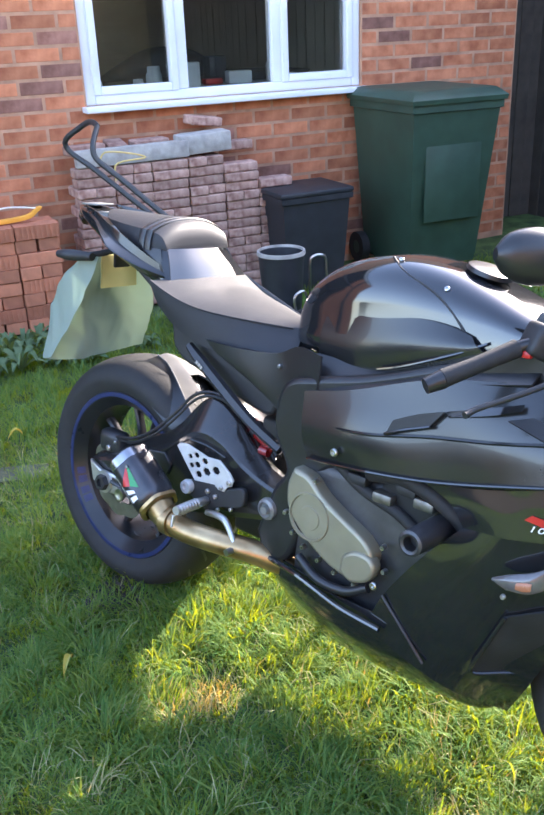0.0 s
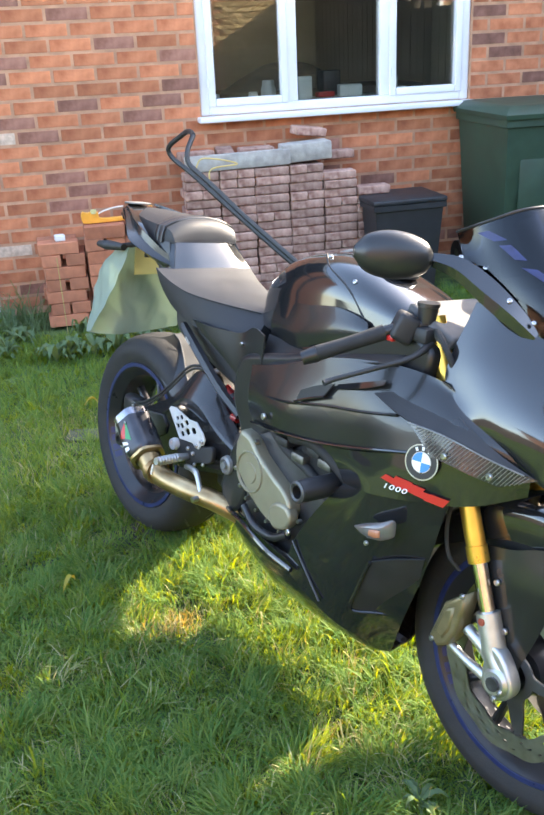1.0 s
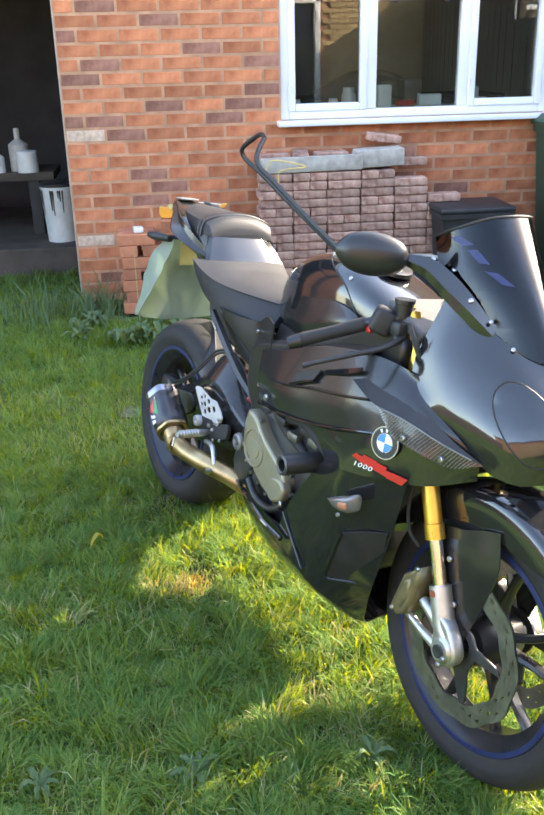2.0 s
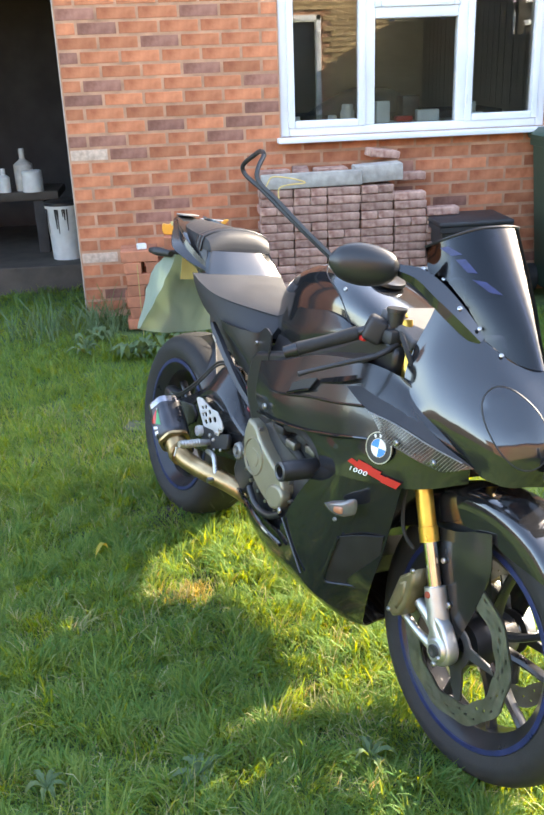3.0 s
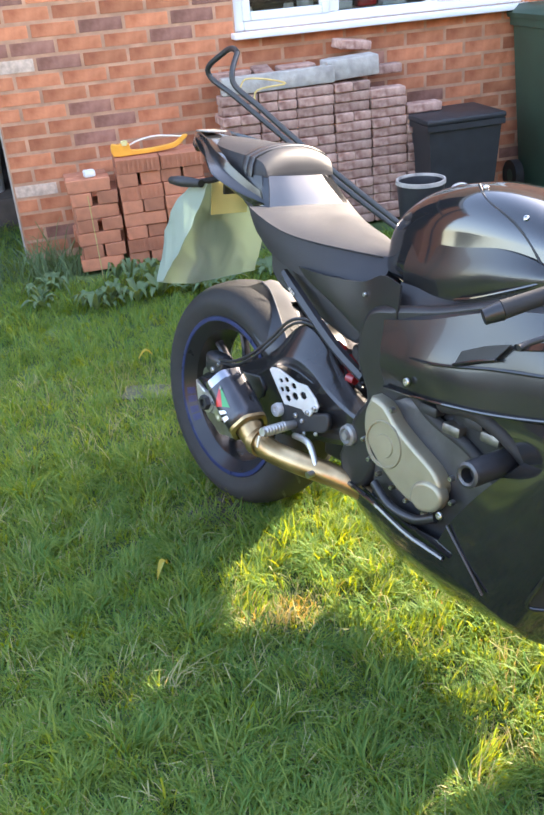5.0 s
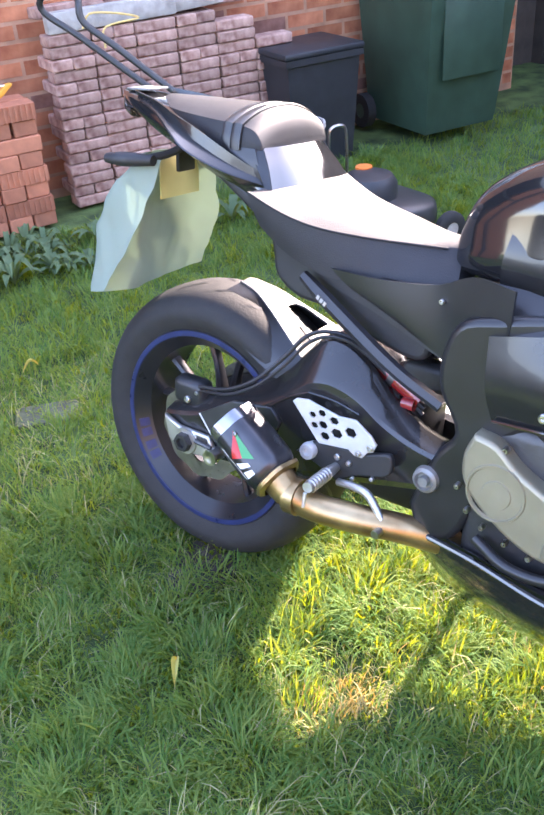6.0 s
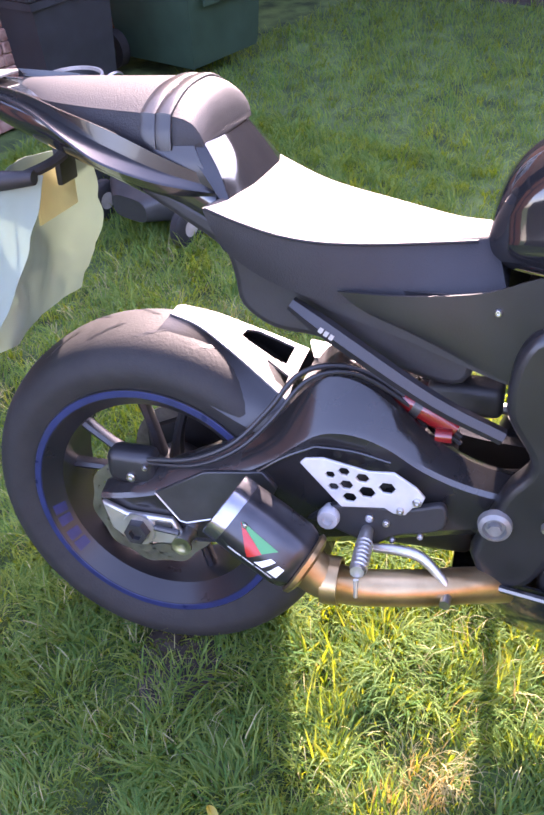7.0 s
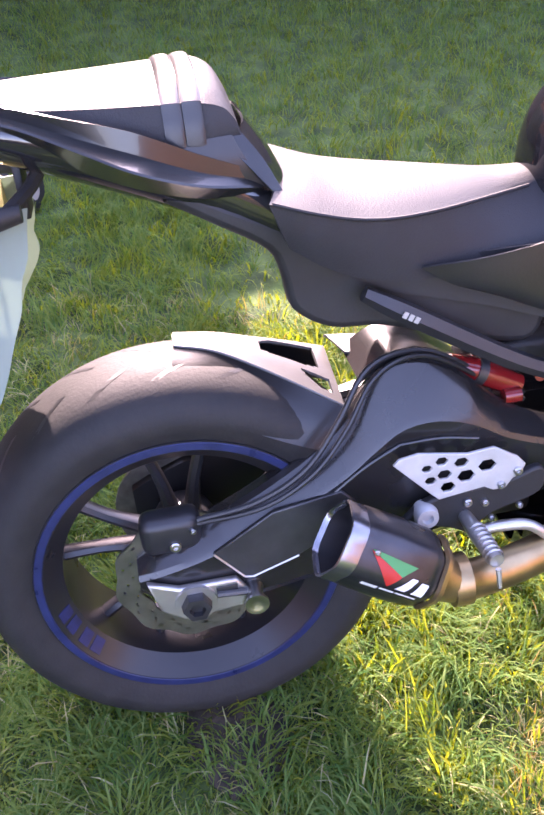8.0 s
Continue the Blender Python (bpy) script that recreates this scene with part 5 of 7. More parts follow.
tail = part("tail_unit", smooth_body([(-0.262, 0.022, 0.962, 0.976, 0.6), (-0.21, 0.055, 0.935, 0.974, 0.6, 0.8), (-0.14, 0.080, 0.905, 0.965, 0.55, 0.75), (-0.06, 0.096, 0.875, 0.950, 0.5, 0.75), (0.02, 0.100, 0.842, 0.920, 0.48, 0.75), (0.10, 0.088, 0.803, 0.885, 0.46, 0.8), (0.19, 0.088, 0.755, 0.832, 0.45, 0.85), (0.30, 0.088, 0.71, 0.775, 0.5, 0.8), (0.40, 0.075, 0.685, 0.735, 0.6, 0.9)], 34, 36), gloss_black, bike, "gloss black tail unit")
part("tail_lamp", smooth_body([(-0.266, 0.018, 0.954, 0.966, 0.6), (-0.245, 0.040, 0.938, 0.956, 0.6), (-0.22, 0.048, 0.926, 0.948, 0.6)], 8, 16), lamp_glass, tail)
part("tail_fin", moved(box(0.060, 0.060, 0.005, (0, 0, 0), 0.002), pose(-0.215, 0, 0.980, 0, -2, 0)), rib_grey, tail, "pale rear edge trim")
pad = part("pillion_seat", cushion([(-0.155, -0.020, 0.062, 0.962, 0.010, 0.950, 0.0, -0.012), (-0.10, -0.058, 0.098, 0.958, 0.015, 0.935, 0.004, 0.0), (-0.03, -0.076, 0.122, 0.954, 0.018, 0.922, 0.006, 0.0), (0.05, -0.084, 0.138, 0.950, 0.022, 0.912, 0.008, 0.0), (0.098, -0.083, 0.139, 0.946, 0.026, 0.909, 0.006, 0.0), (0.122, -0.080, 0.134, 0.938, 0.024, 0.909, 0.004, 0.0), (0.134, -0.078, 0.131, 0.924, 0.018, 0.909, 0.002, 0.0), (0.139, -0.076, 0.128, 0.911, 0.006, 0.906, 0.0, 0.0)], 46), vinyl, bike, "black vinyl pillion pad with a strap")
for x0 in (0.056, 0.078):
    part("strap", cushion([(x0, -0.0865, 0.1405, 0.950, 0.0235, 0.908, 0.009, 0.0), (x0 + 0.006, -0.0875, 0.1415, 0.951, 0.0255, 0.907, 0.009, 0.001), (x0 + 0.018, -0.0875, 0.1420, 0.950, 0.0265, 0.907, 0.009, 0.002), (x0 + 0.021, -0.0868, 0.1408, 0.949, 0.0245, 0.908, 0.009, 0.002)], 8), satin_black, pad, "wide strap")
part("hump_panel", patch([[(0.138, -0.074, 0.911), (0.150, -0.02, 0.911), (0.150, 0.075, 0.909), (0.132, 0.126, 0.905)], [(0.160, -0.086, 0.880), (0.172, -0.02, 0.880), (0.172, 0.085, 0.876), (0.156, 0.146, 0.870)], [(0.178, -0.098, 0.843), (0.194, -0.02, 0.843), (0.194, 0.095, 0.838), (0.178, 0.166, 0.832)]], 18, 10, 0.003), gloss_black, bike, "glossy panel below the pillion pad")
part("hump_side", patch([[(0.138, -0.0755, 0.911), (0.160, -0.0875, 0.880), (0.178, -0.0995, 0.843)], [(0.115, -0.088, 0.908), (0.140, -0.094, 0.878), (0.165, -0.104, 0.848)]], 12, 5, 0.003), satin_gloss, bike)
part("pad_cheek", patch([[(-0.14, -0.050, 0.948), (-0.03, -0.084, 0.921), (0.06, -0.094, 0.911), (0.128, -0.086, 0.910)], [(-0.10, -0.074, 0.935), (0.0, -0.098, 0.912), (0.08, -0.098, 0.890), (0.142, -0.092, 0.880)], [(-0.05, -0.092, 0.925), (0.04, -0.108, 0.895), (0.11, -0.096, 0.868), (0.160, -0.090, 0.850)]], 18, 8, 0.004), satin_black, bike)
part("pad_cheek", patch([[(-0.14, 0.092, 0.948), (-0.03, 0.128, 0.921), (0.06, 0.148, 0.911), (0.128, 0.136, 0.908)], [(-0.10, 0.100, 0.925), (0.0, 0.130, 0.896), (0.08, 0.152, 0.886), (0.142, 0.150, 0.876)], [(-0.05, 0.105, 0.903), (0.04, 0.128, 0.874), (0.11, 0.150, 0.855), (0.172, 0.166, 0.832)]], 18, 8, 0.004), satin_black, bike)
TAIL_TOP = [(-0.200, -0.052, 0.980), (-0.12, -0.078, 0.970), (-0.05, -0.104, 0.954), (0.02, -0.116, 0.934), (0.09, -0.104, 0.898), (0.152, -0.088, 0.868)]
TAIL_EDGE = [(-0.185, -0.060, 0.970), (-0.10, -0.100, 0.952), (-0.03, -0.136, 0.925), (0.020, -0.150, 0.902), (0.085, -0.124, 0.872), (0.156, -0.090, 0.852)]
TAIL_LOW = [(-0.150, -0.052, 0.948), (-0.09, -0.072, 0.926), (-0.03, -0.094, 0.894), (0.03, -0.106, 0.870), (0.09, -0.094, 0.850), (0.152, -0.076, 0.842)]
TAIL_LEDGE = [((a[0] + b[0]) / 2, a[1] * 0.92 + b[1] * 0.08, a[2] * 0.30 + b[2] * 0.70) for a, b in zip(TAIL_TOP, TAIL_EDGE)]
two_sided("tail_side_panel", lambda s: join(patch([TAIL_TOP, TAIL_LEDGE], 34, 5, 0.003, flip=s < 0), patch([TAIL_LEDGE, TAIL_EDGE], 34, 6, 0.003, flip=s < 0), patch([TAIL_EDGE, TAIL_LOW], 34, 6, 0.003, flip=s < 0)), satin_gloss, "glossy tail side panel", None)
under = part("tail_underside", side_plate(round_outline([(0.030, 0.852), (0.100, 0.808), (0.156, 0.770), (0.170, 0.735), (0.180, 0.690), (0.226, 0.658), (0.295, 0.648), (0.400, 0.612), (0.500, 0.600), (0.505, 0.700), (0.420, 0.735), (0.300, 0.750), (0.200, 0.790), (0.120, 0.830), (0.060, 0.860)], 70), -0.052, 0.032, bevel=0.010), matte_black, bike, "matt black underside of the tail")
part("inner_tray", side_plate(round_outline([(0.030, 0.852), (0.100, 0.812), (0.170, 0.772), (0.230, 0.738), (0.320, 0.722), (0.500, 0.706), (0.505, 0.720), (0.420, 0.738), (0.300, 0.752), (0.200, 0.792), (0.120, 0.830), (0.060, 0.860)], 60), 0.080, 0.128, bevel=0.008), matte_black, under)
two_sided("seat_side_panel", lambda s: patch([[(0.33, -0.128, 0.74), (0.42, -0.122, 0.738), (0.52, -0.108, 0.745), (0.59, -0.122, 0.775), (0.67, -0.150, 0.775)], [(0.37, -0.122, 0.71), (0.44, -0.120, 0.69), (0.53, -0.112, 0.680), (0.60, -0.128, 0.70), (0.67, -0.152, 0.71)], [(0.43, -0.112, 0.685), (0.48, -0.112, 0.658), (0.55, -0.114, 0.628), (0.61, -0.130, 0.62), (0.67, -0.153, 0.62)]], 16, 8, 0.004, flip=s < 0), satin_black, "satin black panel under the seat")
two_sided("undertray", lambda s: patch([[(0.22, -0.090, 0.745), (0.36, -0.092, 0.735), (0.50, -0.100, 0.735), (0.62, -0.112, 0.735)], [(0.30, -0.092, 0.700 if s > 0 else 0.728), (0.42, -0.098, 0.665 if s > 0 else 0.722), (0.52, -0.106, 0.630 if s > 0 else 0.715), (0.62, -0.112, 0.600 if s > 0 else 0.70)]], 16, 6, 0.004, flip=s < 0), matte_black, "matt black tray under the seat")
sub = part("subframe_bar", tube([(0.262, -0.112, 0.712), (0.31, -0.116, 0.682), (0.46, -0.120, 0.590), (0.56, -0.12, 0.545)], [0.010, 0.014, 0.013, 0.012], 6, 16), paint_black, bike)
for k in range(3):
    part("white_tag", moved(box(0.006, 0.0015, 0.008, (0.0085 * k - 0.0085, 0, 0)), pose(0.315, -0.1315, 0.680, 0, 32, 0)), weathered_white, sub)
part("left_bar", tube([(0.22, 0.095, 0.735), (0.36, 0.108, 0.665), (0.46, 0.115, 0.615), (0.56, 0.12, 0.575)], 0.016, 10, 16), satin_black, sub)
for s in (1, -1):
    ind = part("rear_indicator", smooth_body([(-0.205, 0.012, 0.850, 0.870, 1, 1, -s * 0.13), (-0.16, 0.016, 0.848, 0.876, 1, 1, -s * 0.125), (-0.11, 0.010, 0.852, 0.872, 1, 1, -s * 0.10)], 10, 14), matte_black, bike)
    part("stalk", tube([(-0.13, -s * 0.11, 0.862), (-0.10, -s * 0.05, 0.875), (-0.08, -s * 0.02, 0.90)], 0.008, 8, 10), rubber, ind)
part("plate_holder", box(0.010, 0.05, 0.07, (-0.115, 0, 0.865), 0.003), matte_black, bike)
part("rear_reflector", box(0.016, 0.012, 0.016, (0.055, 0.10, 0.80), 0.003), amber_lens, bike)

# front: fork, mudguard, calipers
RAKE = 0.445


def fork_at(z, y):
    return (1.33 + (0.496 - z) * RAKE, y, z)


for s in (-1, 1):
    y = s * 0.108
    leg = part("fork_leg", tube([fork_at(0.915, y), fork_at(0.52, y), fork_at(0.519, y), fork_at(0.490, y)], [0.0190, 0.0190, 0.0210, 0.0210], 20), gold, bike, "gold anodised fork tube")
    part("fork_slider", tube([fork_at(0.497, y), fork_at(0.40, y)], 0.0152, 18), chrome, leg, "bright steel slider")
    part("fork_foot", tube([fork_at(0.405, y), fork_at(0.36, y), fork_at(0.33, y), (1.432, y, 0.300), (1.436, y, 0.272)], [0.0235, 0.0235, 0.024, 0.024, 0.019], 18, 20), alloy, leg, "alloy fork foot")
    part("axle_boss", lathe([(-0.024, 0.010), (-0.024, 0.022), (-0.018, 0.028), (0.018, 0.028), (0.024, 0.020)], 24, "y", (1.428, y + s * 0.004, 0.292)), alloy, leg)
    part("axle_end", lathe([(0, 0), (0, 0.014), (s * 0.006, 0.014), (s * 0.006, 0.008), (s * 0.002, 0)], 18, "y", (1.428, y + s * 0.027, 0.292), closed=False), dark_alloy, leg)
    part("foot_plate", side_plate(round_outline([(1.40, 0.36), (1.43, 0.345), (1.462, 0.30), (1.455, 0.268), (1.425, 0.256), (1.398, 0.268), (1.392, 0.31)], 40), y + s * 0.004 + 0.016, 0.032, [[(1.428 + 0.011 * math.cos(a), 0.292 + 0.011 * math.sin(a)) for a in np.arange(14) * math.pi / 7]], 0.006), alloy, leg)
    part("caliper_arm", tube([(1.405, y, 0.275), (1.34, y + s * 0.004, 0.288), (1.275, y + s * 0.004, 0.312)], [0.013, 0.009, 0.010], 10, 12), alloy, leg)
    part("caliper_arm_upper", tube([(1.408, y + s * 0.004, 0.315), (1.372, y + s * 0.006, 0.338), (1.335, y + s * 0.004, 0.352)], [0.014, 0.012, 0.012], 10, 10), alloy, leg)
    cal = part("caliper", side_plate([(1.268, 0.312), (1.294, 0.397), (1.312, 0.412), (1.342, 0.435), (1.336, 0.385), (1.332, 0.352), (1.314, 0.312), (1.290, 0.298)], y + s * 0.012 + 0.022, 0.046, bevel=0.007), caliper_bronze, leg, "pale bronze brake caliper")
    part("caliper_bridge", side_plate([(1.282, 0.330), (1.298, 0.385), (1.322, 0.400), (1.318, 0.350), (1.304, 0.322)], y + s * 0.012 + 0.028, 0.056, bevel=0.006), caliper_bronze, cal)
    for bx, bz in ((1.278, 0.310), (1.334, 0.428), (1.440, 0.270), (1.450, 0.288)):
        bolt(leg, (bx, y + s * 0.034, bz), 0.007, way=(0, s, 0))
    part("red_band", lathe([(0, 0), (0, 0.008), (0.002, 0.007), (0.003, 0)], 16, "z", closed=False), rust_cap, leg).data.transform(Matrix.Translation((fork_at(0.392, 0)[0], y + s * 0.0225, 0.392)) @ Euler((radians(-s * 90), 0, 0)).to_matrix().to_4x4())
part("brake_line", tube([fork_at(0.62, -0.135), (1.27, -0.14, 0.55), (1.28, -0.135, 0.49), (1.30, -0.12, 0.46)], 0.004, 8, 20), rubber, bike)
mud = []
for y, r, a0, a1 in ((-0.075, 0.255, 118, 72), (-0.076, 0.300, 150, 50), (-0.068, 0.322, 158, 42), (-0.035, 0.332, 162, 36), (0.0, 0.335, 163, 34), (0.035, 0.332, 162, 36), (0.068, 0.322, 158, 42), (0.076, 0.300, 150, 50), (0.075, 0.255, 118, 72)):
    mud.append([(FC[0] + r * math.cos(radians(a)), y, FC[2] + r * math.sin(radians(a))) for a in np.linspace(a0, a1, 6)])
fender = part("front_mudguard", patch(mud, 30, 30, 0.003), gloss_black, bike, "gloss black front mudguard")
two_sided("mudguard_stay", lambda s: patch([[(1.318, -0.084, 0.515), (1.388, -0.087, 0.534), (1.430, -0.086, 0.552), (1.475, -0.082, 0.566)], [(1.335, -0.088, 0.470), (1.400, -0.094, 0.478), (1.448, -0.093, 0.490), (1.492, -0.085, 0.490)], [(1.365, -0.088, 0.400), (1.408, -0.094, 0.402), (1.440, -0.093, 0.408), (1.474, -0.086, 0.410)], [(1.398, -0.086, 0.330), (1.412, -0.090, 0.322), (1.426, -0.090, 0.312), (1.440, -0.086, 0.306)]], 20, 18, 0.003, flip=s < 0), satin_gloss, parent=fender)
for p in ((1.371, -0.0935, 0.462), (1.407, -0.0950, 0.378)):
    bolt(fender, p, 0.008)
part("lower_yoke", box(0.12, 0.28, 0.035, (1.268, 0, 0.635), 0.012, 3), dark_alloy, bike)
yoke = part("top_yoke", moved(box(0.13, 0.27, 0.028, (0, 0, 0), 0.010, 3), pose(1.150, 0, 0.900, 0, 22, 0)), cast_grey, bike, "grey top yoke")
for s in (-1, 1):
    part("fork_cap", moved(lathe([(0, 0), (0, 0.019), (0.010, 0.018), (0.012, 0.009), (0.016, 0.008), (0.016, 0)], 12, "z", closed=False), pose(1.127, s * 0.108, 0.918, 0, -24, 0)), gold, yoke)

# controls
for s in (-1, 1):
    bar = part("handlebar", tube([(1.150, s * 0.11, 0.900), (1.130, s * 0.15, 0.900), (1.075, s * 0.20, 0.872), (1.010, s * 0.30, 0.822)], 0.011, 10, 16), satin_black, bike)
    part("grip", tube([(1.088, s * 0.185, 0.879), (1.052, s * 0.24, 0.853), (1.018, s * 0.288, 0.830)], [0.0155, 0.0140, 0.0155], 16, 14), rubber, bar, "black rubber grip")
    part("bar_end", tube([(1.018, s * 0.289, 0.829), (1.002, s * 0.312, 0.818)], [0.016, 0.013], 14), satin_black, bar)
    part("switch_box", moved(box(0.05, 0.045, 0.055, (0, 0, 0), 0.010, 3), pose(1.112, s * 0.158, 0.892, s * 22, 0, s * 34)), matte_black, bar)
    part("lever", tube([(1.165, s * 0.135, 0.870), (1.170, s * 0.19, 0.850), (1.140, s * 0.25, 0.828), (1.090, s * 0.30, 0.800), (1.082, s * 0.322, 0.792)], [0.008, 0.006, 0.005, 0.005, 0.006], 10, 24), matte_black, bar, "black hand lever")
    part("lever_perch", box(0.055, 0.045, 0.03, (1.142, s * 0.135, 0.885), 0.008, 2), matte_black, bar)
res = part("brake_reservoir", lathe([(0, 0), (0, 0.018), (0.030, 0.020), (0.031, 0.022), (0.038, 0.022), (0.038, 0)], 22, "z", (1.140, -0.128, 0.905), closed=False), satin_black, bike)
part("reservoir_bracket", tube([(1.14, -0.128, 0.907), (1.145, -0.125, 0.885)], 0.006, 8), steel, res)
part("red_switch", box(0.018, 0.012, 0.012, (1.105, -0.182, 0.872), 0.003), red_paint, bike)
part("hose_loop", tube([(1.15, -0.12, 0.90), (1.21, -0.150, 0.88), (1.24, -0.125, 0.80), (1.26, -0.11, 0.68)], 0.006, 8, 20), rubber, bike)
part("dash", moved(box(0.03, 0.15, 0.075, (0, 0, 0), 0.012, 3), pose(1.29, 0.0, 0.955, 0, -35, 0)), matte_black, bike)

# nose, lamps, screen, mirrors
NOSE = [[(1.450, 0, 0.885), (1.510, 0, 0.815), (1.540, 0, 0.740), (1.525, 0, 0.676)],
                  [(1.415, -0.040, 0.890), (1.480, -0.055, 0.820), (1.520, -0.058, 0.745), (1.512, -0.045, 0.676)],
                  [(1.355, -0.072, 0.922), (1.412, -0.098, 0.832), (1.470, -0.105, 0.745), (1.492, -0.085, 0.672)],
                  [(1.290, -0.100, 0.950), (1.300, -0.140, 0.855), (1.368, -0.142, 0.762), (1.452, -0.108, 0.676)],
                  [(1.235, -0.108, 0.962), (1.222, -0.150, 0.822), (1.300, -0.160, 0.765), (1.425, -0.112, 0.684)]]


def nose(s):
    return patch(NOSE, 24, 24, 0.004, flip=s < 0)


def on_panel(curves, uv, lift, n=60):
    """Points just above a curved panel, from places along and across it."""
    rows = np.array([spline(c, n) for c in curves])
    grid = np.array([spline(rows[:, i], n) for i in range(n)])
    nor = np.cross(np.gradient(grid, axis=0), np.gradient(grid, axis=1))
    nor /= np.linalg.norm(nor, axis=2, keepdims=True) + 1e-9
    if nor[n // 2, n // 2][0] < 0:
        nor = -nor
    out = []
    for u, v in uv:
        i, j = min(n - 2, int(u * (n - 1))), min(n - 2, int(v * (n - 1)))
        f, g = u * (n - 1) - i, v * (n - 1) - j
        mix = lambda q: (q[i, j] * (1 - f) + q[i + 1, j] * f) * (1 - g) + (q[i, j + 1] * (1 - f) + q[i + 1, j + 1] * f) * g
        out.append(mix(grid) + mix(nor) * lift)
    return out



nose_r, nose_l = two_sided("nose_fairing", nose, gloss_black, "gloss black nose fairing")
for s, host in ((1, nose_r), (-1, nose_l)):
    ring = [(0.54 + 0.30 * math.cos(a), 0.31 + 0.20 * math.sin(a)) for a in np.arange(32) * 2 * math.pi / 32]
    rows = [[(0.54 + (u - 0.54) * f, 0.31 + (v - 0.31) * f) for u, v in ring] for f in (1.0, 0.97, 0.75, 0.5, 0.25, 0.02)]
    lens = [[p * (1, s, 1) for p in on_panel(NOSE, r, 0.0004 if k == 0 else 0.0025)] for k, r in enumerate(rows)]
    part("headlamp", skin(lens, caps=False), gloss_black, host, "dark glossy headlamp lens")
    part("lamp_seam", tube([p * (1, s, 1) for p in on_panel(NOSE, [*ring, ring[0]], 0.0008)], 0.0022, 6), matte_black, host)
    stalk = [[(1.146, -0.152, 1.037), (1.195, -0.124, 1.036), (1.245, -0.104, 1.014), (1.300, -0.092, 0.980), (1.350, -0.066, 0.930)], [(1.148, -0.158, 1.026), (1.200, -0.140, 1.016), (1.255, -0.128, 0.988), (1.310, -0.112, 0.958), (1.352, -0.080, 0.920)], [(1.148, -0.152, 1.014), (1.200, -0.134, 0.996), (1.255, -0.126, 0.966), (1.300, -0.114, 0.940), (1.345, -0.084, 0.908)], [(1.146, -0.144, 1.016), (1.200, -0.112, 1.000), (1.255, -0.104, 0.968), (1.300, -0.094, 0.940), (1.340, -0.066, 0.908)]]
    rows = np.array([spline(c, 20) for c in stalk])
    part("mirror_base", skin([[p * (1, s, 1) for p in rows[:, k]] for k in range(20)]), gloss_black, host, "black mirror stalk")
    mir = [(0.0, 0.012, 0.6), (0.10, 0.030, 0.5), (0.35, 0.042, 0.35), (0.62, 0.043, 0.2), (0.86, 0.032, 0.1), (1.0, 0.010, 0.0)]
    rings = []
    for f, r, _ in spline(mir, 20):
        c = np.array((1.150 - 0.080 * f, -s * (0.148 + 0.122 * f), 1.026 + 0.004 * f))
        rings.append([c + (0.60 * r * math.cos(a), -s * 0.36 * r * math.cos(a), 1.0 * r * math.sin(a)) for a in np.arange(24) * 2 * math.pi / 24])
    part("mirror_shell", skin(rings), satin_black, host, "black wing mirror")
    for p, w in (((1.229, -s * 0.090, 1.020), (0.2, -s * 0.5, 0.8)), ((1.300, -s * 0.100, 0.975), (0.3, -s * 0.6, 0.7)), ((1.190, -s * 0.115, 1.033), (0.2, -s * 0.5, 0.8))):
        bolt(host, p, 0.0065, 0.004, way=w)
part("nose_intake", box(0.03, 0.10, 0.05, (1.55, 0, 0.72), 0.012, 3), matte_black, nose_r)
screen_rows = [[(1.240, -0.108, 0.962), (1.350, -0.072, 0.924), (1.415, -0.040, 0.892), (1.452, 0, 0.886), (1.415, 0.040, 0.892), (1.350, 0.072, 0.924), (1.240, 0.108, 0.962)],
               [(1.190, -0.098, 1.020), (1.292, -0.084, 1.010), (1.352, -0.050, 1.000), (1.380, 0, 0.996), (1.352, 0.050, 1.000), (1.292, 0.084, 1.010), (1.190, 0.098, 1.020)],
               [(1.135, -0.072, 1.072), (1.205, -0.082, 1.098), (1.255, -0.050, 1.125), (1.272, 0, 1.134), (1.262, 0.050, 1.134), (1.222, 0.092, 1.125), (1.135, 0.090, 1.085)]]
screen = part("windscreen", patch(screen_rows, 30, 14, 0.003), smoked, bike, "dark smoked windscreen")
part("screen_edge", tube(screen_rows[2], 0.003, 8, 30), satin_black, screen)
for x, y, z in ((1.393, -0.060, 0.903), (1.343, -0.080, 0.944), (1.393, 0.060, 0.903)):
    bolt(screen, (x, y, z), 0.0055, 0.003, way=(0.6, math.copysign(0.5, y), 0.6))
for (u0, v0), (u1, v1), half in (((0.15, 0.92), (0.21, 0.82), 0.030), ((0.22, 0.78), (0.26, 0.66), 0.026), ((0.28, 0.60), (0.35, 0.52), 0.034)):
    strip = [[(u0 + (u1 - u0) * f + k * half, v0 + (v1 - v0) * f) for f in np.linspace(0, 1, 6)] for k in (-1, 0, 1)]
    part("blue_mark", skin([on_panel(screen_rows, r, 0.0012) for r in strip], closed=False), dim_blue, screen, "dim blue lettering bar")
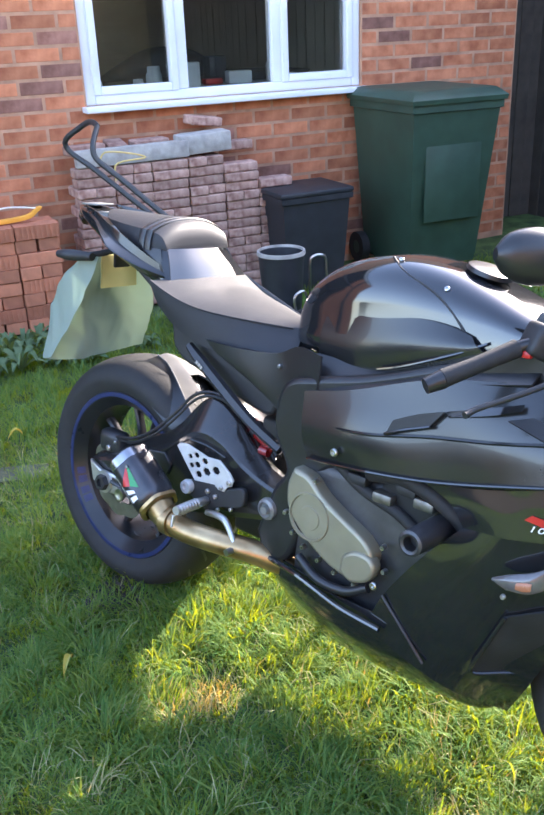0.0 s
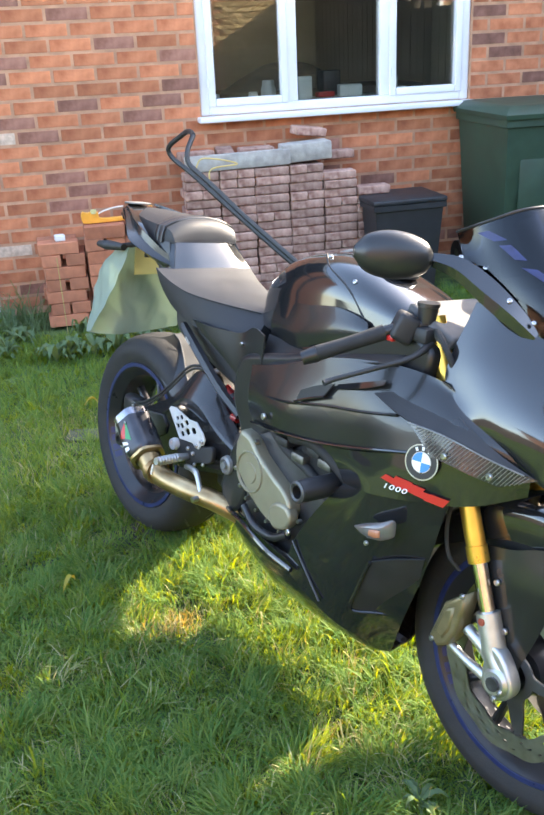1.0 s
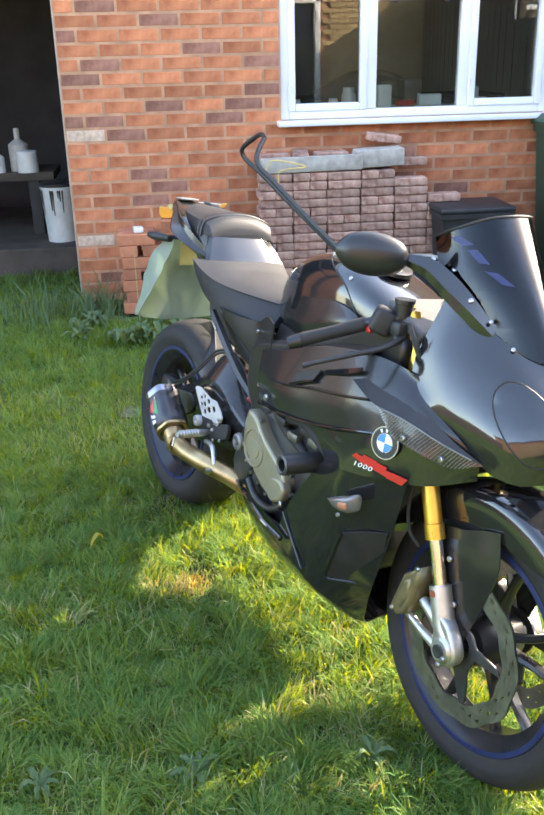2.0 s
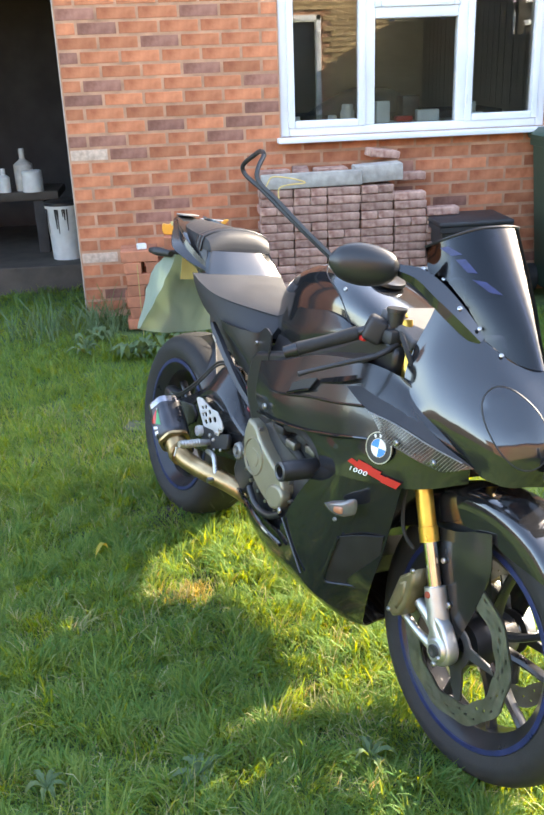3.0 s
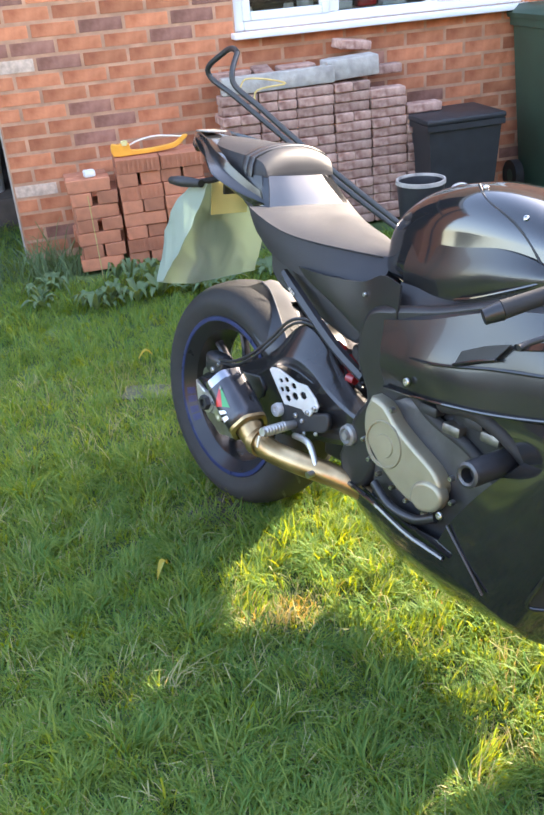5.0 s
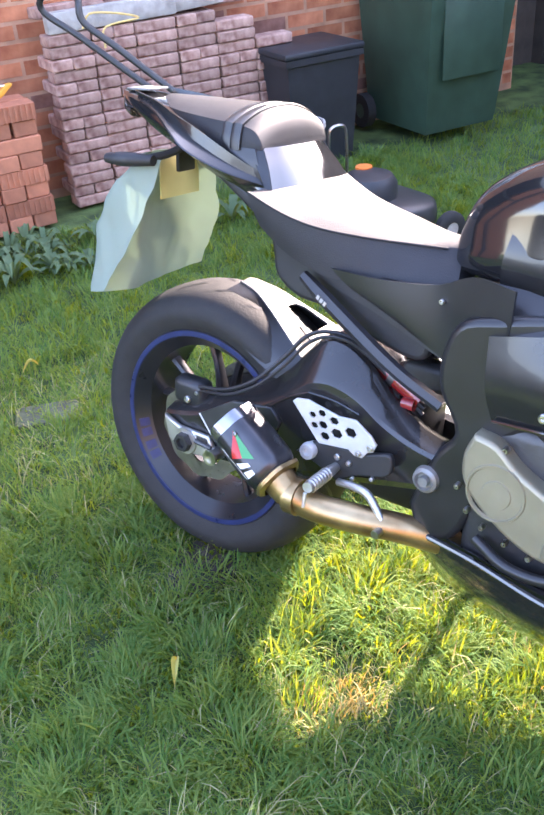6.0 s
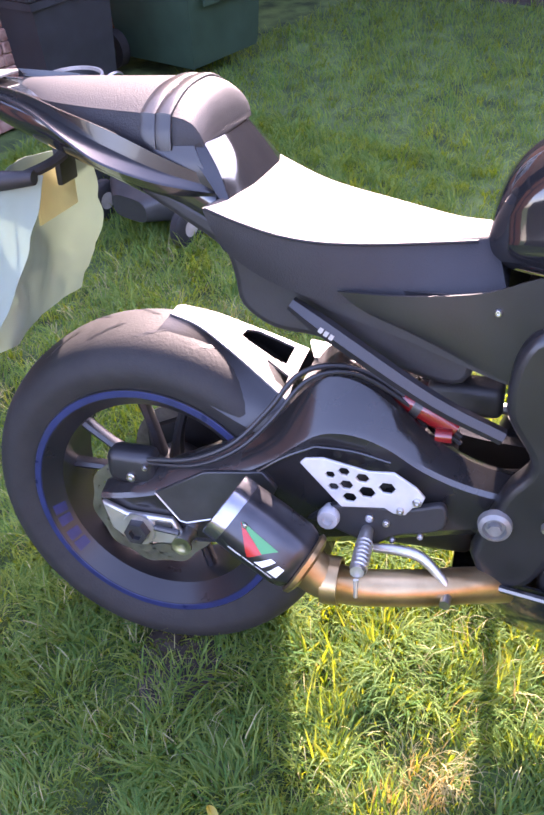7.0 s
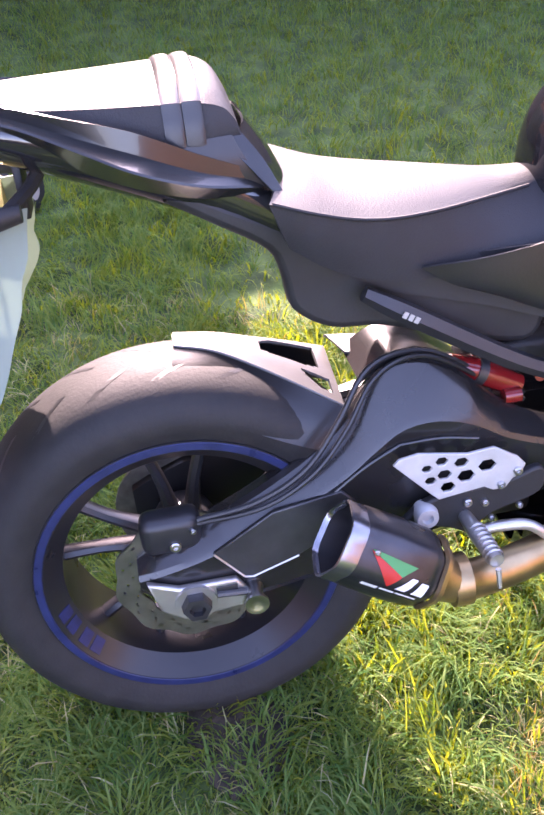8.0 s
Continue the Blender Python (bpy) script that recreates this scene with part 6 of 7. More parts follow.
for s, host in ((1, lower_r), (-1, lower_r)):
    st = [(1.132, 0.004, 0.507, 0.513, 1, 1, -s * 0.244), (1.16, 0.010, 0.500, 0.528, 0.9, 1, -s * 0.243), (1.19, 0.011, 0.502, 0.540, 0.9, 1, -s * 0.239), (1.212, 0.009, 0.512, 0.552, 0.8, 1, -s * 0.230), (1.218, 0.003, 0.518, 0.548, 0.8, 1, -s * 0.226)]
    part("front_indicator", smooth_body(st, 14, 16), clear_lens, bike, "clear-lens front indicator")
    part("indicator_bulb", smooth_body([(1.176, 0.002, 0.510, 0.522, 1, 1, -s * 0.2515), (1.188, 0.003, 0.510, 0.526, 1, 1, -s * 0.2495), (1.20, 0.002, 0.514, 0.528, 1, 1, -s * 0.2475)], 8, 12), amber_lens, bike)
part("side_stand", tube([(0.60, 0.12, 0.28), (0.58, 0.17, 0.15), (0.565, 0.215, 0.035)], [0.013, 0.012, 0.011], 10, 10), satin_black, bike)
part("stand_foot", box(0.07, 0.04, 0.01, (0.56, 0.22, 0.032), 0.004), satin_black, bike)

# pale bag tied over the number plate
def make_bag():
    """Two hanging folds of thin sheet, open below, draped over the plate."""
    rng = np.random.RandomState(3)
    rows = [[(-0.095, -0.085, 0.862), (-0.150, -0.095, 0.862), (-0.175, -0.030, 0.865), (-0.165, 0.045, 0.862), (-0.12, 0.085, 0.855)],
            [(-0.110, -0.100, 0.800), (-0.215, -0.112, 0.790), (-0.190, -0.040, 0.765), (-0.190, 0.060, 0.775), (-0.122, 0.112, 0.770)],
            [(-0.160, -0.125, 0.700), (-0.262, -0.118, 0.690), (-0.200, -0.040, 0.680), (-0.215, 0.080, 0.680), (-0.150, 0.145, 0.690)],
            [(-0.208, -0.152, 0.590), (-0.264, -0.135, 0.574), (-0.225, -0.060, 0.570), (-0.245, 0.085, 0.570), (-0.215, 0.165, 0.588)]]
    bm = patch(rows, 64, 40, 0.0010)
    for v in bm.verts:
        n = noise.noise(v.co * 9.0 + Vector((3, 1, 7)))
        m = noise.noise(Vector((v.co.x * 22, v.co.y * 22, v.co.z * 9)))
        v.co += Vector((-0.018 * (0.5 - abs(n)), 0.007 * abs(m), 0)) + Vector((-0.007 * (0.4 - abs(m)), 0, 0)) + noise.noise_vector(v.co * 30) * 0.002
    return bm


bag = thing("plastic_bag", "crumpled pale green plastic bag hanging over the number plate", "bag", BIKE)
part("sheet", make_bag(), bag_film, bag, "", 24)
part("plate_patch", box(0.004, 0.12, 0.085, (-0.150, 0.020, 0.815), 0.001), yellow_plate, bag, "yellow plate showing through the bag")

# ---- things along the wall ----


def make_window():
    w = thing("window_1", "white plastic three-light window with a deep sill", "window", kind="structure")
    y0 = WALL_Y + 0.02
    def bar(name, x0, x1, z0, z1, y=y0, d=0.07, label=""):
        part(name, box(x1 - x0, d, z1 - z0, ((x0 + x1) / 2, y + d / 2, (z0 + z1) / 2), 0.007, 3), upvc, w, label)
    X0, X1, Z0, Z1 = WIN_X0, WIN_X1, WIN_Z0, WIN_Z1
    bar("frame_side", X0, X0 + 0.055, Z0, Z1)
    bar("frame_side", X1 - 0.055, X1, Z0, Z1)
    bar("frame_bottom", X0 + 0.055, X1 - 0.055, Z0, Z0 + 0.052)
    bar("frame_top", X0 + 0.055, X1 - 0.055, Z1 - 0.055, Z1)
    bar("mullion", 2.085, 2.150, Z0 + 0.052, Z1 - 0.055)
    bar("mullion", 2.655, 2.720, Z0 + 0.052, Z1 - 0.055)
    bar("transom", 2.150, 2.655, 1.675, 1.74)
    panes = []
    for x0, x1, z0, z1 in ((X0 + 0.055, 2.085, Z0 + 0.052, Z1 - 0.055), (2.720, X1 - 0.055, Z0 + 0.052, Z1 - 0.055), (2.150, 2.655, 1.74, Z1 - 0.055)):
        s, yy = 0.042, y0 - 0.012
        sash = thing("sash", "white opening window sash", "", None)
        sash.parent = w
        for name, a, b, c, d in (("sash_side", x0 - 0.006, x0 + s - 0.006, z0 - 0.004, z1), ("sash_side", x1 - s + 0.006, x1 + 0.006, z0 - 0.004, z1), ("sash_rail", x0 + s - 0.006, x1 - s + 0.006, z0 - 0.004, z0 + s - 0.004), ("sash_rail", x0 + s - 0.006, x1 - s + 0.006, z1 - s, z1)):
            part(name, box(b - a, 0.06, d - c, ((a + b) / 2, yy + 0.03, (c + d) / 2), 0.007, 3), upvc, sash)
        for z in (z0 + 0.10, z1 - 0.10):
            part("hinge", lathe([(0, 0), (0, 0.008), (0.05, 0.008), (0.05, 0)], 10, "z", (x0 - 0.004, yy - 0.001, z), closed=False), upvc, sash)
        panes.append((sash, x0 + 0.025, x1 - 0.025, z0 + 0.028, z1 - 0.025))
    panes.append((w, 2.15, 2.655, Z0 + 0.052, 1.675))
    for host, x0, x1, z0, z1 in panes:
        g = part("pane", box(x1 - x0, 0.006, z1 - z0, ((x0 + x1) / 2, y0 + 0.032, (z0 + z1) / 2)), pane_glass, host, "reflecting window pane", 0)
        g.visible_shadow = False
    sill = box(X1 - X0 + 0.05, 0.15, 0.030, ((X0 + X1) / 2, WALL_Y - 0.012, Z0 - 0.016), 0.006, 3)
    part("sill", sill, upvc, w)
    for x in (2.25, 2.56):
        part("vent_slot", box(0.03, 0.004, 0.010, (x, y0 - 0.002, 1.665), 0.001, 1), paint_black, w)
    return w


make_window()
inside = finish("inner_sill", box(1.62, 0.30, 0.03, (2.40, 5.27, 1.06), 0.006), white_paint)
tagged(inside, "white inner window board with clutter on it", "window board", kind="structure")


def small_box(name, label, category, size, at, turn, material):
    ob = finish(name, box(*size, (0, 0, size[2] / 2), 0.006, 2), material)
    ob.matrix_world = pose(*at, 0, 0, turn)
    return tagged(ob, label, category)


def bottle(name, label, at, r, h, material, neck=0.35):
    ob = finish(name, lathe([(0, 0), (0, r), (h * 0.62, r), (h * 0.75, r * neck), (h * 0.95, r * neck), (h, r * neck * 0.9), (h, 0)], 20, "z", closed=False), material)
    ob.matrix_world = pose(*at)
    return tagged(ob, label, "bottle")


SILL = 1.076
small_box("cardboard_box", "pale folded paper carton on the window board", "box", (0.09, 0.06, 0.13), (2.24, 5.22, SILL), 10, tub_white)
small_box("red_packet", "red and white packet lying on the window board", "packet", (0.11, 0.06, 0.032), (2.40, 5.30, SILL), 4, red_paint)
small_box("white_carton", "white carton on the window board", "box", (0.14, 0.09, 0.07), (2.54, 5.24, SILL), -6, tub_white)
small_box("grey_carton", "grey-blue carton behind the white one", "box", (0.12, 0.08, 0.15), (2.46, 5.40, SILL), 12, dark_alloy)
bottle("tub", "round white tub on the window board", (2.02, 5.22, SILL), 0.045, 0.12, tub_white, 0.8)
bottle("jar", "small white jar on the window board", (1.92, 5.20, SILL), 0.03, 0.06, white_paint, 0.9)
bottle("cup", "small white cup in the window corner", (1.70, 5.20, SILL), 0.018, 0.06, white_paint, 0.9)
small_box("white_plug", "white plastic box on the window board", "box", (0.13, 0.07, 0.04), (2.84, 5.24, SILL), -8, white_paint)
small_box("pale_carton", "pale carton standing on the window board", "box", (0.12, 0.05, 0.10), (2.83, 5.34, SILL), 14, tub_white)
small_box("flat_packet", "flat white packet on the window board", "packet", (0.11, 0.06, 0.03), (2.96, 5.22, SILL), 3, tub_white)
dark_heap = finish("coat_heap", smooth_body([(1.78, 0.10, 1.02, 1.10, 0.8), (1.95, 0.14, 1.02, 1.20, 0.8), (2.15, 0.16, 1.02, 1.28, 0.7), (2.40, 0.16, 1.02, 1.26, 0.8), (2.60, 0.08, 1.02, 1.12, 0.8)], 16, 18), shaded_interior)
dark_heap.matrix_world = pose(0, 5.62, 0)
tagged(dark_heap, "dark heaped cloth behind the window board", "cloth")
small_box("side_table", "plain dark table behind the window", "table", (1.6, 0.5, 1.0), (2.3, 5.66, 0.12), 0, dark_wood)


def cuboid_mesh(name, sx, sy, sz, bevel=0.004, material=None):
    ob = finish(name, box(sx, sy, sz, (0, 0, 0), bevel, 1), material)
    me = ob.data
    bpy.data.objects.remove(ob)
    return me


def lay(parent, name, mesh, at, turn=0.0, tilt=0.0, roll=0.0):
    o = new(name, mesh)
    o.parent = parent
    o.matrix_basis = pose(*at, tilt, roll, turn)
    return o


# red house bricks, loosely piled
pile = thing("brick_pile", "loose pile of new red bricks with gaps against the wall", "brick pile", pose(0.57, 4.60, 0))
long_b = cuboid_mesh("brick", 0.215, 0.102, 0.065, 0.004, brick_new)
prof = []
for k in range(9):
    x = -0.0945 + k * 0.0236
    prof += [(x - 0.0045, -0.050), (x - 0.0045, -0.056), (x + 0.0045, -0.056), (x + 0.0045, -0.050)]
prof = [(-0.1075, 0.050), (-0.1075, -0.050), *prof[:], (0.1075, -0.050), (0.1075, 0.050)]
ribs_bm = skin([[(x, y, z) for x, y in prof] for z in (-0.0325, 0.0325)])
_r = finish("brick", ribs_bm, brick_new)
ribbed = _r.data
bpy.data.objects.remove(_r)
rng = random.Random(11)
short_b = cuboid_mesh("brick", 0.102, 0.215, 0.065, 0.004, brick_new)
for row in range(7):
    z = 0.0335 + row * 0.067
    for depth in range(2):
        if row % 2 == 0:
            lay(pile, "brick", long_b, (0.108 + rng.uniform(-0.012, 0.012), 0.06 + depth * 0.112, z), rng.uniform(-3, 3))
        else:
            if depth == 0:
                lay(pile, "brick", short_b, (0.066 + rng.uniform(-0.01, 0.015), 0.115, z), rng.uniform(-4, 4))
                lay(pile, "brick", short_b, (0.188 + rng.uniform(-0.01, 0.012), 0.115, z), rng.uniform(-4, 4))
for row in range(8):
    z = 0.0335 + row * 0.067
    if row % 2 == 1:
        for k in range(2):
            lay(pile, "brick", ribbed if (row + k) % 3 else long_b, (0.358 + k * 0.222, 0.055, z), rng.uniform(-2, 2))
            lay(pile, "brick", long_b, (0.358 + k * 0.222, 0.17, z), rng.uniform(-2, 2))
    else:
        for k in range(4):
            lay(pile, "brick", short_b, (0.300 + k * 0.110 + rng.uniform(-0.004, 0.004), 0.112 + rng.uniform(-0.01, 0.01), z), rng.uniform(-3, 3))

# weathered paving blocks, stacked in columns
pavers = thing("paver_stack", "weathered red paving blocks stacked in columns against the wall", "paver stack", pose(1.395, 4.72, 0))
pv_long = cuboid_mesh("paver", 0.198, 0.098, 0.048, 0.006, paver_mat)
pv_end = cuboid_mesh("paver", 0.098, 0.198, 0.048, 0.006, paver_mat)
rng = random.Random(5)
for col, (x, rows) in enumerate(((0.0, 15), (0.203, 15), (0.406, 15), (0.609, 15), (0.812, 14), (1.015, 12), (1.218, 9))):
    for row in range(rows):
        z = 0.026 + row * 0.0505
        if rng.random() < 0.66:
            lay(pavers, "paver", pv_long, (x + 0.1 + rng.uniform(-0.006, 0.006), 0.05 + rng.uniform(-0.008, 0.006), z), rng.uniform(-2, 2))
        else:
            for k in range(2):
                lay(pavers, "paver", pv_end, (x + 0.05 + k * 0.101, 0.10 + rng.uniform(-0.010, 0.006), z), rng.uniform(-2, 2), 0, rng.uniform(-0.6, 0.6))
for x, turn, y in ((0.10, 8, 0.16), (0.27, -6, 0.17), (0.45, 5, 0.16), (0.70, -10, 0.19), (0.93, 4, 0.15)):
    lay(pavers, "paver", pv_long if turn > 0 else pv_end, (x, y, 0.026 + 15 * 0.0505 + (0.05 if x < 0.9 else 0)), turn, rng.uniform(-6, 4))
lay(pavers, "paver", pv_long, (0.78, 0.20, 0.92), 14, 4, 8)
slab_a = finish("kerb_edging", box(0.60, 0.06, 0.085, (0, 0, 0), 0.008, 2), slab_grey)
slab_a.matrix_world = pose(1.71, 4.745, 0.805, 0, -0.6, 0)
tagged(slab_a, "long grey concrete edging lying on the paver stack", "edging stone")
slab_b = finish("concrete_block", box(0.29, 0.12, 0.10, (0, 0, 0), 0.010, 2), slab_grey)
slab_b.matrix_world = pose(2.115, 4.79, 0.825, 2, -2, 2)
tagged(slab_b, "chipped grey concrete block on the paver stack", "concrete block")

# lawn mower with raised handle
mower = thing("lawn_mower", "black petrol lawn mower with a tall folded tube handle", "lawn mower", pose(0, 0, 0))
handle_a = [(2.00, 3.58, 0.20), (1.77, 3.80, 0.413), (1.52, 4.05, 0.665), (1.36, 4.215, 0.832), (1.283, 4.296, 0.905), (1.272, 4.29, 0.955), (1.340, 4.20, 1.022)]
handle_b = [(2.02, 3.32, 0.20), (1.80, 3.54, 0.405), (1.55, 3.78, 0.655), (1.40, 3.935, 0.820), (1.325, 4.005, 0.900), (1.322, 4.02, 0.955), (1.365, 4.08, 1.022)]
part("handle_tube", tube(handle_a, 0.0125, 10, 40), mower_black, mower, "bent black handle tube")
part("handle_tube", tube(handle_b, 0.0125, 10, 40), mower_black, mower, "bent black handle tube")
part("handle_top", tube([(1.340, 4.20, 1.022), (1.352, 4.16, 1.034), (1.362, 4.12, 1.034), (1.365, 4.08, 1.022)], 0.0125, 10, 14), mower_black, mower)
part("cable", tube([(1.38, 4.19, 0.85), (1.42, 4.18, 0.90), (1.58, 4.12, 0.87), (1.45, 4.14, 0.85), (1.44, 4.14, 0.78)], 0.004, 6, 24), rope_yellow, mower, "yellow cord")
part("deck", smooth_body([(1.92, 0.08, 0.07, 0.15, 0.6, 1, 3.50), (2.02, 0.18, 0.06, 0.19, 0.5, 1, 3.50), (2.20, 0.21, 0.06, 0.21, 0.45, 1, 3.50), (2.36, 0.18, 0.06, 0.19, 0.5, 1, 3.50), (2.46, 0.07, 0.07, 0.15, 0.6, 1, 3.50)], 20, 24), mower_black, mower, "black cutting deck")
part("engine", lathe([(0.19, 0.0), (0.19, 0.11), (0.26, 0.11), (0.29, 0.09), (0.30, 0.05), (0.30, 0)], 26, "z", (2.18, 3.50, 0), closed=False), box_black, mower)
part("fuel_cap", lathe([(0, 0), (0, 0.035), (0.025, 0.033), (0.028, 0)], 18, "z", (2.20, 3.56, 0.28), closed=False), mower_orange, mower, "orange cap")
part("pull_guard", tube([(2.06, 3.62, 0.18), (2.05, 3.62, 0.27), (2.10, 3.62, 0.29), (2.12, 3.62, 0.20)], 0.006, 8, 16), steel, mower)
part("orange_cover", box(0.07, 0.05, 0.06, (2.29, 3.62, 0.205), 0.015, 3), mower_orange, mower, "orange air filter cover")
for x, y in ((1.98, 3.30), (1.98, 3.70), (2.42, 3.30), (2.42, 3.70)):
    mw = part("wheel", lathe([(-0.02, 0.03), (-0.02, 0.06), (-0.012, 0.07), (0.012, 0.07), (0.02, 0.06), (0.02, 0.03)], 24, "y", (x, y, 0.07)), rubber, mower)
    part("hub", lathe([(-0.018, 0.0), (-0.018, 0.031), (0.018, 0.031), (0.018, 0.0)], 16, "y", (x, y, 0.07), closed=False), slab_grey, mw, "grey wheel hub")

pot = thing("bucket", "black plastic bucket with a pale worn rim", "bucket", pose(2.165, 3.98, 0))
part("body", lathe([(0, 0), (0, 0.085), (0.385, 0.112), (0.385, 0.106), (0.02, 0.080), (0.02, 0)], 28, "z", closed=False), box_black, pot)
part("rim", lathe([(0.385, 0.106), (0.396, 0.108), (0.396, 0.116), (0.378, 0.118)], 28, "z"), slab_grey, pot, "pale rim")
frame_thing = finish("wire_hoop", tube([(2.33, 4.0, 0.0), (2.33, 4.0, 0.30), (2.35, 4.0, 0.335), (2.40, 4.0, 0.335), (2.42, 4.0, 0.30), (2.42, 4.0, 0.0)], 0.007, 8, 30), steel)
tagged(frame_thing, "bent bright metal hoop standing in the grass", "hoop")

# wheelie bin and black crate by the wall
wb = thing("wheelie_bin", "dark green plastic wheelie bin standing by the wall", "bin", pose(3.40, 4.60, 0, 0, 0, -2))
part("body", skin([[(sx * w, sy * d + off, z) for sx, sy in ((-1, -1), (1, -1), (1, 1), (-1, 1))] for w, d, z, off in ((0.22, 0.25, 0.06, 0.02), (0.225, 0.26, 0.10, 0.02), (0.275, 0.33, 0.92, 0), (0.29, 0.345, 0.925, 0), (0.29, 0.345, 0.965, 0))]), bin_green, wb)
part("lid", skin([[(sx * w, sy * d, z) for sx, sy in ((-1, -1), (1, -1), (1, 1), (-1, 1))] for w, d, z in ((0.30, 0.36, 0.966), (0.305, 0.365, 0.99), (0.26, 0.31, 1.03), (0.24, 0.28, 1.035))]), bin_green, wb)
part("handle", tube([(-0.22, 0.37, 0.98), (-0.22, 0.42, 1.0), (0.22, 0.42, 1.0), (0.22, 0.37, 0.98)], 0.014, 10), bin_green, wb)
part("panel", box(0.36, 0.012, 0.45, (0, -0.305, 0.56), 0.004), bin_green, wb)
for s in (-1, 1):
    bw = part("wheel", lathe([(-0.025, 0.04), (-0.025, 0.09), (0.025, 0.09), (0.025, 0.04)], 24, "x", (s * 0.26, 0.28, 0.10)), rubber, wb)
    part("hub", lathe([(-0.022, 0.0), (-0.022, 0.041), (0.022, 0.041), (0.022, 0.0)], 16, "x", (s * 0.26, 0.28, 0.10), closed=False), bin_green, bw)
crate = thing("black_box", "black plastic storage box by the wall", "storage box", pose(2.64, 4.66, -0.03))
part("body", skin([[(sx * w, sy * d, z) for sx, sy in ((-1, -1), (1, -1), (1, 1), (-1, 1))] for w, d, z in ((0.17, 0.14, 0.0), (0.205, 0.17, 0.52), (0.22, 0.185, 0.525), (0.22, 0.185, 0.555))]), box_black, crate)
part("lid", box(0.45, 0.38, 0.03, (0, 0, 0.571), 0.010, 2), box_black, crate)

# orange tool and little box on the brick pile
tool = thing("hand_saw", "orange plastic bow saw with a pale cord on the brick pile", "saw", pose(0.82, 4.70, 0.537))
part("grip", plate(round_outline([(0, 0), (0.05, -0.004), (0.30, 0.006), (0.37, 0.045), (0.385, 0.062), (0.36, 0.062), (0.30, 0.030), (0.10, 0.022), (0.085, 0.055), (0.05, 0.060), (0.03, 0.055), (0.0, 0.06), (-0.008, 0.03)], 70), 0.028, (), 0.004, Matrix.Translation((0, 0.014, 0.006)) @ SIDE), orange_plastic, tool, "orange plastic frame")
part("cord", tube([(0.07, 0, 0.045), (0.14, 0, 0.070), (0.23, 0, 0.080), (0.36, 0, 0.062)], 0.004, 8, 24), cord_white, tool, "pale cord")
part("knob", lathe([(0, 0), (0, 0.018), (0.02, 0.016), (0.024, 0)], 16, "z", (0.062, -0.004, 0.055), closed=False), yellow_plate, tool)
small_box("tape_box", "small grey box with a white label on the bricks", "box", (0.055, 0.05, 0.032), (0.685, 4.66, 0.470), 8, tub_white)

# in the store opening
tub = thing("paint_tub", "white plastic tub splashed with black paint", "tub", pose(0.10, 6.02, 0.18))
part("body", lathe([(0, 0), (0, 0.105), (0.36, 0.125), (0.37, 0.130), (0.385, 0.130), (0.385, 0)], 28, "z", closed=False), tub_white, tub)
part("lid", lathe([(0.386, 0), (0.386, 0.134), (0.405, 0.134), (0.41, 0.12), (0.41, 0)], 28, "z", closed=False), paint_black, tub, "dark grey lid")
rng = random.Random(2)
for i in range(10):
    a, w, l = rng.uniform(200, 330), rng.uniform(4, 9), rng.uniform(0.05, 0.22)
    bm = bmesh.new()
    rows = []
    for f in np.linspace(0, 1, 6):
        z = 0.365 - l * f
        r = 0.105 + 0.02 * z / 0.36 + 0.0015
        ww = w * (1 - 0.5 * f)
        rows.append([bm.verts.new((r * math.cos(radians(a + k * ww / 2)), r * math.sin(radians(a + k * ww / 2)), z)) for k in (-1, 0, 1)])
    for p, q in zip(rows, rows[1:]):
        for k in range(2):
            bm.faces.new((p[k], p[k + 1], q[k + 1], q[k]))
    part("paint_run", bm, paint_black, tub)
shelf = finish("bench", box(1.6, 0.5, 0.06, (-0.75, 6.5, 0.60), 0.006), dark_wood)
tagged(shelf, "grey bench top inside the store", "bench")
for x in (-1.4, -0.1):
    part("leg", box(0.08, 0.45, 0.53, (x, 6.5, 0.32), 0.006), shaded_interior, shelf)
bottle("bottle", "clear plastic bottle on the bench in the store", (-0.20, 6.4, 0.63), 0.07, 0.30, weathered_white, 0.3)
bottle("can", "pale paint can on the bench in the store", (-0.13, 6.30, 0.63), 0.075, 0.15, tub_white, 0.98)
bottle("small_bottle", "small pale bottle on the bench", (-0.34, 6.32, 0.63), 0.045, 0.17, tub_white, 0.4)
thin = finish("cane", tube([(0.66, 4.48, 0.0), (0.655, 4.55, 0.40)], 0.003, 6), straw_mat)
tagged(thin, "thin pale cane standing by the brick pile", "cane")

# ---- lawn ----


def clumps(xy, size, seed):
    """A smooth uneven field between about -1 and 1, with hollows of that size in metres."""
    r = np.random.RandomState(seed)
    out = np.zeros(len(xy))
    for k in range(14):
        a, f = r.uniform(0, 2 * math.pi), 2 * math.pi / size * r.uniform(0.6, 1.7)
        out += np.sin(f * (xy[:, 0] * math.cos(a) + xy[:, 1] * math.sin(a)) + r.uniform(0, 6.3))
    return np.clip(out / 3.8, -1.2, 1.2)


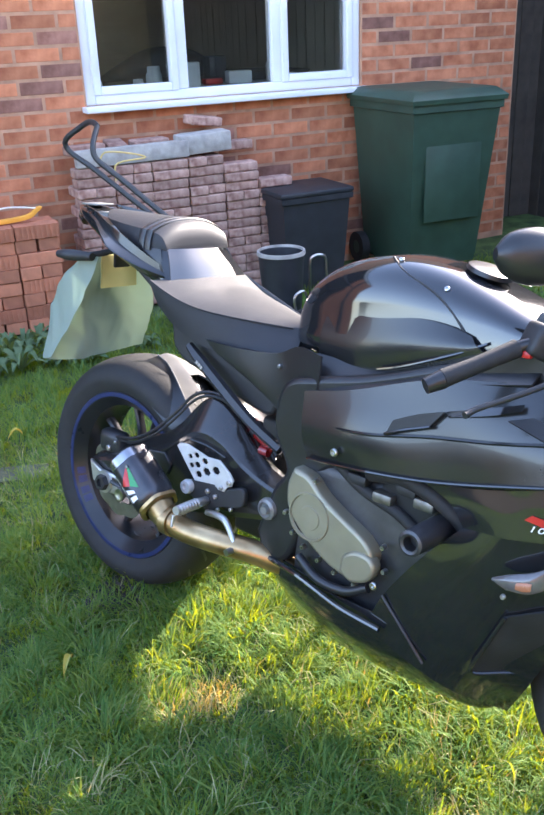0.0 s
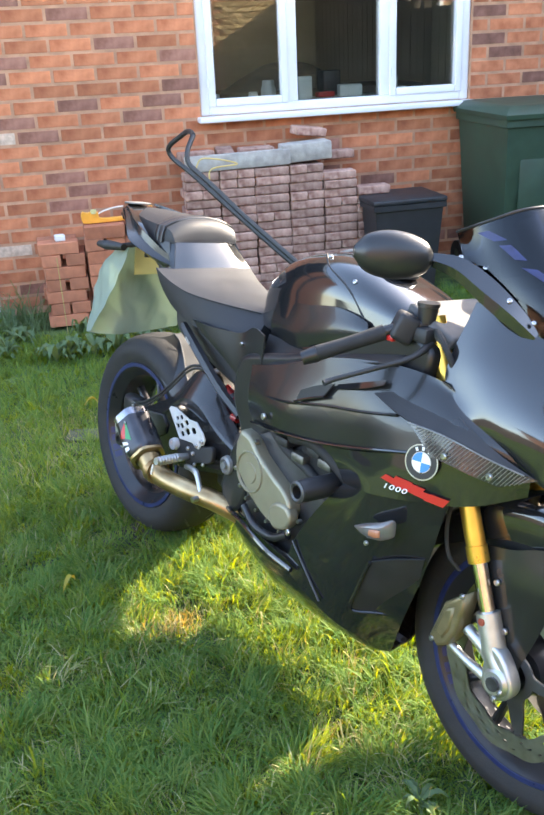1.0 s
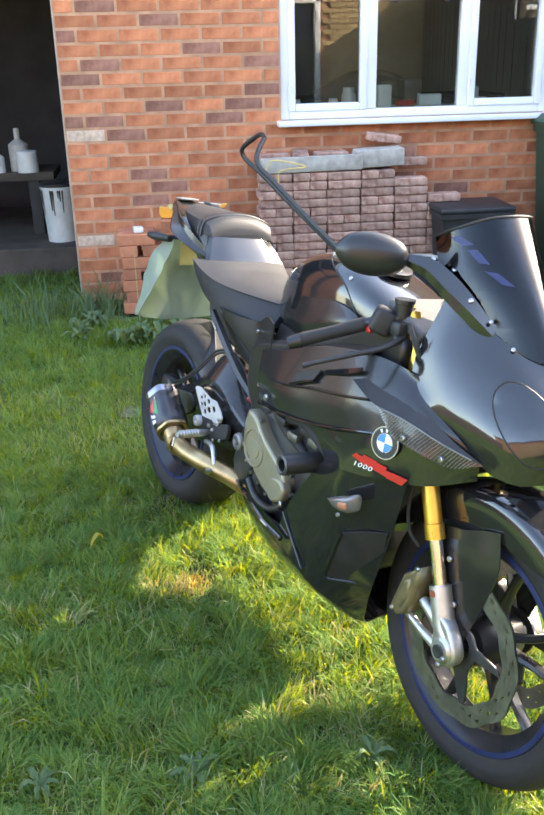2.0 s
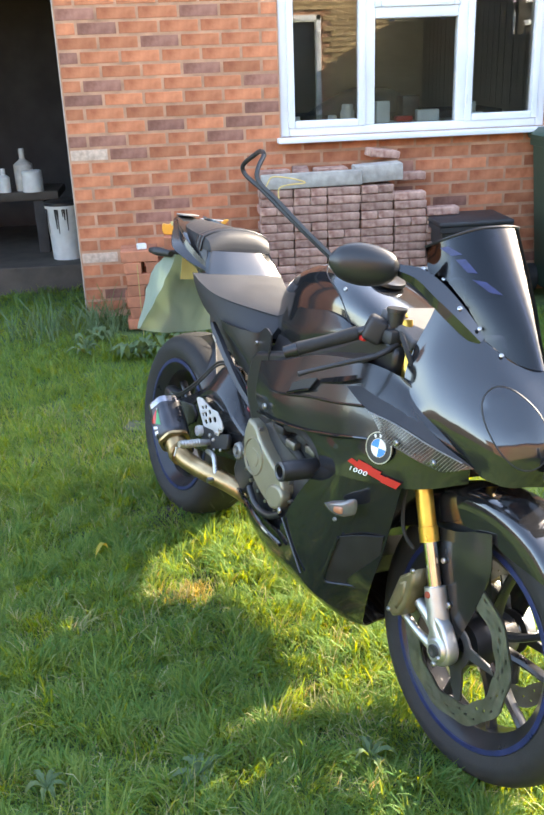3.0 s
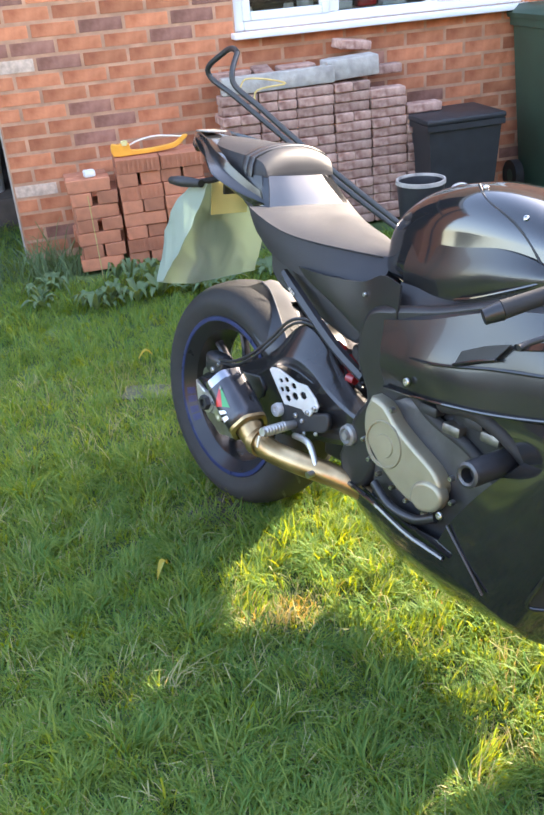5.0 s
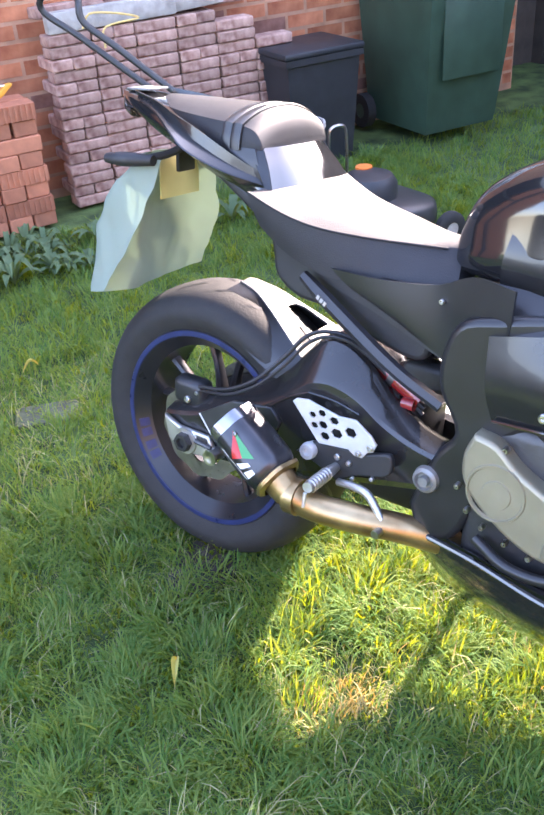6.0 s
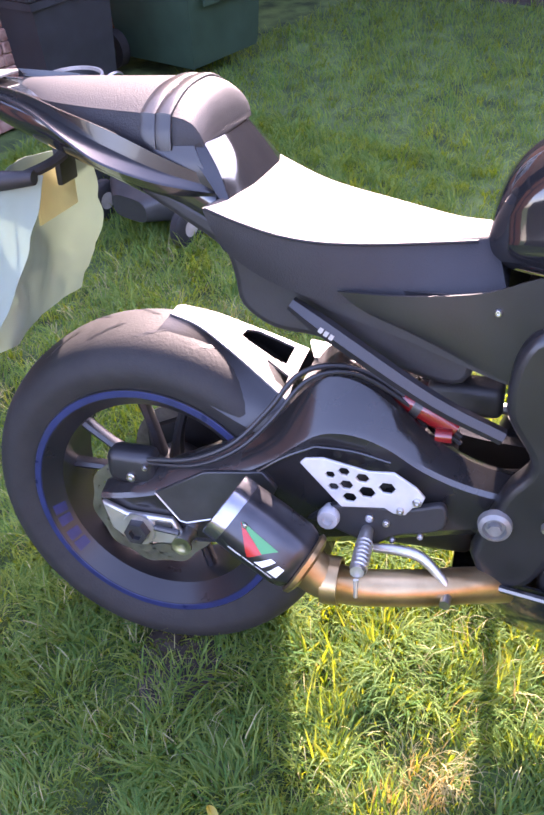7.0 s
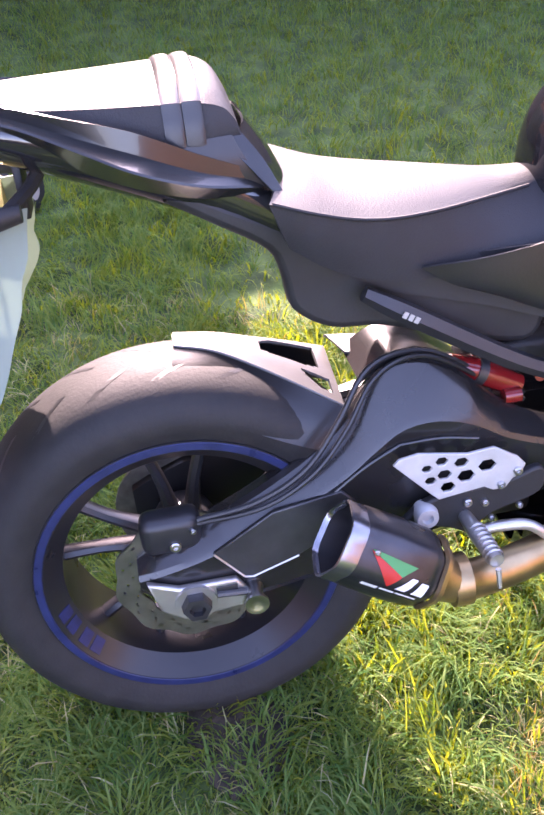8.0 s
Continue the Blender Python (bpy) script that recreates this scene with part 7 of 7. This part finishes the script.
def blades(name, xy, length, width, material, label, category, seed, lean=0.75, kind="stuff"):
    """Many bent blades as one mesh, each one two quads and a tip; they stand in tufts that fall different ways."""
    rs = np.random.RandomState(seed)
    n = len(xy)
    tall = 1 + 0.42 * clumps(xy, 0.16, seed + 1) + 0.22 * clumps(xy, 0.55, seed + 2)
    ang = rs.uniform(0, 2 * math.pi, n)
    L = length * rs.uniform(0.5, 1.35, n) * np.clip(tall, 0.35, 1.9)
    W = width * rs.uniform(0.6, 1.3, n)
    d = np.c_[np.cos(ang), np.sin(ang)]
    fall = np.c_[clumps(xy, 0.20, seed + 3), clumps(xy, 0.20, seed + 4)]
    d = d + 1.1 * fall
    d /= np.linalg.norm(d, axis=1, keepdims=True) + 1e-9
    s = np.c_[-d[:, 1], d[:, 0]] + rs.normal(0, 0.25, (n, 2))
    ln = np.clip(lean * rs.uniform(0.35, 1.25, n) * (1 + 0.25 * clumps(xy, 0.3, seed + 5)), 0, 1.18)
    sway = rs.normal(0, 0.22, n)
    z0 = 0.012 * np.sin(1.7 * xy[:, 0] + 0.6) * np.sin(1.3 * xy[:, 1]) + 0.006 * np.sin(5.1 * xy[:, 0]) * np.cos(4.3 * xy[:, 1]) - 0.018
    co = np.zeros((n, 7, 3))
    for k, (f, w) in enumerate(((0, 1.0), (0.40, 0.95), (0.75, 0.65))):
        bend = ln * f ** 1.6
        c = xy + d * (L * bend)[:, None] + s * (L * sway * f * f)[:, None]
        z = z0 + L * f * np.sqrt(np.clip(1 - (ln * f * 0.82) ** 2, 0.05, 1))
        co[:, 2 * k, :2], co[:, 2 * k + 1, :2] = c - s * (W * w / 2)[:, None], c + s * (W * w / 2)[:, None]
        co[:, 2 * k, 2] = co[:, 2 * k + 1, 2] = z
    co[:, 6, :2] = xy + d * (L * ln)[:, None] + s * (L * sway)[:, None]
    co[:, 6, 2] = z0 + L * np.sqrt(np.clip(1 - (ln * 0.9) ** 2, 0.03, 1)) * 0.95
    base = (np.arange(n) * 7)[:, None]
    loops = np.concatenate([base + [0, 1, 3, 2], base + [2, 3, 5, 4], base + [4, 5, 6]], axis=1).ravel()
    me = bpy.data.meshes.new(name)
    me.vertices.add(n * 7)
    me.vertices.foreach_set("co", co.ravel())
    me.loops.add(len(loops))
    me.loops.foreach_set("vertex_index", loops.astype(np.int32))
    me.polygons.add(n * 3)
    starts = ((np.arange(n) * 11)[:, None] + [0, 4, 8]).ravel()
    me.polygons.foreach_set("loop_start", starts.astype(np.int32))
    me.polygons.foreach_set("loop_total", np.tile([4, 4, 3], n).astype(np.int32))
    me.update(calc_edges=True)
    me.materials.append(material)
    return tagged(new(name, me), label, category, kind=kind)


rs = np.random.RandomState(4)


def scatter(n, x0, x1, y0, y1):
    return np.c_[rs.uniform(x0, x1, n), rs.uniform(y0, y1, n)]


def thin_out(xy, spots):
    keep = np.ones(len(xy), bool)
    for x, y, r, left in spots:
        near = ((xy[:, 0] - x) ** 2 + (xy[:, 1] - y) ** 2) < (r * rs.uniform(0.6, 1.2, len(xy))) ** 2
        keep &= ~(near & (rs.uniform(0, 1, len(xy)) > left))
    return xy[keep]


BARE = [(0.84, 1.76, 0.10, 0.25), (0.80, 2.24, 0.13, 0.5), (0.70, 3.10, 0.08, 0.55), (0.92, 2.33, 0.10, 0.1), (0.45, 1.63, 0.12, 0.6)]
xy = thin_out(np.vstack([scatter(150000, -0.3, 1.9, 0.35, 2.7), scatter(12000, -0.7, -0.3, 0.35, 2.7), scatter(70000, -0.7, 3.0, 2.7, 4.5), scatter(62000, 1.9, 4.9, 0.3, 5.3), scatter(30000, -3.5, -0.7, 0.3, 4.9)]), BARE)
xy = np.vstack([xy, scatter(18000, -2.0, 0.30, 4.5, 5.78)])
xy = xy[~((xy[:, 1] > 4.55) & (xy[:, 0] > 0.35))]
blades("grass", xy, 0.050, 0.0030, grass_mat, "rough green lawn grass", "grass", 21, 0.95)
wide = np.vstack([scatter(80000, -5.8, 4.9, -3.9, 0.35), scatter(18000, -5.8, -3.5, 0.35, 4.9)])
blades("grass", wide, 0.060, 0.0070, grass_mat, "rough green lawn grass behind the camera", "grass", 27, 0.9)
tuft = np.vstack([rs.normal((cx, cy), 0.05, (70, 2)) for cx, cy in scatter(150, -0.6, 2.4, 0.5, 4.3)])
blades("grass", thin_out(tuft, BARE), 0.078, 0.0034, grass_mat, "taller tufts in the rough lawn", "grass", 22, 0.85)
dry = np.vstack([rs.normal((0.83, 1.74), (0.06, 0.05), (420, 2)), rs.normal((1.05, 1.15), (0.14, 0.10), (500, 2)), rs.normal((0.45, 1.63), (0.10, 0.08), (120, 2)), scatter(15000, -0.6, 2.0, 0.4, 3.4)])
blades("straw", dry, 0.050, 0.0020, straw_mat, "dry straw-coloured grass", "straw", 23, 0.95)


def rosette(name, label, x, y, r, n, material, seed, height=0.03, toothed=True):
    """A weed: long leaves round one crown, each leaf a part."""
    rg = random.Random(seed)
    ob = thing(name, label, "weed", pose(x, y, ground_height(x, y) - 0.005), "lawn weeds")
    for i in range(n):
        bm = bmesh.new()
        a = 2 * math.pi * i / n + rg.uniform(-0.3, 0.3)
        L, up = r * rg.uniform(0.7, 1.15), height * rg.uniform(0.6, 1.6)
        rows = []
        for k in range(9):
            f = k / 8
            w = 0.16 * L * math.sin(math.pi * min(1, 0.12 + f * 0.88)) ** 0.7 * (1 if not toothed or k % 2 else 0.6)
            px, py = L * f * math.cos(a), L * f * math.sin(a)
            z = up * math.sin(math.pi * f * 0.85) + 0.01
            rows.append([bm.verts.new((px - w * math.sin(a) * j, py + w * math.cos(a) * j, z + abs(j) * 0.006)) for j in (-1, 0, 1)])
        for p, q in zip(rows, rows[1:]):
            for j in range(2):
                bm.faces.new((p[j], p[j + 1], q[j + 1], q[j]))
        part("leaf", bm, material, ob)
    return ob


rosette("dandelion", "broad-leaved dandelion in the grass", 1.23, 0.97, 0.055, 9, weed_mat, 1, 0.022)
rosette("dandelion", "broad-leaved dandelion in the grass", 0.85, 0.97, 0.06, 10, weed_mat, 2, 0.022)
rosette("dandelion", "broad-leaved dandelion in the grass", 0.52, 0.98, 0.05, 8, weed_mat, 3, 0.022)
rg = random.Random(9)
for i in range(34):
    rosette("wall_weed", "leafy weed growing at the foot of the wall", rg.uniform(0.30, 1.15) if i < 24 else rg.uniform(1.1, 1.9), rg.uniform(4.02, 4.45), rg.uniform(0.07, 0.12), rg.randint(7, 12), weed_mat, 30 + i, rg.uniform(0.03, 0.07), False)
climb = np.vstack([rs.normal((0.42, 4.72), (0.10, 0.10), (260, 2)), rs.normal((0.20, 4.65), (0.16, 0.15), (260, 2))])
blades("weed_tuft", climb, 0.15, 0.006, weed_mat, "tall ragged weeds beside the wall end", "weeds", 31, 0.6)


def fallen_leaf(x, y, turn, size):
    bm = bmesh.new()
    rows = []
    for k in range(9):
        f = k / 8
        w = size * 0.10 * math.sin(math.pi * f) ** 0.8
        rows.append([bm.verts.new(((f - 0.5) * size, w * j, 0.008 * abs(j) + 0.030 * math.sin(3 * f))) for j in (-1, 0, 1)])
    for p, q in zip(rows, rows[1:]):
        for j in range(2):
            bm.faces.new((p[j], p[j + 1], q[j + 1], q[j]))
    bmesh.ops.remove_doubles(bm, verts=bm.verts, dist=1e-6)
    ob = finish("fallen_leaf", bm, dead_leaf)
    ob.matrix_world = pose(x, y, 0.035, 4, 6, turn)
    return tagged(ob, "curled yellow-green leaf lying on the grass", "leaf")


fallen_leaf(0.579, 1.934, 62, 0.075)
fallen_leaf(0.72, 3.30, 20, 0.06)
# Low block sunk in the lawn in place of a dirt patch.
slab = finish("paving_slab", box(0.20, 0.11, 0.05, (0, 0, 0), 0.012, 2), dirt_brown)
slab.matrix_world = pose(0.70, 3.10, -0.034, 2, 0, -18)
tagged(slab, "flat block standing in for a patch of dirt in the lawn", "paving slab")
hollow = finish("bare_patch", smooth_body([(-0.13, 0.02, -0.012, 0.004, 1), (-0.06, 0.075, -0.014, 0.008, 1), (0.02, 0.08, -0.014, 0.010, 1), (0.10, 0.05, -0.012, 0.006, 1), (0.14, 0.015, -0.012, 0.002, 1)], 14, 20), bare_earth)
hollow.matrix_world = pose(0.80, 2.22, 0.0, 0, 0, 25)
tagged(hollow, "bare dark earth worn by the tyre", "bare earth", kind="stuff")

# ---- bricks of the house wall, last ----
DARK_SPOTS = [(0.516, 1.366), (0.866, 1.597), (1.088, 1.751), (0.864, 1.135), (0.648, 0.981), (0.751, 0.750), (1.231, 1.058), (1.452, 1.366), (1.441, 1.212), (0.736, 0.596), (0.333, 1.52), (1.103, 1.443)]
PHASE = 0.057


def is_dark(x, z):
    return any(abs(x - a) < 0.09 and abs(z - b) < 0.036 for a, b in DARK_SPOTS)


def lay_wall():
    full = cuboid_mesh("brick", PITCH - 0.012, 0.06, COURSE - 0.012, 0.004, brick_red)
    half = cuboid_mesh("brick", PITCH / 2 - 0.012, 0.06, COURSE - 0.012, 0.004, brick_red)
    meshes = {}
    for key, me in (("full", full), ("half", half)):
        meshes[key, 0] = me
        for i, mt in ((1, brick_dark), (2, brick_lime)):
            c = me.copy()
            c.materials.clear()
            c.materials.append(mt)
            meshes[key, i] = c
    rest = bmesh.new()
    rest_dark = bmesh.new()
    rg = random.Random(77)
    count = 0
    row = 0
    while True:
        z = PHASE + row * COURSE
        if z > 2.5:
            break
        x = WALL_X0 + (-PITCH / 2 if row % 2 else 0.0)
        while x < WALL_X1 - 0.02:
            x0, x1 = max(x, WALL_X0), min(x + PITCH, WALL_X1)
            x += PITCH
            spans = [(x0, x1)]
            if WIN_Z0 - 0.045 < z < WIN_Z1:
                spans = [(a, b) for a, b in ((x0, min(x1, WIN_X0)), (max(x0, WIN_X1), x1)) if b - a > 0.03]
            for a, b in spans:
                if b - a < 0.03:
                    continue
                cx, w = (a + b) / 2, b - a - 0.012
                dark = 1 if is_dark(cx, z) or rg.random() < 0.09 else 0
                if a < WALL_X0 + 0.02 and row in (4, 12):
                    dark = 2
                y = WALL_Y + 0.0325 + rg.uniform(-0.0008, 0.0008)
                if z < 1.95 and cx < 3.0 and count < 300:
                    key = "full" if w > 0.15 else "half"
                    o = new("brick", meshes[key, dark])
                    o.parent = wall_n
                    o.matrix_world = pose(cx, y, z) @ Matrix.Diagonal((w / ((PITCH if key == "full" else PITCH / 2) - 0.012), 1, 1, 1))
                    count += 1
                else:
                    box(w, 0.06, COURSE - 0.012, (cx, y, z), 0.004, 1, bm=rest_dark if dark else rest)
        row += 1
    part("brickwork", rest, brick_rest, wall_n, "orange-red bricks", 0)["kind"] = "stuff"
    part("dark_brickwork", rest_dark, brick_dark, wall_n, "dark bricks", 0)["kind"] = "stuff"


lay_wall()
